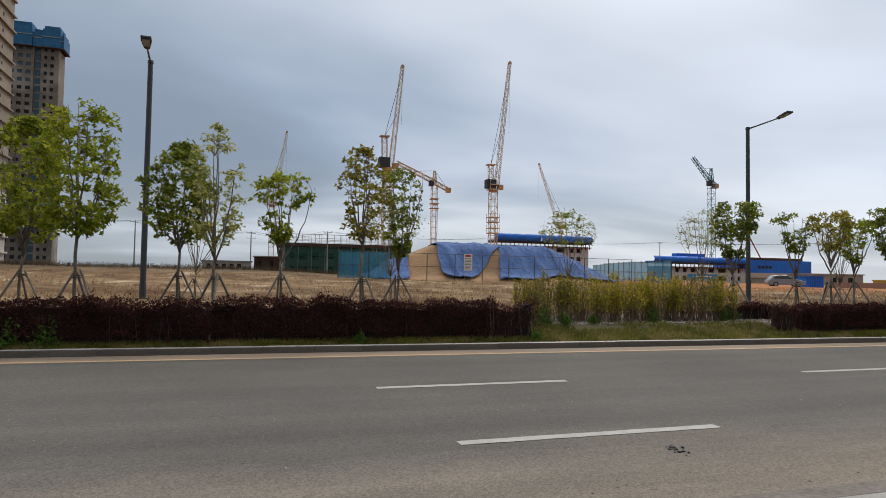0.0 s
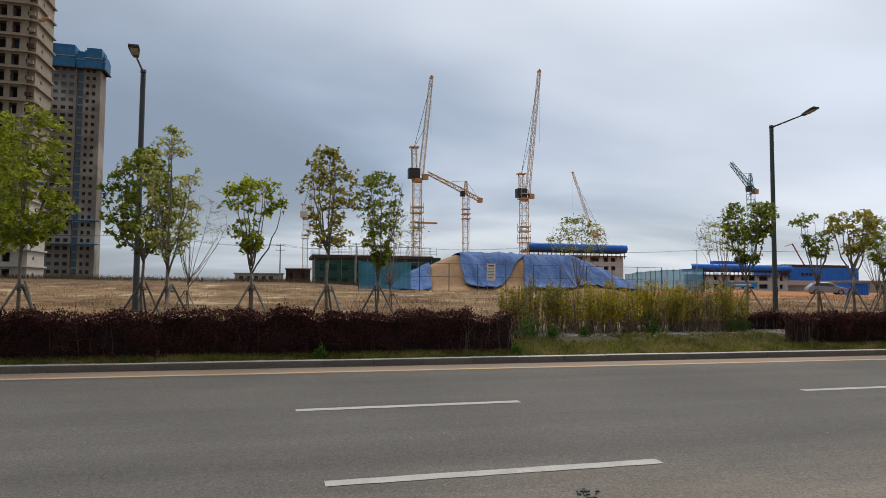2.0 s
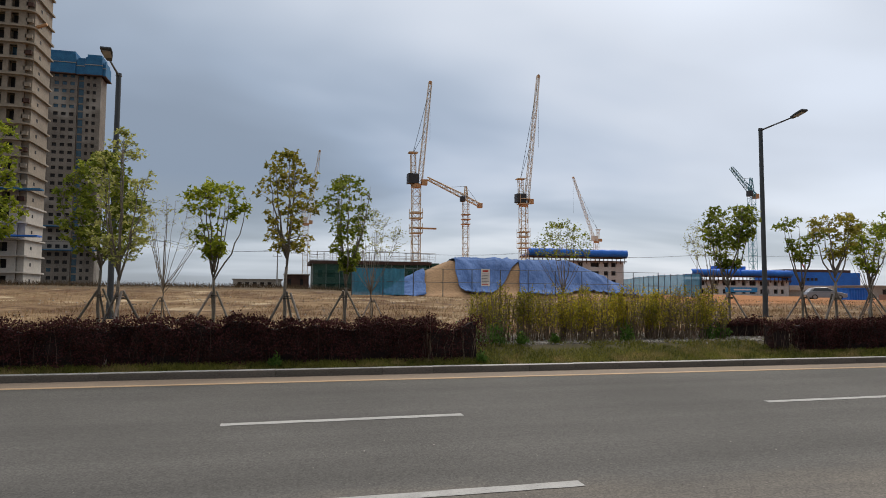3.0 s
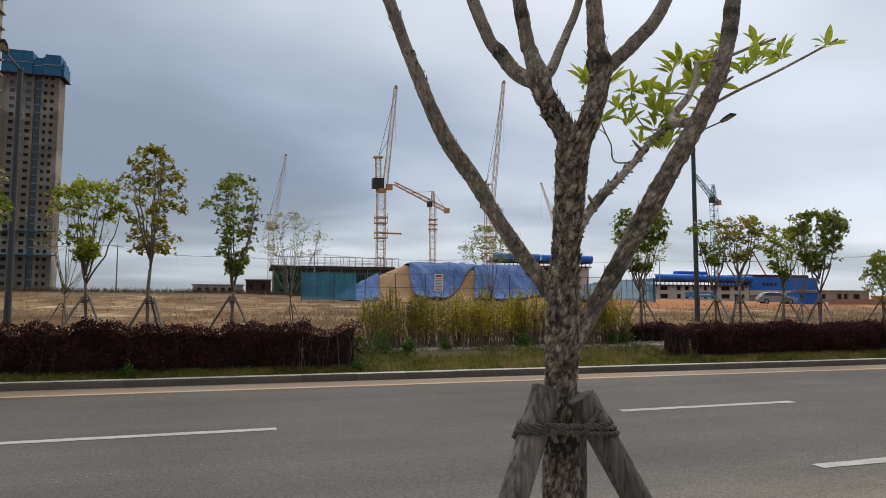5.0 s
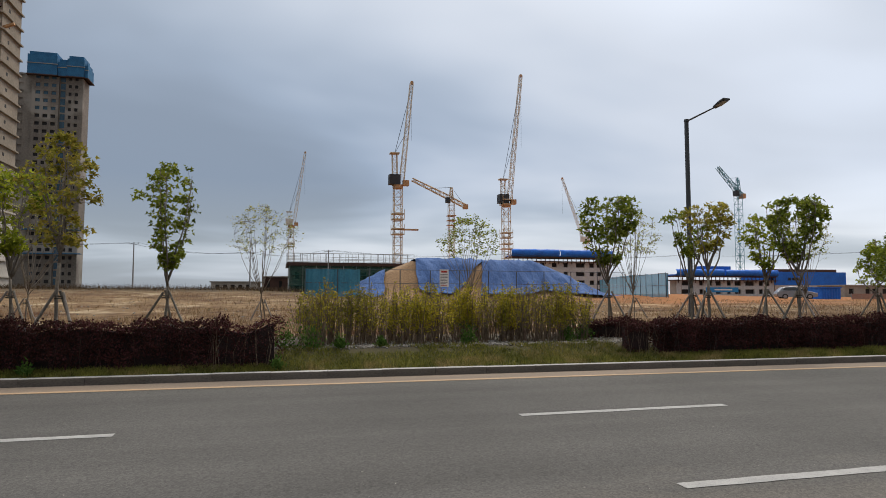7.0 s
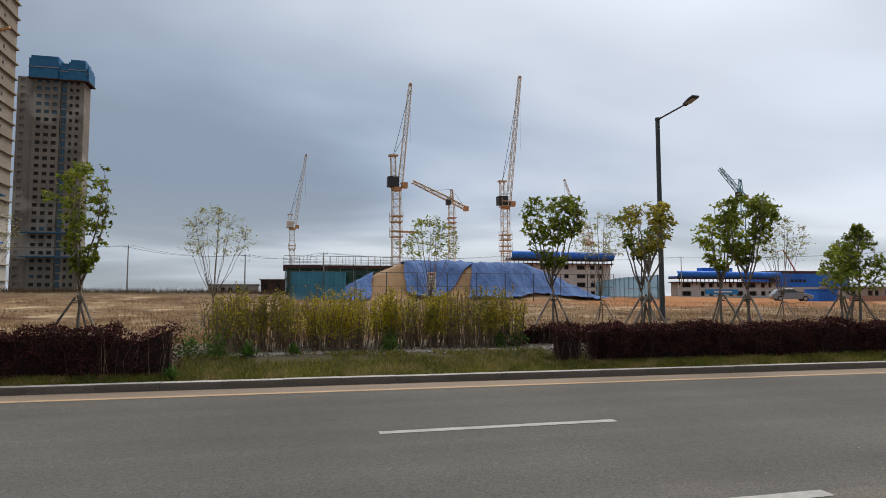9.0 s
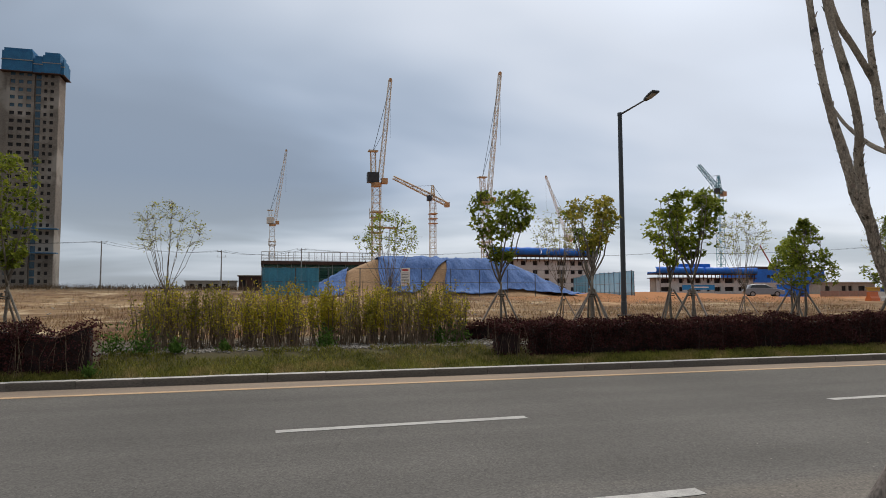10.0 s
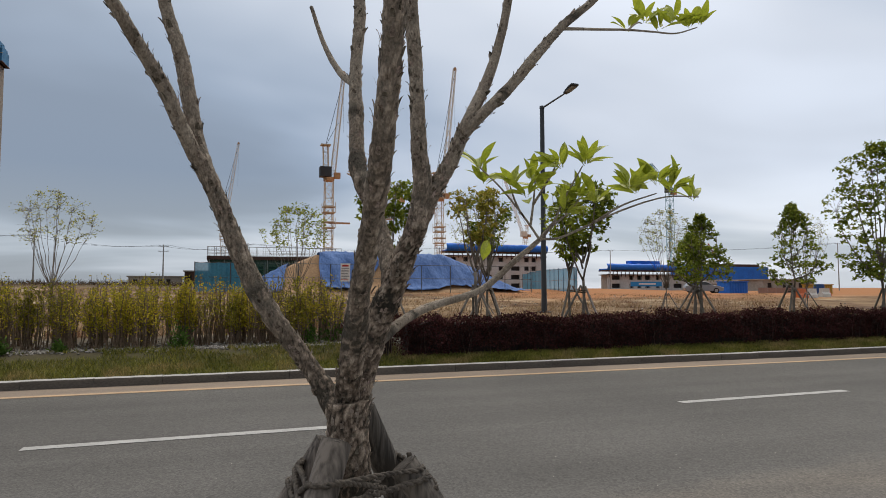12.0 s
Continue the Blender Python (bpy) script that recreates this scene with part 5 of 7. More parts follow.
def green_building():
    t = thing("green_netted_building", pose(7.9, 140, 1.0), "low concrete building wrapped in dark green scaffold net", "building")
    cols = [(1.0, 1.9), (2.8, 4.6), (5.4, 7.0), (8.6, 10.2), (11.4, 13.0), (14.4, 16.0), (17.4, 19.0), (20.4, 22.0)]
    g = Geo()
    wall_grid(g, 0, 24.5, 0, 2, 2.85, cols, 0.8, 2.3, 0.4)
    part("wall", g, CONCRETE, t)
    part("parapet", Geo().box(0, 24.5, 0, 0.4, 5.703, 7.0), CONCRETE, t)
    panes(t, cols, 0, 2, 2.85, 0.8, 2.3, 0.6, lambda f, c: DARK_VOID)
    part("core", Geo().box(0.1, 24.4, 0.8, 14, 0, 6.95), CONCRETE, t)
    part("net", Geo().box(-0.4, 25.6, -1.05, -1.0, 0.2, 6.4), SCAFFOLD_NET, t, "dark green see-through net")
    part("eave", Geo().box(-0.7, 25.4, -1.3, 14, 6.45, 7.15), RUST, t)
    for k in range(10):
        part("scaffold_pole", Geo().tube([(-0.2 + 2.8 * k, -1.15, 0), (-0.2 + 2.8 * k, -1.15, 7.4)], 0.05, 5), STEEL, t)
    for z in (2.2, 4.4):
        part("walkway", Geo().box(-0.3, 25.4, -1.2, -0.5, z, z + 0.12), GREEN_NET, t)
    scaffold_rail(t, -0.6, 26.2, -1.25, 7.15, 20)
    scaffold_rail(t, -0.6, 26.2, 6.0, 7.15, 16, 2.3)
    part("end_net", Geo().box(25.4, 27.2, -0.9, 4, 4.6, 6.9), GREEN_NET, t)


green_building()


def sheet_roll(t, x0, x1, y, z0, z1, seed):
    """A run of bright blue sheet with a bellied, creased face."""
    n, m, vs = int((x1 - x0) / 0.5), 5, []
    for i in range(n + 1):
        x = x0 + (x1 - x0) * i / n
        for j in range(m + 1):
            k = j / m
            vs.append((x, y - 0.5 * math.sin(math.pi * k) + 0.25 * noise.noise((x * 0.8, k * 2, seed)), z0 + (z1 - z0) * k + 0.15 * noise.noise((x * 0.5, 0, seed)) * (k > 0.8)))
    fs = [(i * (m + 1) + j, (i + 1) * (m + 1) + j, (i + 1) * (m + 1) + j + 1, i * (m + 1) + j + 1) for i in range(n) for j in range(m)]
    ob = part("blue_sheet", Geo().add(vs, fs), BLUE_SHEET, t, "bright blue protective sheet", True)
    ob.modifiers.new("thickness", "SOLIDIFY").thickness = 0.15


def site_block(x, y, width, floors, storey, cols, z_sheet, label, deep=14):
    t = thing("building_shell", pose(x, y, gz(x, y)), label, "building", "unfinished buildings")
    g = Geo()
    wall_grid(g, 0, width, 0, floors, storey, cols, 0.8, 2.2, 0.4)
    part("wall", g, PAINT_GREY, t)
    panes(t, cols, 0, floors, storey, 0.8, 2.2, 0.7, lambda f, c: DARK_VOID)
    part("core", Geo().box(0.1, width - 0.1, 0.9, deep, 0, floors * storey), CONCRETE, t)
    z = floors * storey
    g = Geo()
    for k in range(int(width / 1.5) + 1):
        g.box(k * 1.5, k * 1.5 + 0.18, -0.7, -0.5, z - 1.0, z + 1.7)
    g.box(-0.8, width + 0.8, -0.8, deep, z + 0.9, z + 1.3)
    g.box(-0.8, width + 0.8, -0.75, deep, z - 0.35, z - 0.1)
    part("formwork", g, RUST, t, "rusty brown formwork props and beams")
    sheet_roll(t, -0.9, width * 0.46, -0.9, z + 1.25, z + z_sheet, 3)
    sheet_roll(t, width * 0.47, width + 0.9, -0.9, z + 1.2, z + z_sheet - 0.1, 8)
    part("roof_deck", Geo().box(-0.7, width + 0.7, -0.6, deep, z + 1.3, z + 1.7), BLUE_SHEET, t, "bright blue protective sheet")
    return t


d_cols = [(1 + 4.0 * i, 2.6 + 4.0 * i) for i in range(5)] + [(21.3, 24.3), (26.0, 27.6), (28.6, 30.2)]
site_block(76.3, 190, 33.0, 4, 2.75, d_cols, 3.6, "unfinished concrete block with bright blue sheeting on top", 5)


def long_block():
    t = site_block(128.0, 178, 36.0, 2, 2.6, [(1.5, 4.6), (8, 9.5), (11, 12.6), (14.0, 16.0), (18.2, 19.6), (21, 23.4), (25.0, 28.4), (30.2, 31.8), (33, 34.2)], 3.3, "long low concrete shell sheeted in bright blue", 4)
    t.matrix_world = pose(116.0, 163.5, gz(116, 163)) @ Matrix.Scale(0.915, 4)
    g = Geo().box(36.5, 65.5, 0.5, 16, 3.6, 8.0)
    part("blue_cladding", g, BLUE_SHEET, t, "bright blue sheeted upper storey")
    part("white_band", Geo().box(36.5, 64, 0.3, 15, 2.0, 3.6), PAINT_PALE, t)
    part("ground_storey", Geo().box(36.4, 64, 0.8, 15, 0, 2.0), CONCRETE, t)
    part("roof_edge", Geo().box(36, 62, 0.9, 15, 8.0, 8.9), RUST, t)
    # slabs on the cladding, the unlit inside put into their colour
    for i in range(4):
        part("window", Geo().box(42.0 + i * 1.6, 43.1 + i * 1.6, 0.42, 0.5, 5.2, 6.1), DARK_VOID, t)
    part("roof_box", Geo().box(9.5, 20.5, 1, 3.8, 6.9, 9.6), BLUE_SHEET, t, "bright blue sheeted roof box")
    b = thing("banner", pose(91.0, 117.0, gz(91, 117)) @ Matrix.Scale(0.63, 4), "light blue banner with a white line of print", "banner")
    part("cloth", Geo().box(0, 12.4, 0, 0.08, 1.7, 3.3), mat("light_blue_banner", (0.03, 0.26, 0.62), bump=0), b)
    part("print_bar", Geo().box(3.2, 10.0, -0.03, -0.005, 2.3, 2.75), SIGN_WHITE, b)
    for x in (0, 6.2, 12.4):
        part("banner_post", Geo().tube([(x, 0.1, -0.1), (x, 0.1, 3.4)], 0.06, 5), STEEL, b)


long_block()


def low_house(x, y, w, d, h, material, label, cols):
    t = thing("low_house", pose(x, y, gz(x, y) - 0.1), label, "house", "low houses at the field's edge")
    g = Geo()
    wall_grid(g, 0, w, 0, 1, h, cols, h * 0.3, h * 0.75, 0.3)
    part("wall", g, material, t)
    part("side_wall", Geo().box(0.002, 0.3, 0.303, d, 0, h), material, t)
    part("side_wall", Geo().box(w - 0.3, w - 0.002, 0.303, d, 0, h), material, t)
    panes(t, cols, 0, 1, h, h * 0.3, h * 0.75, 0.35, lambda f, c: DARK_VOID)
    part("roof", Geo().box(-0.3, w + 0.3, -0.3, d, h, h + 0.25), CONCRETE, t)
    return t


low_house(-9.5, 160, 11.0, 8, 2.1, PAINT_PALE, "low pale wall of unfinished houses", [(1 + 1.7 * i, 1.9 + 1.7 * i) for i in range(5)])
low_house(2.2, 158, 5.6, 6, 3.4, RUST, "dark red-brown site shed", [(0.8, 1.5), (3.6, 4.3)])
low_house(133.5, 124, 16, 8, 2.7, CONCRETE, "low grey block shed beside the building site", [(1.2, 2.6), (6.0, 7.4), (8.0, 9.2), (11.0, 13.0)])


# ---- cranes ----
def lattice(g, p0, p1, w, bay, r, w1=None, sides=4):
    """Four chords with zigzag bracing between two points."""
    p0, p1 = Vector(p0), Vector(p1)
    d = (p1 - p0).normalized()
    ref = Vector((0, 1, 0)) if abs(d.y) < 0.8 else Vector((1, 0, 0))
    u = d.cross(ref).normalized()
    v = d.cross(u).normalized()
    w1 = w if w1 is None else w1
    n = max(2, round((p1 - p0).length / bay))

    def corner(i, k):
        s = (w + (w1 - w) * i / n) / 2
        a, b = ((-1, -1), (1, -1), (1, 1), (-1, 1))[k % 4]
        return p0.lerp(p1, i / n) + u * (a * s) + v * (b * s)

    for k in range(4):
        g.tube([corner(0, k), corner(n, k)], r, sides)
    for i in range(n):
        for k in range(4):
            g.tube([corner(i, k), corner(i + 1, k + 1)] if (i + k) % 2 else [corner(i, k + 1), corner(i + 1, k)], r * 0.62, 3, cap=False)
            g.tube([corner(i, k), corner(i, k + 1)], r * 0.6, 3, cap=False)


def luffing_crane(x, y, z_turn, tip, mast_mat, jib_mat, label, w=2.0, collars=()):
    """A tower crane with a raised jib, A-frame, machinery house, cab and pendant lines. tip is from the slewing ring."""
    z = gz(x, y)
    t = thing("luffing_crane", pose(x, y, z), label, "tower crane", "tower cranes")
    zt = z_turn - z
    g = Geo()
    lattice(g, (0, 0, 0), (0, 0, zt), w, w * 1.05, w * 0.052)
    part("mast", g, mast_mat, t)
    part("slewing_ring", Geo().tube([(0, 0, zt), (0, 0, zt + w * 0.45)], w * 0.68, 12), CRANE_ORANGE, t)
    top = Vector(tip) + Vector((0, 0, zt))
    side = 1 if tip[0] > 0 else -1
    root = Vector((side * w * 0.45, 0, zt + w * 0.5))
    g = Geo()
    lattice(g, root, top, w * 0.58, w * 0.85, w * 0.048, w * 0.38)
    part("jib", g, jib_mat, t)
    ah = abs(tip[2]) * (0.32 if w > 2 else 0.20)
    apex = Vector((-side * w * 0.45, 0, zt + ah))
    g = Geo()
    lattice(g, (-side * w * 0.35, 0, zt + w * 0.4), apex, w * 0.6, w * 0.8, w * 0.045)
    part("a_frame", g, mast_mat, t)
    part("head_platform", Geo().box(apex.x - w * 0.6, apex.x + w * 0.6, -w * 0.5, w * 0.5, apex.z, apex.z + w * 0.14), mast_mat, t)
    part("pendant", Geo().tube([apex, root.lerp(top, 0.93)], w * 0.030, 4), CABLE, t)
    part("pendant", Geo().tube([apex, root.lerp(top, 0.52)], w * 0.026, 4), CABLE, t)
    part("machinery_house", Geo().box(-w * 1.15, w * 0.25, -w * 0.62, w * 0.6, zt + w * 0.5, zt + w * 1.75), CRANE_HAZE if mast_mat is CRANE_HAZE else CRANE_DARK, t, "machinery box in haze-paled paint" if mast_mat is CRANE_HAZE else "dark grey machinery box")
    part("cab", Geo().box(w * 0.6, w * 1.35, -w * 0.6, w * 0.1, zt + w * 0.35, zt + w * 1.05), CRANE_ORANGE, t, "small orange cab")
    part("hook_line", Geo().tube([top, (top.x, top.y, top.z - tip[2] * 0.55)], 0.03, 3), CABLE, t)
    part("tip_sheave", Geo().tube([top - Vector((0, 0.3, 0)), top + Vector((0, 0.3, 0))], w * 0.22, 8), CRANE_ORANGE, t)
    for c in collars:
        g = Geo()
        for dz in (0, w * 0.7):
            g.box(-w * 0.75, w * 0.75, -w * 0.75, w * 0.75, c - z + dz, c - z + dz + w * 0.12)
        for sx in (-1, 1):
            for sy in (-1, 1):
                g.tube([(sx * w * 0.72, sy * w * 0.72, c - z), (sx * w * 0.72, sy * w * 0.72, c - z + w * 1.3)], w * 0.04, 4)
        part("climbing_collar", g, mast_mat, t)
    return t


cA = luffing_crane(36.2, 170, 29.6, (3.7, 0, 29.2), CRANE_TAN, CRANE_PALE, "tall faded orange luffing crane with a raised pale jib", 2.1, collars=(17.2, 21.2))
part("tie_walkway", Geo().box(0, 5.6, -0.4, 0.4, 17.2, 17.6), CRANE_ORANGE, cA)
luffing_crane(65.0, 165, 25.0, (4.5, 0, 36.6), CRANE_TAN, CRANE_PALE, "tall faded orange luffing crane with a steep pale jib", 1.9, collars=(13.5, 16.5, 25.5))
luffing_crane(10.6, 260, 27.5, (4.9, 0, 30.0), CRANE_HAZE, CRANE_PALE, "distant pale luffing crane with a raised jib", 1.9, collars=(20,))
luffing_crane(157.0, 300, 27.0, (-12.5, 0, 33.0), CRANE_HAZE, CRANE_HAZE, "distant grey luffing crane with a leaning jib", 2.0)


def hammer_crane(x, y, z_turn, jib_tip, tail, apex, material, label, w=1.9, collars=()):
    z = gz(x, y)
    t = thing("hammerhead_crane", pose(x, y, z), label, "tower crane", "tower cranes")
    zt = z_turn - z
    g = Geo()
    lattice(g, (0, 0, 0), (0, 0, zt), w, w * 1.05, w * 0.052)
    part("mast", g, material, t)
    g = Geo()
    lattice(g, (0, 0, zt), (0, 0, zt + apex), w * 0.7, w * 0.8, w * 0.07, w * 0.3)
    part("cathead", g, material, t)
    tip, tl = Vector(jib_tip) + Vector((0, 0, zt)), Vector(tail) + Vector((0, 0, zt))
    g = Geo()
    lattice(g, (0, 0, zt + 0.3), tip, w * 0.75, w * 0.85, w * 0.07, w * 0.5)
    part("jib", g, material, t)
    g = Geo()
    lattice(g, (0, 0, zt + 0.2), tl, w * 0.65, w * 0.85, w * 0.07)
    part("counter_jib", g, material, t)
    part("counterweight", Geo().box(tl.x - w * 0.4, tl.x + w * 0.4, tl.y - w * 0.5, tl.y + w * 0.5, tl.z - w * 0.5, tl.z + w * 0.35), CRANE_ORANGE, t, "faded orange counterweight")
    top = Vector((0, 0, zt + apex))
    for q in (tip * 0.55 + Vector((0, 0, zt)) * 0.45, tl):
        part("tie_bar", Geo().tube([top, q], w * 0.03, 4), CABLE, t)
    part("cab", Geo().box(-w * 1.2, -w * 0.4, -w * 0.9, -w * 0.1, zt - w * 0.7, zt + w * 0.3), CRANE_DARK, t)
    for c in collars:
        for dz in (0, w * 0.9, w * 1.8):
            part("climbing_collar", Geo().box(-w * 0.75, w * 0.75, -w * 0.75, w * 0.75, c - z + dz, c - z + dz + w * 0.14), CRANE_ORANGE, t)
    return t


hammer_crane(64.6, 220, 34.8, (-14.2, 0, 6.6), (5.2, 0, -2.2), 4.4, CRANE_TAN, "orange hammerhead crane with a slanted jib", 1.9, (25.5,))
hammer_crane(167.1, 200, 38.2, (-8.4, 0, 9.0), (1.8, 0, -1.0), 5.6, CRANE_TEAL, "teal blue tower crane behind the long building", 2.0)


# ---- utility poles and wires ----
def utility_pole(x, y, top, arms=1):
    z = gz(x, y)
    t = thing("utility_pole", pose(x, y, z), "slim grey concrete utility pole", "utility pole", "utility poles")
    part("pole", Geo().tube([(0, 0, -0.2), (0, 0, top - z)], [0.14, 0.08], 8), UTILITY, t)
    for k in range(arms):
        h = top - z - 0.35 - 0.9 * k
        part("crossarm", Geo().box(-0.8, 0.8, -0.04, 0.04, h, h + 0.07), UTILITY, t)
        for dx in (-0.7, 0.7):
            part("insulator", Geo().tube([(dx, 0, h + 0.1), (dx, 0, h + 0.32)], 0.035, 5), STEEL, t)
    return t


POLES = [(-62, 118, 10.8), (-18.3, 120, 10.3), (0.6, 121, 9.1), (14.4, 122, 9.7), (60, 150, 11.5), (108, 150, 11.8), (153, 120, 12.6)]
for x, y, top in POLES:
    utility_pole(x, y, top, 2 if x == 0.6 else 1)


def wire(p, q, sag):
    return [Vector(p).lerp(Vector(q), i / 14) - Vector((0, 0, sag * 4 * (i / 14) * (1 - i / 14))) for i in range(15)]


lines = thing("overhead_wires", pose(0, 0, 0), "thin black overhead wires between utility poles", "wires")
for (x0, y0, z0), (x1, y1, z1) in zip(POLES, POLES[1:]):
    for off in (-0.9, 0.9):
        part("wire", Geo().tube(wire((x0 + off, y0, z0 - 0.1), (x1 + off, y1, z1 - 0.1), 0.9), 0.022, 3, cap=False), CABLE, lines)


# ---- trees beside the footway ----
def limb(t, pts, radii, rng, name="limb", sides=34, label=""):
    """A limb with knots through a few points: old thick wood breaks into raised plates, young wood stays smooth."""
    coarse = smooth_path(pts, 9)
    path, rr, run = [], [], 0.0
    n = len(coarse)
    for i in range(n - 1):
        k = i / (n - 1) * (len(radii) - 1)
        a = min(len(radii) - 2, int(k))
        r = radii[a] + (radii[a + 1] - radii[a]) * (k - a)
        cuts = max(1, int((coarse[i + 1] - coarse[i]).length / (0.0055 if r > 0.011 else 0.012)))
        for q in range(cuts):
            path.append(coarse[i].lerp(coarse[i + 1], q / cuts))
            rr.append(r)
    path.append(coarse[-1])
    rr.append(radii[-1])
    ph, knots = rng.uniform(0, 9), [rng.randrange(len(path)) for _ in range(1 + len(path) // 60)]
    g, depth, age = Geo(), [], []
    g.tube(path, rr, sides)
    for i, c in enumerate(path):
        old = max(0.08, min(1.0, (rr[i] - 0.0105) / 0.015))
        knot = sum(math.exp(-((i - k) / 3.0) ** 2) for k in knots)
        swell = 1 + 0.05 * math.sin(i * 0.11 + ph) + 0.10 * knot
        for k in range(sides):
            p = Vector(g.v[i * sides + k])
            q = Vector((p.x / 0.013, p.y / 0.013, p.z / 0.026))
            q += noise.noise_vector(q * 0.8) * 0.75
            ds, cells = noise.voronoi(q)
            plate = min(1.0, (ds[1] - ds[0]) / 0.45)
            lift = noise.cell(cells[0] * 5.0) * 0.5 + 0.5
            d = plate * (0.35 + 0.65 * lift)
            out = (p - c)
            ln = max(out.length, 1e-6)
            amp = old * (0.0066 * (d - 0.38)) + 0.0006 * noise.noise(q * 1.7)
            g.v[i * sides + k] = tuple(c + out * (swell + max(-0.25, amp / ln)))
            # low in cracks and at knots, where the bark colour is darkened
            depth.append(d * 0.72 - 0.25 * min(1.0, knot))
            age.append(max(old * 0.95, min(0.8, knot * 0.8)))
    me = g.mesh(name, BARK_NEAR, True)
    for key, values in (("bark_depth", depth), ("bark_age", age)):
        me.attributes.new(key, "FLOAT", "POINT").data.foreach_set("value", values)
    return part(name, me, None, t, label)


def spurs(t, pts, rng, count, size=0.018):
    """Short dead stubs on a limb."""
    path = smooth_path(pts, 6)
    for _ in range(count):
        p = path[rng.randrange(2, len(path) - 2)]
        a = rng.uniform(0, 2 * math.pi)
        d = Vector((math.cos(a), math.sin(a) * 0.6, rng.uniform(0.2, 0.9))).normalized()
        part("stub", Geo().tube([p, p + d * (0.016 + size * 0.8), p + d * (0.018 + size * rng.uniform(1, 1.8)) + Vector((0, 0, 0.004))], [0.006, 0.0045, 0.0025], 5), BARK_NEAR, t)


def flakes(t, pts, radii, rng, count):
    """Loose curling scales of bark along a limb."""
    path = smooth_path(pts, 6)
    n = len(path)
    g = Geo()
    for _ in range(count):
        i = rng.randrange(1, n - 1)
        k = i / (n - 1) * (len(radii) - 1)
        a = min(len(radii) - 2, int(k))
        r = radii[a] + (radii[a + 1] - radii[a]) * (k - a)
        d = (path[i + 1] - path[i - 1]).normalized()
        u = d.cross(Vector((rng.gauss(0, 1), rng.gauss(0, 1), rng.gauss(0, 1)))).normalized()
        s = d.cross(u)
        c = path[i].lerp(path[i + 1], rng.random()) + u * r * 0.99
        l, w = rng.uniform(0.004, 0.014), rng.uniform(0.002, 0.006)
        o = u * rng.uniform(0.001, 0.005)
        g.add([c - s * w, c + s * w, c + s * w * 0.8 + d * l + o, c - s * w * 0.8 + d * l + o, c - s * w * 0.5 + d * l * 1.4 + o * 1.8, c + s * w * 0.4 + d * l * 1.3 + o * 1.8],
              [(0, 1, 2, 3), (3, 2, 5, 4)])
    part("bark_scale", g, BARK_FLAKE, t)["kind"] = "stuff"


def whorl(t, c, axis, n, length, seed):
    """A tuft of long oval leaves round a twig's tip; each leaf is a part of its own."""
    rng = random.Random(seed)
    ax = Vector(axis).normalized()
    for k in range(n):
        a = 2.4 * k + rng.uniform(-0.4, 0.4)
        u = ax.orthogonal().normalized()
        d = u * math.cos(a) + ax.cross(u) * math.sin(a)
        d = (d * rng.uniform(0.45, 1.0) + ax * rng.uniform(0.25, 1.1) + Vector((0, 0, rng.uniform(-0.15, 0.25)))).normalized()
        o = part("leaf", rng.choice(LEAF_SET), None, t)
        s = length * rng.uniform(0.65, 1.15)
        q = d.to_track_quat("Y", "Z")
        o.matrix_basis = Matrix.LocRotScale(Vector(c) - ax * rng.uniform(0, 0.02) + d * 0.006, q, (s * rng.uniform(0.85, 1.15), s, s)) @ pose(0, 0, 0, 0, rng.uniform(-50, 50), 0)


def oval_leaf(curl, keel, seed):
    """One leaf of unit length along y: broad oval, folded at the midrib, tip bent down, on a short stalk."""
    rng = random.Random(seed)
    n, vs, fs = 7, [], []
    for i in range(n + 1):
        k = i / n
        w = 0.155 * math.sin(math.pi * min(1, k ** 0.85)) ** 0.8 + (0.006 if k < 0.02 else 0)
        y, z = 0.08 + 0.92 * k, -curl * k * k
        wv = 0.012 * math.sin(k * 9 + seed)
        vs += [(-w, y, z + keel * w + wv), (0, y, z), (w, y, z + keel * w - wv)]
    for i in range(n):
        fs += [(3 * i, 3 * i + 1, 3 * i + 4, 3 * i + 3), (3 * i + 1, 3 * i + 2, 3 * i + 5, 3 * i + 4)]
    g = Geo().add(vs, fs)
    g.tube([(0, 0, 0.0), (0, 0.1, 0)], 0.010, 4, cap=False)
    return g.mesh("leaf", LEAF_NEAR, True)


LEAF_SET = [oval_leaf(c, k, i) for i, (c, k) in enumerate(((0.10, 0.5), (0.22, 0.3), (0.02, 0.7), (0.32, 0.45), (0.16, 0.2)))]


def twig(t, pts, r0=0.004, r1=0.0018):
    path = smooth_path(pts, 4)
    n = len(path)
    part("twig", Geo().tube(path, [r0 + (r1 - r0) * i / (n - 1) for i in range(n)], 6), BARK_NEAR, t)


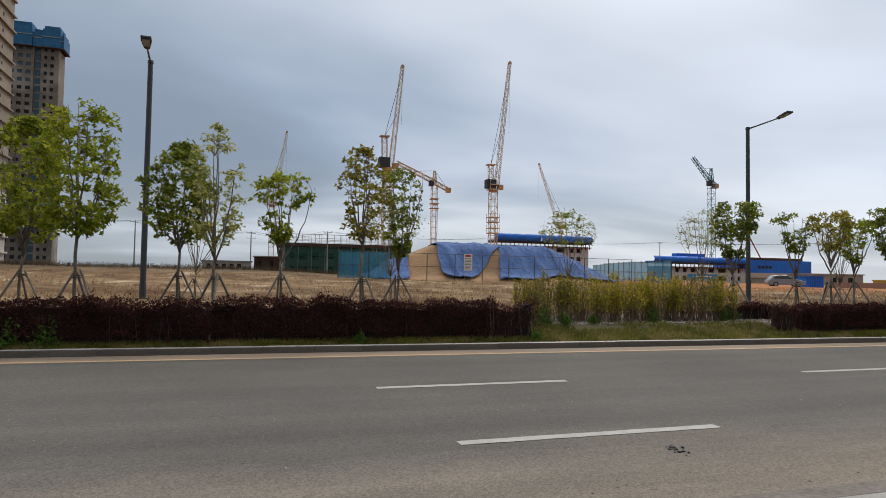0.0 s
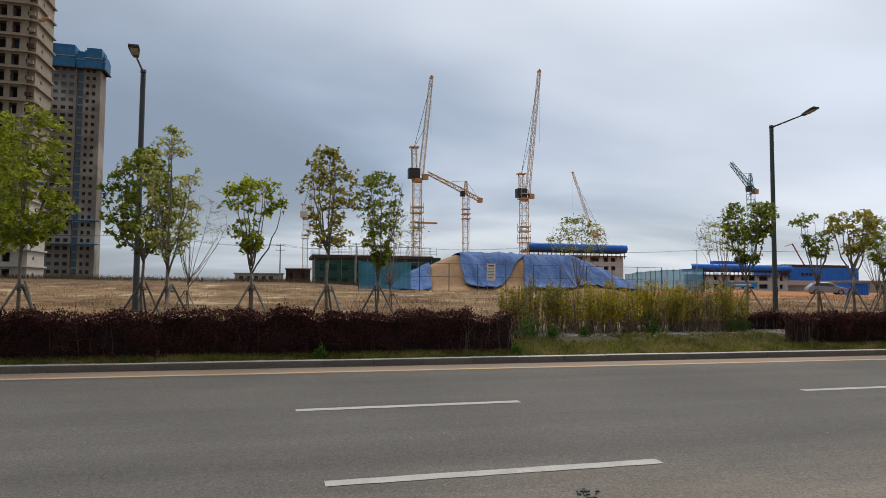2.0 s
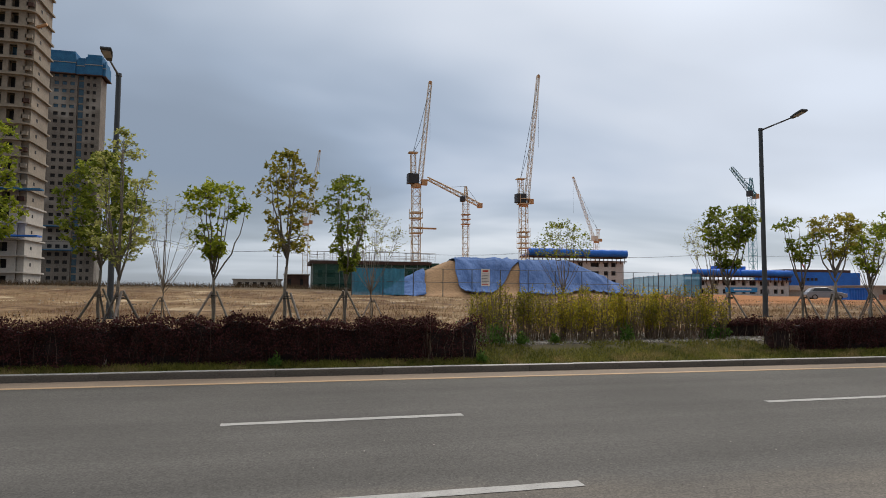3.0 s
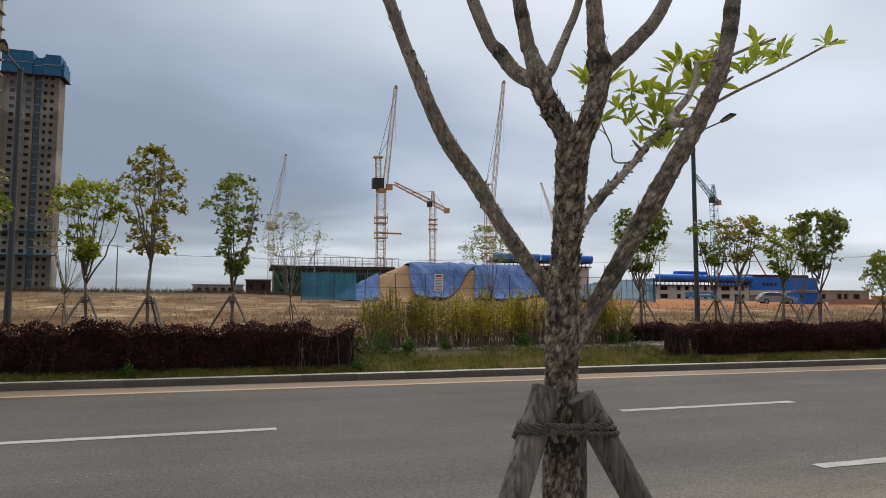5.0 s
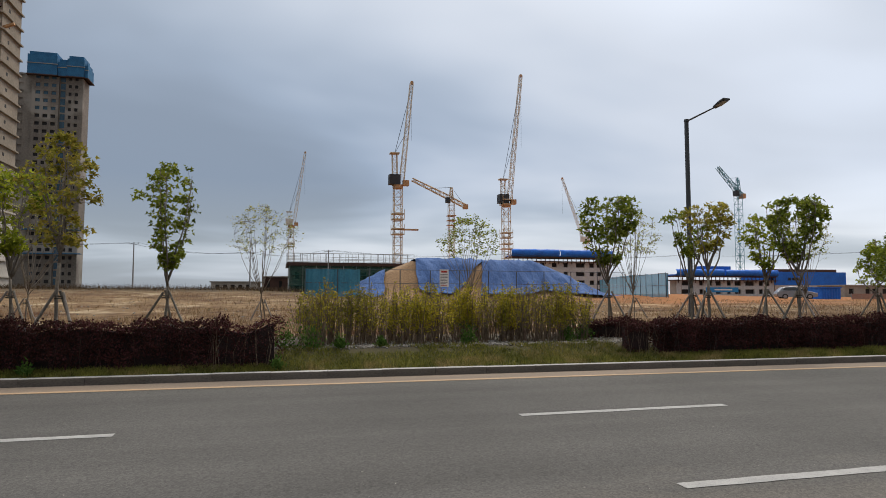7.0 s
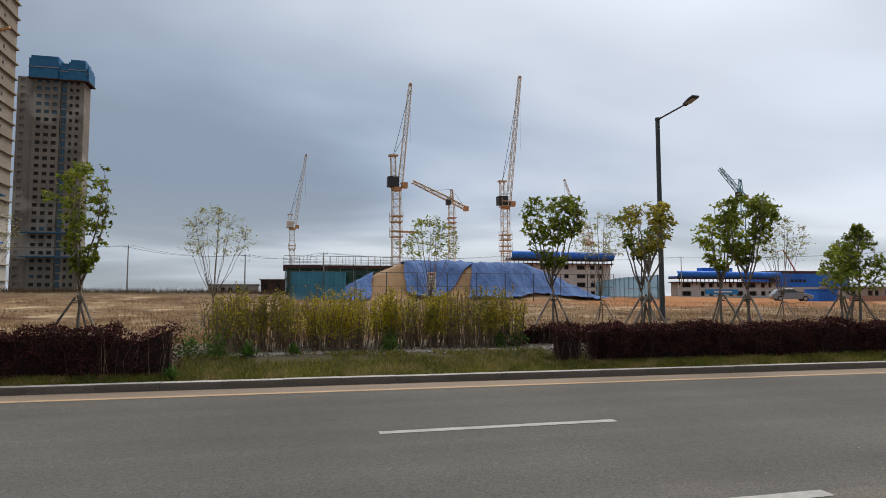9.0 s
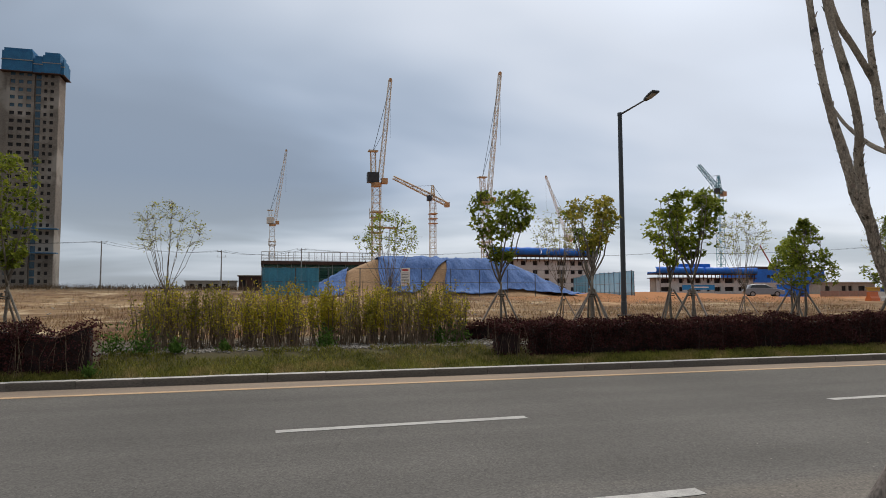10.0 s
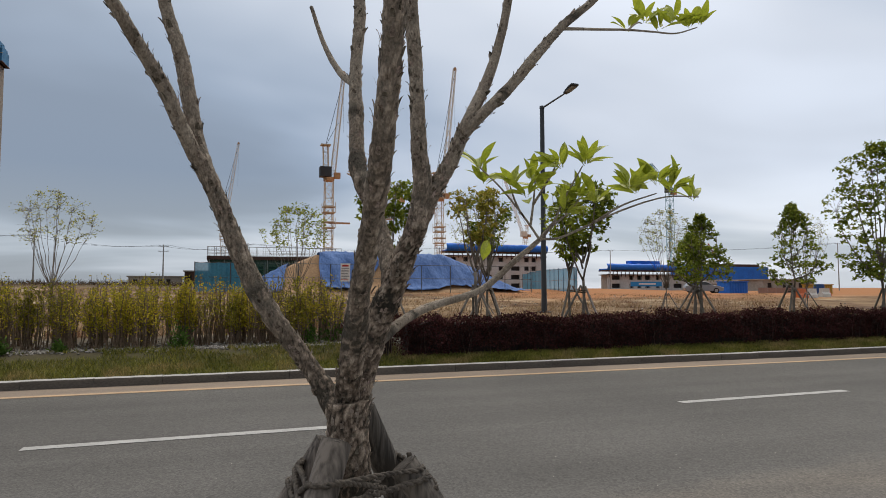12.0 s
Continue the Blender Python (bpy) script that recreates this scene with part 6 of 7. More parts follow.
def stake_frame(x, y, base, feet, heads, label, wrap_z, rise, seed):
    rng = random.Random(seed)
    t = thing("tree_stakes", pose(x, y, base), label, "tree stake", "stakes of the footway trees")
    rs, axes = 0.033, []
    for (fx, fy), (hx, hy, hz) in zip(feet, heads):
        f, h = Vector((fx - x, fy - y, -0.05)), Vector((hx - x, hy - y, hz - base - 0.015))
        axes.append((f, h))
        n = 12
        pts = [f.lerp(h, i / n) for i in range(n + 1)]
        part("stake", Geo().tube(pts, [rs * (1 - 0.05 * i / n) * (1 + rng.uniform(-0.025, 0.025)) for i in range(n + 1)], 20, cap=False, wobble=0.022, rng=rng), STAKE_NEAR, t, smooth=True)
        d = (h - f).normalized()
        part("sawn_end", Geo().tube([h - d * 0.004, h + d * 0.001, h + d * 0.003], [rs * 0.93, rs * 0.90, rs * 0.80], 20), STAKE_END, t)

    def outline(z):
        """The hull round the stakes at height z, as a loop of points."""
        pts = []
        for f, h in axes:
            c = f.lerp(h, min(1.0, (z - f.z) / (h.z - f.z)))
            pts += [(c.x + (rs + 0.005) * math.cos(b), c.y + (rs + 0.005) * math.sin(b)) for b in [math.pi * i / 9 for i in range(18)]]
        pts.sort()

        def chain(seq):
            out = []
            for p in seq:
                while len(out) > 1 and (out[-1][0] - out[-2][0]) * (p[1] - out[-2][1]) - (out[-1][1] - out[-2][1]) * (p[0] - out[-2][0]) <= 0:
                    out.pop()
                out.append(p)
            return out[:-1]

        return chain(pts) + chain(pts[::-1])

    def outside(a, z):
        """Point of the bundle's outline in direction a from the trunk at height z."""
        hull = outline(z)
        c = (sum(p[0] for p in hull) / len(hull), sum(p[1] for p in hull) / len(hull))
        dx, dy, best = math.cos(a), math.sin(a), 9.0
        for p, q in zip(hull, hull[1:] + hull[:1]):
            nx, ny = q[1] - p[1], p[0] - q[0]
            k = nx * dx + ny * dy
            if k > 1e-9:
                best = min(best, (nx * (p[0] - c[0]) + ny * (p[1] - c[1])) / k)
        return Vector((c[0] + dx * best, c[1] + dy * best, z))

    def rope(name, pts, r):
        """Two yarns laid round each other along the points."""
        path = smooth_path(pts, 5)
        g = Geo()
        for side in (0.0, math.pi):
            yarn = []
            for i, p in enumerate(path):
                d = (path[min(i + 1, len(path) - 1)] - path[max(i - 1, 0)]).normalized()
                u = d.cross(Vector((0.2, 0.1, 1))).normalized()
                b = i * 0.9 + side
                yarn.append(p + (u * math.cos(b) + d.cross(u) * math.sin(b)) * r * 0.75)
            g.tube(yarn, r, 6, wobble=0.10, rng=rng)
        part(name, g, ROPE, t, smooth=True)

    zc = wrap_z - base
    for k in range(3):   # turns of rope round the stakes
        ph, dz = rng.uniform(0, 6), (k - 1) * 0.013
        rope("rope_turn", [outside(a, zc + dz + 0.010 * math.sin(a + ph)) for a in [2 * math.pi * i / 32 for i in range(33)]], 0.0037)
    for k in range(9):   # strands crossing from turn to turn and over the heads
        a0, span = 2 * math.pi * k / 9 + rng.uniform(-0.3, 0.3), rng.uniform(0.25, 0.9) * rng.choice((-1, 1))
        z0, z1 = zc - rng.uniform(0.0, 0.03), zc + rise * rng.uniform(0.5, 1.0)
        rope("rope_strand", [outside(a0 + span * i / 8, z0 + (z1 - z0) * i / 8) for i in range(9)], 0.0038)
    return t


def first_tree():
    rng = random.Random(31)
    X, Y, Z = 3.735, 2.165, 0.145
    t = thing("footway_tree", pose(X, Y, Z), "young tree with flaking grey-brown bark and sparse fresh leaves", "tree", "trees beside the footway")

    def P(x, z, y=Y):
        return (x - X, y - Y, z - Z)

    T = [P(3.735, 0.100, 2.165), P(3.733, 0.700, 2.170), P(3.738, 1.200, 2.180), P(3.743, 1.450, 2.180), P(3.745, 1.600, 2.172), P(3.737, 1.720, 2.136), P(3.727, 1.820, 2.099), P(3.720, 1.925, 2.069)]
    R = [0.054, 0.045, 0.040, 0.038, 0.036, 0.034, 0.0335, 0.037]
    limb(t, T, R, rng, "trunk", 44)
    flakes(t, T, R, rng, 420)
    A = [P(3.748, 1.560, 2.190), P(3.726, 1.615, 2.238), P(3.684, 1.675, 2.261), P(3.626, 1.765, 2.280), P(3.554, 1.872, 2.277), P(3.493, 1.938, 2.259), P(3.449, 2.016, 2.258), P(3.411, 2.103, 2.259), P(3.370, 2.190, 2.249), P(3.289, 2.420, 2.244), P(3.199, 2.850, 2.244), P(3.099, 3.500, 2.244)]
    RA = [0.024, 0.022, 0.021, 0.021, 0.0215, 0.0195, 0.0185, 0.018, 0.0165, 0.014, 0.011, 0.006]
    B = [P(3.752, 1.44, 2.18), P(3.79, 1.50, 2.175), P(3.834, 1.575, 2.16), P(3.869, 1.651, 2.135), P(3.905, 1.732, 2.115), P(3.933, 1.794, 2.09), P(3.971, 1.87, 2.075), P(4.013, 1.95, 2.055), P(4.046, 2.028, 2.03), P(4.068, 2.10, 2.01),
         P(4.09, 2.20, 2.0), P(4.13, 2.45, 2.0), P(4.22, 2.9, 2.0), P(4.30, 3.5, 2.0)]
    RB = [0.024, 0.0235, 0.023, 0.0235, 0.0255, 0.027, 0.024, 0.023, 0.0215, 0.0205, 0.019, 0.017, 0.012, 0.007]
    C = [P(3.725, 1.880, 2.076), P(3.712, 1.955, 2.094), P(3.687, 1.995, 2.099), P(3.662, 2.035, 2.094), P(3.647, 2.078, 2.089)]
    RC = [0.032, 0.029, 0.027, 0.026, 0.025]
    D = [P(3.722, 1.890, 2.065), P(3.734, 1.945, 2.039), P(3.756, 1.998, 2.039), P(3.773, 2.059, 2.043), P(3.773, 2.100, 2.043), P(3.763, 2.160, 2.039), P(3.752, 2.400, 2.034), P(3.737, 2.850, 2.034), P(3.727, 3.500, 2.034)]
    RD = [0.032, 0.028, 0.026, 0.025, 0.027, 0.021, 0.018, 0.014, 0.008]
    M = [P(3.755, 1.69, 2.17), P(3.80, 1.728, 2.21), P(3.858, 1.785, 2.262), P(3.923, 1.845, 2.294), P(3.99, 1.895, 2.33), P(4.10, 1.975, 2.40), P(4.19, 2.06, 2.43), P(4.285, 2.11, 2.44)]
    RM = [0.0145, 0.014, 0.0135, 0.013, 0.0125, 0.012, 0.0105, 0.009]
    M3 = [P(4.03, 1.99, 2.05), P(4.075, 2.02, 2.17), P(4.132, 2.069, 2.28), P(4.203, 2.138, 2.30), P(4.257, 2.215, 2.33), P(4.28, 2.27, 2.36)]
    limb(t, M3, [0.012, 0.0115, 0.011, 0.0105, 0.009, 0.006], rng, sides=14)
    for pts, rr in ((A, RA), (B, RB), (C, RC), (D, RD), (M, RM)):
        rr = [0.92 * r for r in rr]
        limb(t, pts, rr, rng)
        flakes(t, pts, rr, rng, 90)
        spurs(t, pts, rng, 2)
    limb(t, [P(3.655, 2.055, 2.094), P(3.620, 2.098, 2.154), P(3.586, 2.155, 2.179), P(3.565, 2.200, 2.199), P(3.507, 2.360, 2.204), P(3.427, 2.750, 2.204), P(3.347, 3.400, 2.204)], [0.020, 0.0185, 0.0165, 0.0155, 0.014, 0.011, 0.006], rng)
    limb(t, [P(3.648, 2.070, 2.089), P(3.637, 2.130, 2.109), P(3.625, 2.170, 2.109), P(3.587, 2.400, 2.114), P(3.557, 2.800, 2.114), P(3.547, 3.400, 2.114)], [0.020, 0.018, 0.017, 0.014, 0.011, 0.006], rng)
    limb(t, [P(3.655, 2.065, 2.079), P(3.668, 2.084, 2.064), P(3.692, 2.135, 2.070), P(3.711, 2.171, 2.078), P(3.757, 2.300, 2.084), P(3.817, 2.700, 2.084), P(3.867, 3.200, 2.084)], [0.013, 0.0115, 0.010, 0.010, 0.009, 0.007, 0.004], rng)
    limb(t, [P(3.79, 2.08, 2.075), P(3.81, 2.10, 2.062), P(3.833, 2.125, 2.045), P(3.86, 2.153, 2.036), P(3.93, 2.24, 2.03), P(4.02, 2.45, 2.03), P(4.10, 2.8, 2.03), P(4.15, 3.4, 2.03)], [0.018, 0.0165, 0.0155, 0.015, 0.014, 0.012, 0.009, 0.005], rng)
    yl = 2.45
    twig(t, [P(4.257, 2.095, 2.394), P(4.297, 2.118, 2.394), P(4.370, 2.158, yl), P(4.500, 2.230, yl), P(4.670, 2.315, yl), P(4.920, 2.450, yl)], 0.0065, 0.004)
    twig(t, [P(4.275, 2.265, 2.36), P(4.342, 2.29, 2.4), P(4.453, 2.33, 2.43), P(4.56, 2.38, 2.45), P(4.66, 2.42, 2.45)], 0.006, 0.004)
    twig(t, [P(4.087, 1.960, 2.354), P(4.060, 1.975, yl), P(4.048, 2.025, yl)], 0.003, 0.002)
    twig(t, [P(4.048, 2.025, yl), P(4.020, 2.080, yl), P(4.000, 2.140, yl), P(3.990, 2.215, yl)], 0.0025, 0.0015)
    twig(t, [P(4.048, 2.025, yl), P(4.030, 2.055, yl), P(3.990, 2.080, yl)], 0.002, 0.0014)
    twig(t, [P(4.177, 2.060, 2.394), P(4.212, 2.055, 2.404), P(4.230, 2.030, yl)], 0.0024, 0.0012)
    twig(t, [P(4.187, 2.060, 2.384), P(4.160, 2.090, yl), P(4.120, 2.150, yl), P(4.120, 2.195, yl)], 0.0028, 0.0016)
    twig(t, [P(4.257, 2.095, 2.394), P(4.260, 2.110, yl), P(4.280, 2.145, yl)], 0.0028, 0.0016)
    twig(t, [P(4.187, 2.130, 2.264), P(4.207, 2.170, 2.364), P(4.210, 2.190, yl)], 0.0028, 0.0016)
    tips = [(4.0, 2.225, 8), (4.03, 2.245, 7), (4.056, 2.225, 5), (4.035, 2.145, 6), (4.05, 2.165, 4), (4.02, 2.10, 4), (4.15, 2.215, 7), (4.135, 2.175, 5), (4.24, 2.21, 8), (4.195, 2.22, 5), (4.26, 2.19, 5), (4.215, 2.14, 4),
            (4.23, 2.11, 4), (4.30, 2.175, 7), (4.275, 2.115, 7), (4.29, 2.09, 7), (4.317, 2.15, 5), (4.227, 2.04, 4), (4.26, 2.05, 4), (4.403, 2.27, 8), (4.385, 2.24, 6), (4.45, 2.265, 6),
            (4.43, 2.2, 3), (4.33, 2.23, 6), (4.137, 2.12, 3), (4.20, 2.075, 4), (4.52, 2.30, 6), (4.41, 2.33, 9), (4.47, 2.36, 8), (4.57, 2.34, 8), (4.38, 2.30, 7), (4.35, 2.34, 7), (4.66, 2.37, 7), (4.30, 2.30, 6), (4.75, 2.40, 6), (4.85, 2.42, 4), (4.62, 2.42, 7), (4.53, 2.41, 7)]
    for i, (x, z, n) in enumerate(tips):
        whorl(t, P(x - 0.03, z - 0.02, yl + 0.05 * math.sin(i * 2.1)), (math.sin(i * 1.3) * 0.5, math.cos(i * 2.2) * 0.4, 1.0), n + 3, 0.068, 700 + i)
    stake_frame(X, Y, Z, ((3.13, 1.93), (4.40, 1.88), (4.02, 2.66)), ((3.672, 2.115, 1.39), (3.742, 2.09, 1.372), (3.795, 2.22, 1.345)),
                "thick weathered round stakes roped to a footway tree", 1.295, 0.065, 61)


def second_tree():
    rng = random.Random(32)
    X, Y, Z = 10.13, 2.99, 0.145
    t = thing("footway_tree", pose(10.122, 2.951, 0.184) @ Matrix.Scale(0.972, 4), "young multi-stemmed tree with rough bark and sparse fresh leaves", "tree", "trees beside the footway")

    def P(x, z, y=Y):
        return (x - X, y - Y, z - Z)

    T = [P(10.14, 0.10), P(10.135, 0.6), P(10.126, 1.05, 2.975), P(10.118, 1.17, 2.972), P(10.115, 1.30, 2.98)]
    RT = [0.052, 0.046, 0.042, 0.043, 0.045]
    limb(t, T, RT, rng, "trunk", 44)
    A = [P(10.115, 1.24, 2.99), P(10.075, 1.322, 3.04), P(10.02, 1.405, 3.065), P(9.963, 1.482, 3.056), P(9.915, 1.568, 3.056), P(9.867, 1.682, 3.056), P(9.832, 1.765, 3.046), P(9.795, 1.83, 3.03), P(9.765, 1.892, 3.01), P(9.744, 1.942, 3.0),
         P(9.714, 1.988, 2.975), P(9.67, 2.055, 2.93), P(9.60, 2.17, 2.89), P(9.50, 2.42, 2.87), P(9.40, 2.9, 2.86), P(9.32, 3.5, 2.86)]
    RA = [0.030, 0.027, 0.0255, 0.025, 0.024, 0.0235, 0.023, 0.019, 0.0175, 0.017, 0.016, 0.0155, 0.0145, 0.0125, 0.010, 0.006]
    A2 = [P(9.835, 1.76, 3.05), P(9.803, 1.86, 3.07), P(9.786, 1.945, 3.075), P(9.766, 2.045, 3.085), P(9.732, 2.155, 3.088), P(9.69, 2.35, 3.09), P(9.63, 2.8, 3.09), P(9.58, 3.4, 3.09)]
    C = [P(10.118, 1.22, 3.0), P(10.114, 1.31, 2.98), P(10.113, 1.38, 2.94), P(10.114, 1.445, 2.905), P(10.111, 1.536, 2.834), P(10.113, 1.66, 2.745), P(10.112, 1.75, 2.68), P(10.113, 1.84, 2.64), P(10.115, 1.925, 2.615), P(10.114, 2.0, 2.59),
         P(10.112, 2.2, 2.54), P(10.102, 2.5, 2.48), P(10.092, 2.9, 2.44), P(10.072, 3.5, 2.42)]
    RC = [0.036, 0.033, 0.029, 0.027, 0.0255, 0.0245, 0.024, 0.0235, 0.0235, 0.0235, 0.024, 0.021, 0.017, 0.010]
    C2 = [P(10.13, 1.24, 3.0), P(10.155, 1.345, 3.03), P(10.187, 1.455, 3.025), P(10.227, 1.558, 3.006), P(10.265, 1.67, 2.981), P(10.30, 1.75, 2.98), P(10.352, 1.826, 3.0), P(10.392, 1.915, 3.005)]
    RC2 = [0.038, 0.036, 0.035, 0.033, 0.030, 0.024, 0.020, 0.019]
    a = [P(10.265, 1.67, 2.975), P(10.278, 1.77, 2.969), P(10.27, 1.846, 2.969), P(10.265, 1.96, 2.969), P(10.262, 2.08, 2.981), P(10.256, 2.185, 2.988), P(10.25, 2.5, 2.99), P(10.26, 2.9, 2.98), P(10.28, 3.5, 2.97)]
    c = [P(10.385, 1.90, 3.0), P(10.405, 1.945, 3.0), P(10.464, 2.042, 3.045), P(10.505, 2.14, 3.068), P(10.539, 2.26, 3.082), P(10.58, 2.5, 3.09), P(10.64, 2.9, 3.09), P(10.68, 3.4, 3.09)]
    d = [P(10.385, 1.895, 3.0), P(10.425, 1.942, 2.988), P(10.511, 2.027, 3.0), P(10.581, 2.115, 2.99), P(10.663, 2.203, 3.006), P(10.773, 2.298, 3.04), P(10.92, 2.46, 3.06), P(11.12, 2.8, 3.06), P(11.28, 3.4, 3.06)]
    M = [P(10.215, 1.53, 3.0), P(10.22, 1.60, 3.05), P(10.21, 1.69, 3.10), P(10.172, 1.80, 3.13), P(10.172, 1.88, 3.18), P(10.177, 1.965, 3.215), P(10.181, 2.108, 3.252), P(10.20, 2.24, 3.30), P(10.203, 2.33, 3.312), P(10.19, 2.5, 3.32), P(10.17, 2.9, 3.33), P(10.15, 3.4, 3.33)]
    RM = [0.025, 0.024, 0.0235, 0.0225, 0.022, 0.021, 0.020, 0.0185, 0.018, 0.016, 0.012, 0.007]
    for pts, rr, nf in ((A, RA, 170), (A2, [0.021, 0.020, 0.0195, 0.018, 0.017, 0.015, 0.011, 0.006], 70), (C, RC, 330), (C2, RC2, 330), (a, [0.025, 0.0235, 0.022, 0.0205, 0.0195, 0.0185, 0.016, 0.012, 0.007], 120),
                        (c, [0.018, 0.017, 0.0155, 0.0145, 0.0135, 0.012, 0.009, 0.005], 60), (d, [0.017, 0.0165, 0.0155, 0.0145, 0.013, 0.012, 0.010, 0.007, 0.004], 60), (M, RM, 110)):
        rr = [0.83 * r for r in rr]
        limb(t, pts, rr, rng)
        flakes(t, pts, rr, rng, nf)
        spurs(t, pts, rng, 2, 0.012)
    flakes(t, T, RT, rng, 300)
    limb(t, [P(10.178, 2.07, 3.245), P(10.15, 2.12, 3.31), P(10.12, 2.22, 3.39), P(10.09, 2.351, 3.45)], [0.010, 0.0085, 0.007, 0.005], rng, sides=14)
    limb(t, [P(10.20, 2.36, 3.31), P(10.09, 2.49, 3.30), P(9.97, 2.62, 3.28), P(9.90, 2.9, 3.27), P(9.86, 3.3, 3.27)], [0.014, 0.012, 0.011, 0.008, 0.005], rng, sides=14)
    low = [P(10.17, 1.40, 3.02), P(10.238, 1.45, 3.06), P(10.353, 1.49, 3.18), P(10.53, 1.535, 3.25), P(10.65, 1.622, 3.27), P(10.722, 1.679, 3.27), P(10.768, 1.729, 3.27)]
    limb(t, low, [0.013, 0.0125, 0.011, 0.009, 0.0078, 0.0065, 0.005], rng, sides=14)
    yt = 3.26
    for pts in ([(10.72, 1.675), (10.669, 1.742), (10.6, 1.819), (10.532, 1.878)], [(10.72, 1.68), (10.794, 1.689), (10.986, 1.77), (11.15, 1.82), (11.278, 1.826)],
                [(10.9, 1.735), (11.0, 1.79), (11.12, 1.83)], [(10.76, 1.72), (10.80, 1.80), (10.862, 1.90)], [(10.76, 1.72), (10.80, 1.75), (10.85, 1.80)], [(10.69, 1.72), (10.70, 1.79), (10.706, 1.85)],
                [(10.66, 1.75), (10.64, 1.79), (10.626, 1.83)], [(10.70, 1.78), (10.74, 1.84), (10.77, 1.89)]):
        twig(t, [P(x, z, yt) for x, z in pts], 0.0042, 0.002)
    twig(t, [P(10.645, 2.185, 3.0), P(10.73, 2.215, 3.05), P(10.82, 2.245, 3.1), P(10.95, 2.28, 3.15), P(11.09, 2.315, 3.21), P(11.20, 2.34, 3.25), P(11.29, 2.375, 3.26)], 0.0045, 0.002)
    twig(t, [P(10.95, 2.28, 3.15), P(11.02, 2.33, 3.2), P(11.08, 2.36, 3.26)], 0.003, 0.0018)
    twig(t, [P(10.50, 2.24, 2.93), P(10.56, 2.33, 2.95), P(10.60, 2.40, 2.97)], 0.003, 0.002)
    tips = [(10.532, 1.878, 6), (10.57, 1.85, 4), (10.626, 1.836, 4), (10.66, 1.80, 4), (10.706, 1.86, 5), (10.74, 1.83, 4), (10.77, 1.893, 5), (10.862, 1.91, 11), (10.83, 1.80, 7), (10.852, 1.815, 7), (10.88, 1.795, 6),
            (11.02, 1.85, 8), (11.07, 1.845, 6), (11.12, 1.87, 9), (11.16, 1.86, 8), (11.19, 1.85, 5), (11.278, 1.83, 3), (10.79, 1.76, 4)]
    for i, (x, z, n) in enumerate(tips):
        whorl(t, P(x, z, yt + 0.04 * math.sin(i * 1.7)), (math.sin(i * 1.9) * 0.45, math.cos(i * 1.1) * 0.4, 1.0), n + 3, 0.082, 800 + i)
    for i, (x, z, n) in enumerate(((11.02, 2.335, 4), (11.088, 2.366, 7), (11.14, 2.35, 5), (11.194, 2.381, 7), (11.25, 2.375, 5), (11.293, 2.394, 8))):
        whorl(t, P(x, z, 3.25), (0.3 * math.sin(i), -0.2, 1.0), n, 0.085, 840 + i)
    for i, (x, z, y, n) in enumerate(((10.60, 2.42, 2.97, 8), (10.56, 2.36, 2.95, 5), (10.75, 2.45, 3.0, 7), (10.64, 2.50, 3.0, 7), (10.93, 2.54, 3.0, 8))):
        whorl(t, P(x, z, y), (0.3 * math.sin(i), -0.2, 1.0), n, 0.085, 870 + i)
    whorl(t, P(10.564, 1.66, yt), (0.1, 0, -1), 2, 0.08, 850)
    frame_2 = stake_frame(X, Y, Z, ((9.64, 2.42), (10.98, 2.72), (9.42, 3.22), (10.70, 3.28)), ((10.078, 2.90, 1.25), (10.225, 2.935, 1.185), (10.085, 3.035, 1.22), (10.16, 3.045, 1.285)),
                "thick weathered round stakes roped to a multi-stemmed tree", 1.15, 0.03, 62)
    frame_2.matrix_world = pose(10.122, 2.951, 0.184) @ Matrix.Scale(0.972, 4)


first_tree()
second_tree()


# ---- plot behind the field: car, boxes, barriers ----
CAR_PAINT = mat("silver_grey_car_paint", (0.30, 0.31, 0.33), (0.26, 0.27, 0.29), rough=0.28, metal=0.6, bump=0)
CAR_GLASS = mat("dark_car_glass", (0.03, 0.035, 0.04), rough=0.1, bump=0, spec=0.7)
TYRE = mat("black_rubber", (0.025, 0.025, 0.026), bump=0.1)
ALLOY = mat("alloy_rim", (0.42, 0.42, 0.43), metal=0.8, rough=0.35, bump=0)
LIGHT_LENS = mat("headlight_lens", (0.62, 0.63, 0.64), rough=0.15, bump=0)
PLASTIC_ORANGE = mat("orange_plastic", (0.62, 0.15, 0.04), bump=0.1, rough=0.5)
PLASTIC_WHITE = mat("white_plastic", (0.66, 0.64, 0.60), bump=0.1, rough=0.5)
PLASTIC_BLUE = mat("blue_plastic", (0.02, 0.08, 0.26), bump=0.1, rough=0.5)
YELLOW_PAINT = mat("yellow_painted_steel", (0.52, 0.33, 0.05), bump=0.1, rough=0.5)
PINK_MESH = mat("faded_pink_barrier_mesh", (0.36, 0.22, 0.18), (0.27, 0.17, 0.13), scale=2, fine=12, bump=0.2)


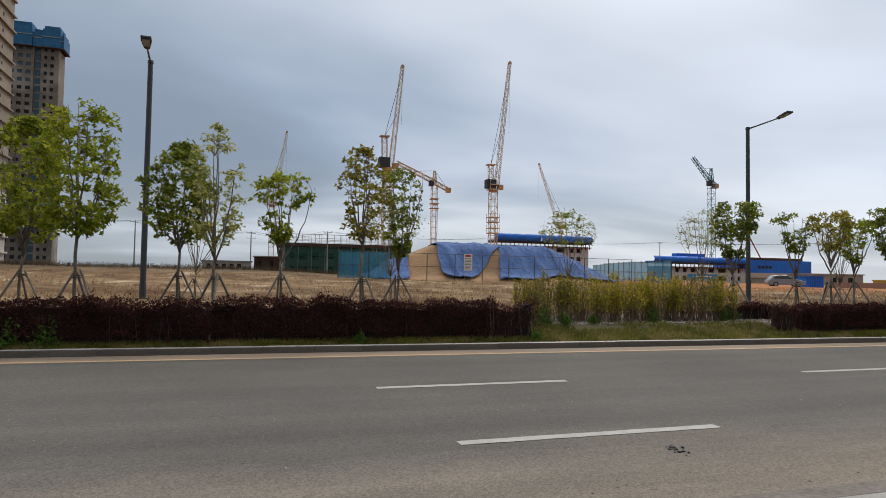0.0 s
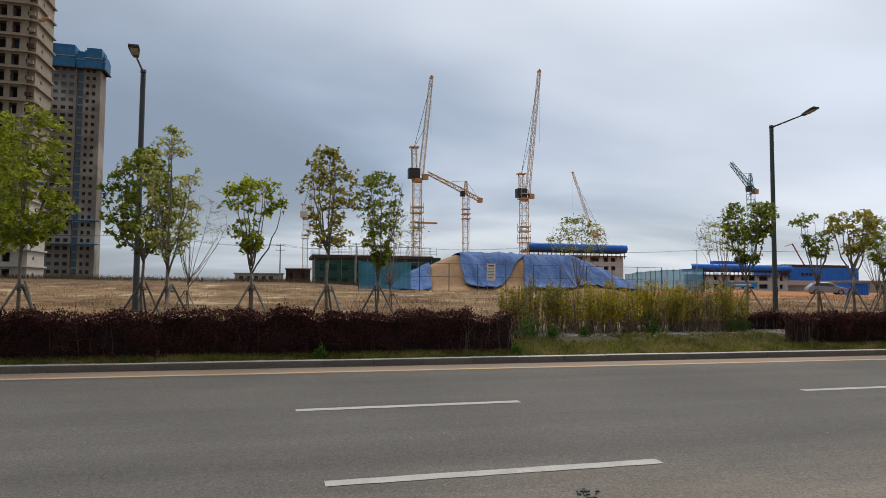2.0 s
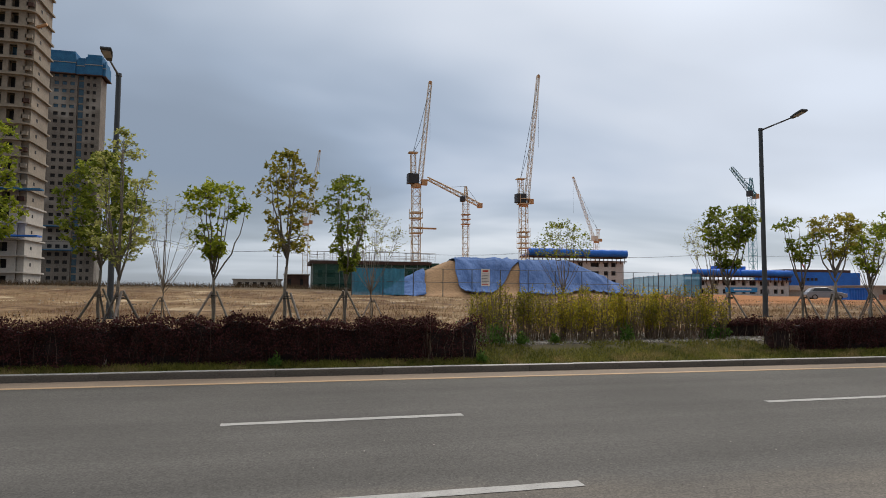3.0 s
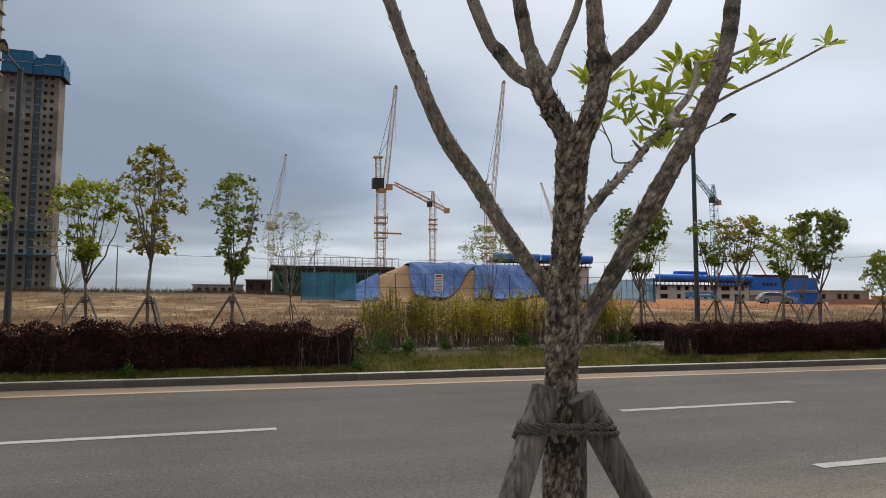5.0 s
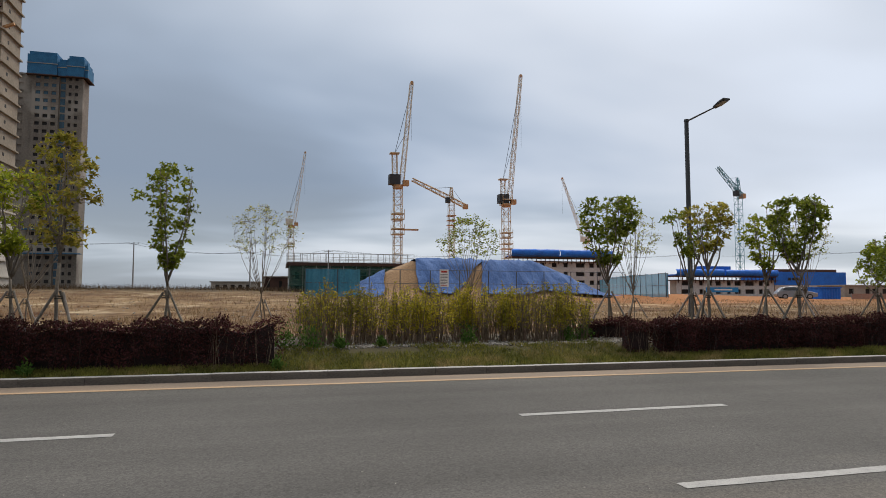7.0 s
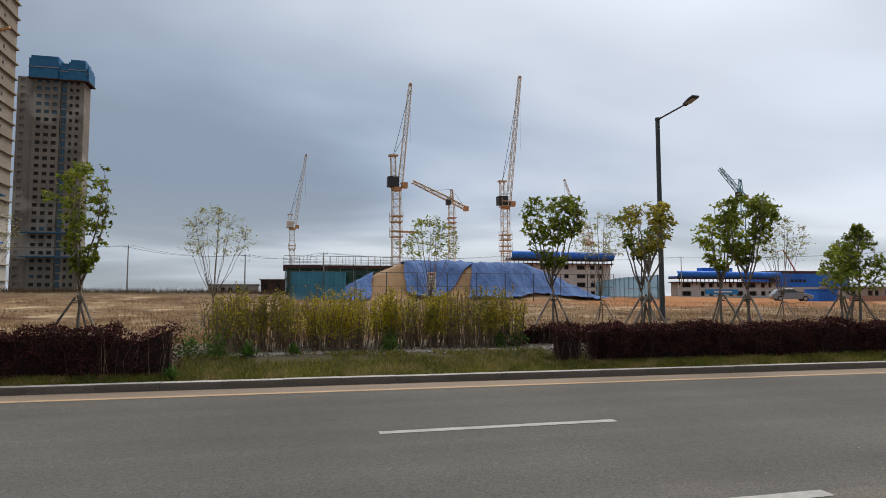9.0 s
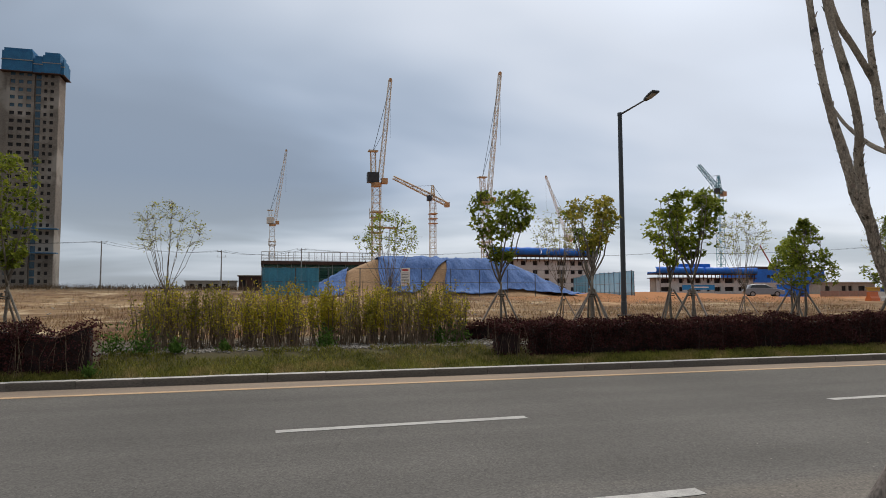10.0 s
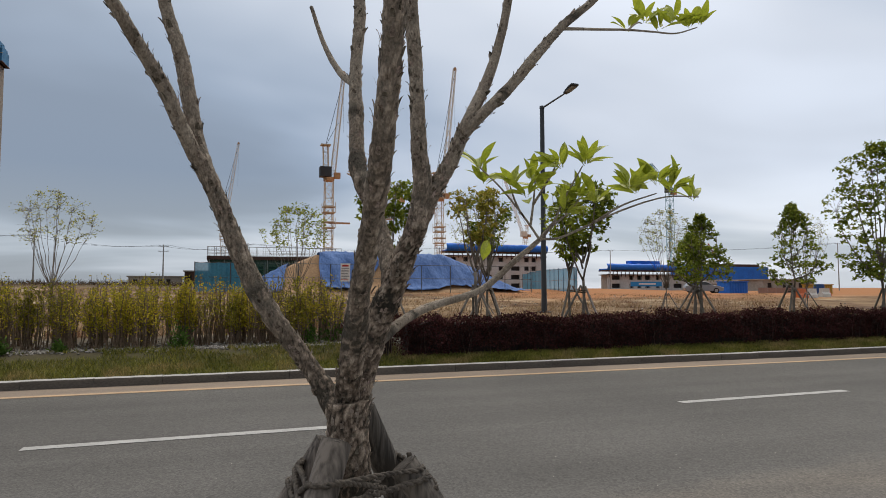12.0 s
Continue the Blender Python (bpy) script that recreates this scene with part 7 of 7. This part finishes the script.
def car(x, y, turn):
    t = thing("parked_car", pose(x, y, gz(x, y) - 0.02, 0, 0, turn), "silver-grey hatchback parked on bare soil", "car")
    side = [(-2.15, 0.35), (-2.2, 0.62), (-2.1, 0.92), (-1.2, 1.02), (0.95, 0.98), (1.7, 0.86), (2.15, 0.66), (2.2, 0.40), (2.05, 0.26), (-2.0, 0.26)]
    roof = [(-2.0, 0.95), (-1.55, 1.40), (-0.7, 1.50), (0.1, 1.46), (1.05, 0.99)]

    def loft(profile, half, inner, z_in):
        g, n = Geo(), len(profile)
        rings = [(-half, 1.0), (-half + 0.07, 1.0), (half - 0.07, 1.0), (half, 1.0)]
        vs = []
        for k, (yy, _) in enumerate(rings):
            for px, pz in profile:
                e = 0.96 if k in (0, 3) else 1.0
                tap = 1 - inner * max(0, (pz - z_in))
                vs.append((px * e, yy * tap, 0.6 + (pz - 0.6) * e))
        fs = [(k * n + i, k * n + (i + 1) % n, (k + 1) * n + (i + 1) % n, (k + 1) * n + i) for k in range(3) for i in range(n)]
        fs += [tuple(range(n)), tuple(3 * n + i for i in range(n - 1, -1, -1))]
        return g.add(vs, fs)

    part("body", loft(side, 0.87, 0.10, 0.7), CAR_PAINT, t)
    part("cabin", loft(roof, 0.80, 0.30, 0.9), CAR_PAINT, t)
    part("windscreen", Geo().add([(1.02, -0.68, 1.02), (1.02, 0.68, 1.02), (0.16, 0.58, 1.445), (0.16, -0.58, 1.445)], [(0, 1, 2, 3)]), CAR_GLASS, t).location = (0.02, 0, 0.015)
    for s in (-1, 1):
        part("side_window", Geo().add([(0.85, s * 0.80, 1.03), (-1.55, s * 0.80, 1.05), (-1.3, s * 0.70, 1.36), (0.1, s * 0.68, 1.41)], [(0, 1, 2, 3)]), CAR_GLASS, t)
        part("headlight", Geo().box(1.85, 2.17, s * 0.68 - 0.14, s * 0.68 + 0.14, 0.62, 0.76), LIGHT_LENS, t)
        part("mirror", Geo().box(0.75, 0.92, s * 0.92 - 0.09, s * 0.92 + 0.09, 1.0, 1.14), CAR_PAINT, t)
        for wx in (-1.32, 1.32):
            w = part("wheel", Geo().tube([(wx, s * 0.72, 0.32), (wx, s * 0.89, 0.32)], 0.32, 18), TYRE, t)
            part("rim", Geo().tube([(wx, s * 0.885, 0.32), (wx, s * 0.90, 0.32)], 0.20, 14), ALLOY, w)
    part("grille", Geo().box(2.15, 2.21, -0.5, 0.5, 0.42, 0.58), CAR_GLASS, t)


car(64.6, 65.0, -28)


def container(x, y, w, d, h, material, label, name="site_container"):
    t = thing(name, pose(x, y, gz(x, y) - 0.05), label, "container")
    g = Geo()
    n = int(w / 0.4)
    vs = []
    for i in range(n * 2 + 1):
        xx = w * i / (n * 2)
        yy = -0.06 if i % 2 else 0.0
        vs += [(xx, yy, 0.1), (xx, yy, h - 0.1)]
    g.add(vs, [(2 * i, 2 * i + 2, 2 * i + 3, 2 * i + 1) for i in range(n * 2)])
    g.box(0, w, 0.02, d, 0, h)
    part("walls", g, material, t)
    part("roof", Geo().box(-0.1, w + 0.1, -0.12, d + 0.1, h, h + 0.12), material, t)
    return t


container(71.4, 68.0, 2.9, 2.2, 1.5, BLUE_SHEET, "bright blue sheeted site container")
container(86.5, 68.5, 3.0, 2.2, 1.25, YELLOW_PAINT, "yellow painted steel tool box on the plot", "tool_box")


def barrier(x, y, turn, material, label):
    t = thing("traffic_barrier", pose(x, y, gz(x, y), 0, 0, turn), label, "barrier", "plastic barriers on the plot")
    prof = [(-0.25, 0), (0.25, 0), (0.22, 0.25), (0.12, 0.4), (0.10, 0.75), (-0.10, 0.75), (-0.12, 0.4), (-0.22, 0.25)]
    n = len(prof)
    part("shell", Geo().add([(xx, yy, zz) for xx in (-0.6, 0.6) for yy, zz in prof], [(i, (i + 1) % n, n + (i + 1) % n, n + i) for i in range(n)] + [tuple(range(n - 1, -1, -1)), tuple(range(n, 2 * n))]), material, t)
    return t


for x, y, m, lab in ((54.0, 41.5, PLASTIC_ORANGE, "orange plastic road barrier on bare soil"), (55.6, 42.0, PLASTIC_WHITE, "white plastic road barrier on bare soil"), (58.2, 43.0, PLASTIC_WHITE, "white plastic road barrier on bare soil"), (63.0, 47.0, PLASTIC_ORANGE, "orange plastic road barrier on bare soil")):
    barrier(x, y, 12, m, lab)


def drum(x, y):
    t = thing("plastic_drum", pose(x, y, gz(x, y)), "dark blue plastic drum on bare soil", "drum")
    part("shell", Geo().tube([(0, 0, 0), (0, 0, 0.05), (0, 0, 0.6), (0, 0, 0.64), (0, 0, 1.15), (0, 0, 1.2)], [0.5, 0.55, 0.55, 0.58, 0.55, 0.48], 16), PLASTIC_BLUE, t)
    part("lid", Geo().tube([(0, 0, 1.2), (0, 0, 1.25)], 0.5, 16), PLASTIC_BLUE, t)


drum(75.5, 58.5)

t = thing("mesh_barrier", pose(76.5, 68.5, gz(76.5, 68.5)) @ Matrix.Scale(0.7, 4), "faded pink mesh barrier before a shed", "barrier")
for k in range(8):
    part("post", Geo().tube([(k * 2.2, 0, -0.1), (k * 2.2, 0, 1.25)], 0.04, 5), STEEL, t)
    if k < 7:
        part("panel", Geo().box(k * 2.2 + 0.03, k * 2.2 + 2.17, -0.03, 0.0, 0.1, 1.15), PINK_MESH, t)


t = thing("concrete_pump_boom", pose(178.0, 188, gz(178, 188)), "folded red and white concrete pump boom above the roof", "pump boom")
part("boom_section", Geo().tube([(0, 0, 0), (0.5, 0, 9.0)], 0.28, 6), CRANE_ORANGE, t)
part("boom_section", Geo().tube([(0.5, 0, 9.0), (-4.4, 0, 16.5)], 0.24, 6), mat("red_boom_paint", (0.45, 0.12, 0.10), bump=0), t)
part("boom_section", Geo().tube([(-4.4, 0, 16.5), (-7.5, 0, 15.5)], 0.18, 6), PLASTIC_WHITE, t)


def debris(x, y, seed):
    rng = random.Random(seed)
    t = thing("dark_debris", pose(x, y, 0), "crumbs of dark debris on the asphalt", "debris")
    g = Geo()
    for _ in range(16):
        vs, fs = pebble(rng, rng.uniform(0.008, 0.028))
        o = Vector((rng.gauss(0, 0.06), rng.gauss(0, 0.07), 0.008))
        g.add([v + o for v in vs], fs)
    part("crumb_cluster", g, CRANE_DARK, t)


debris(2.45, 5.03, 1)
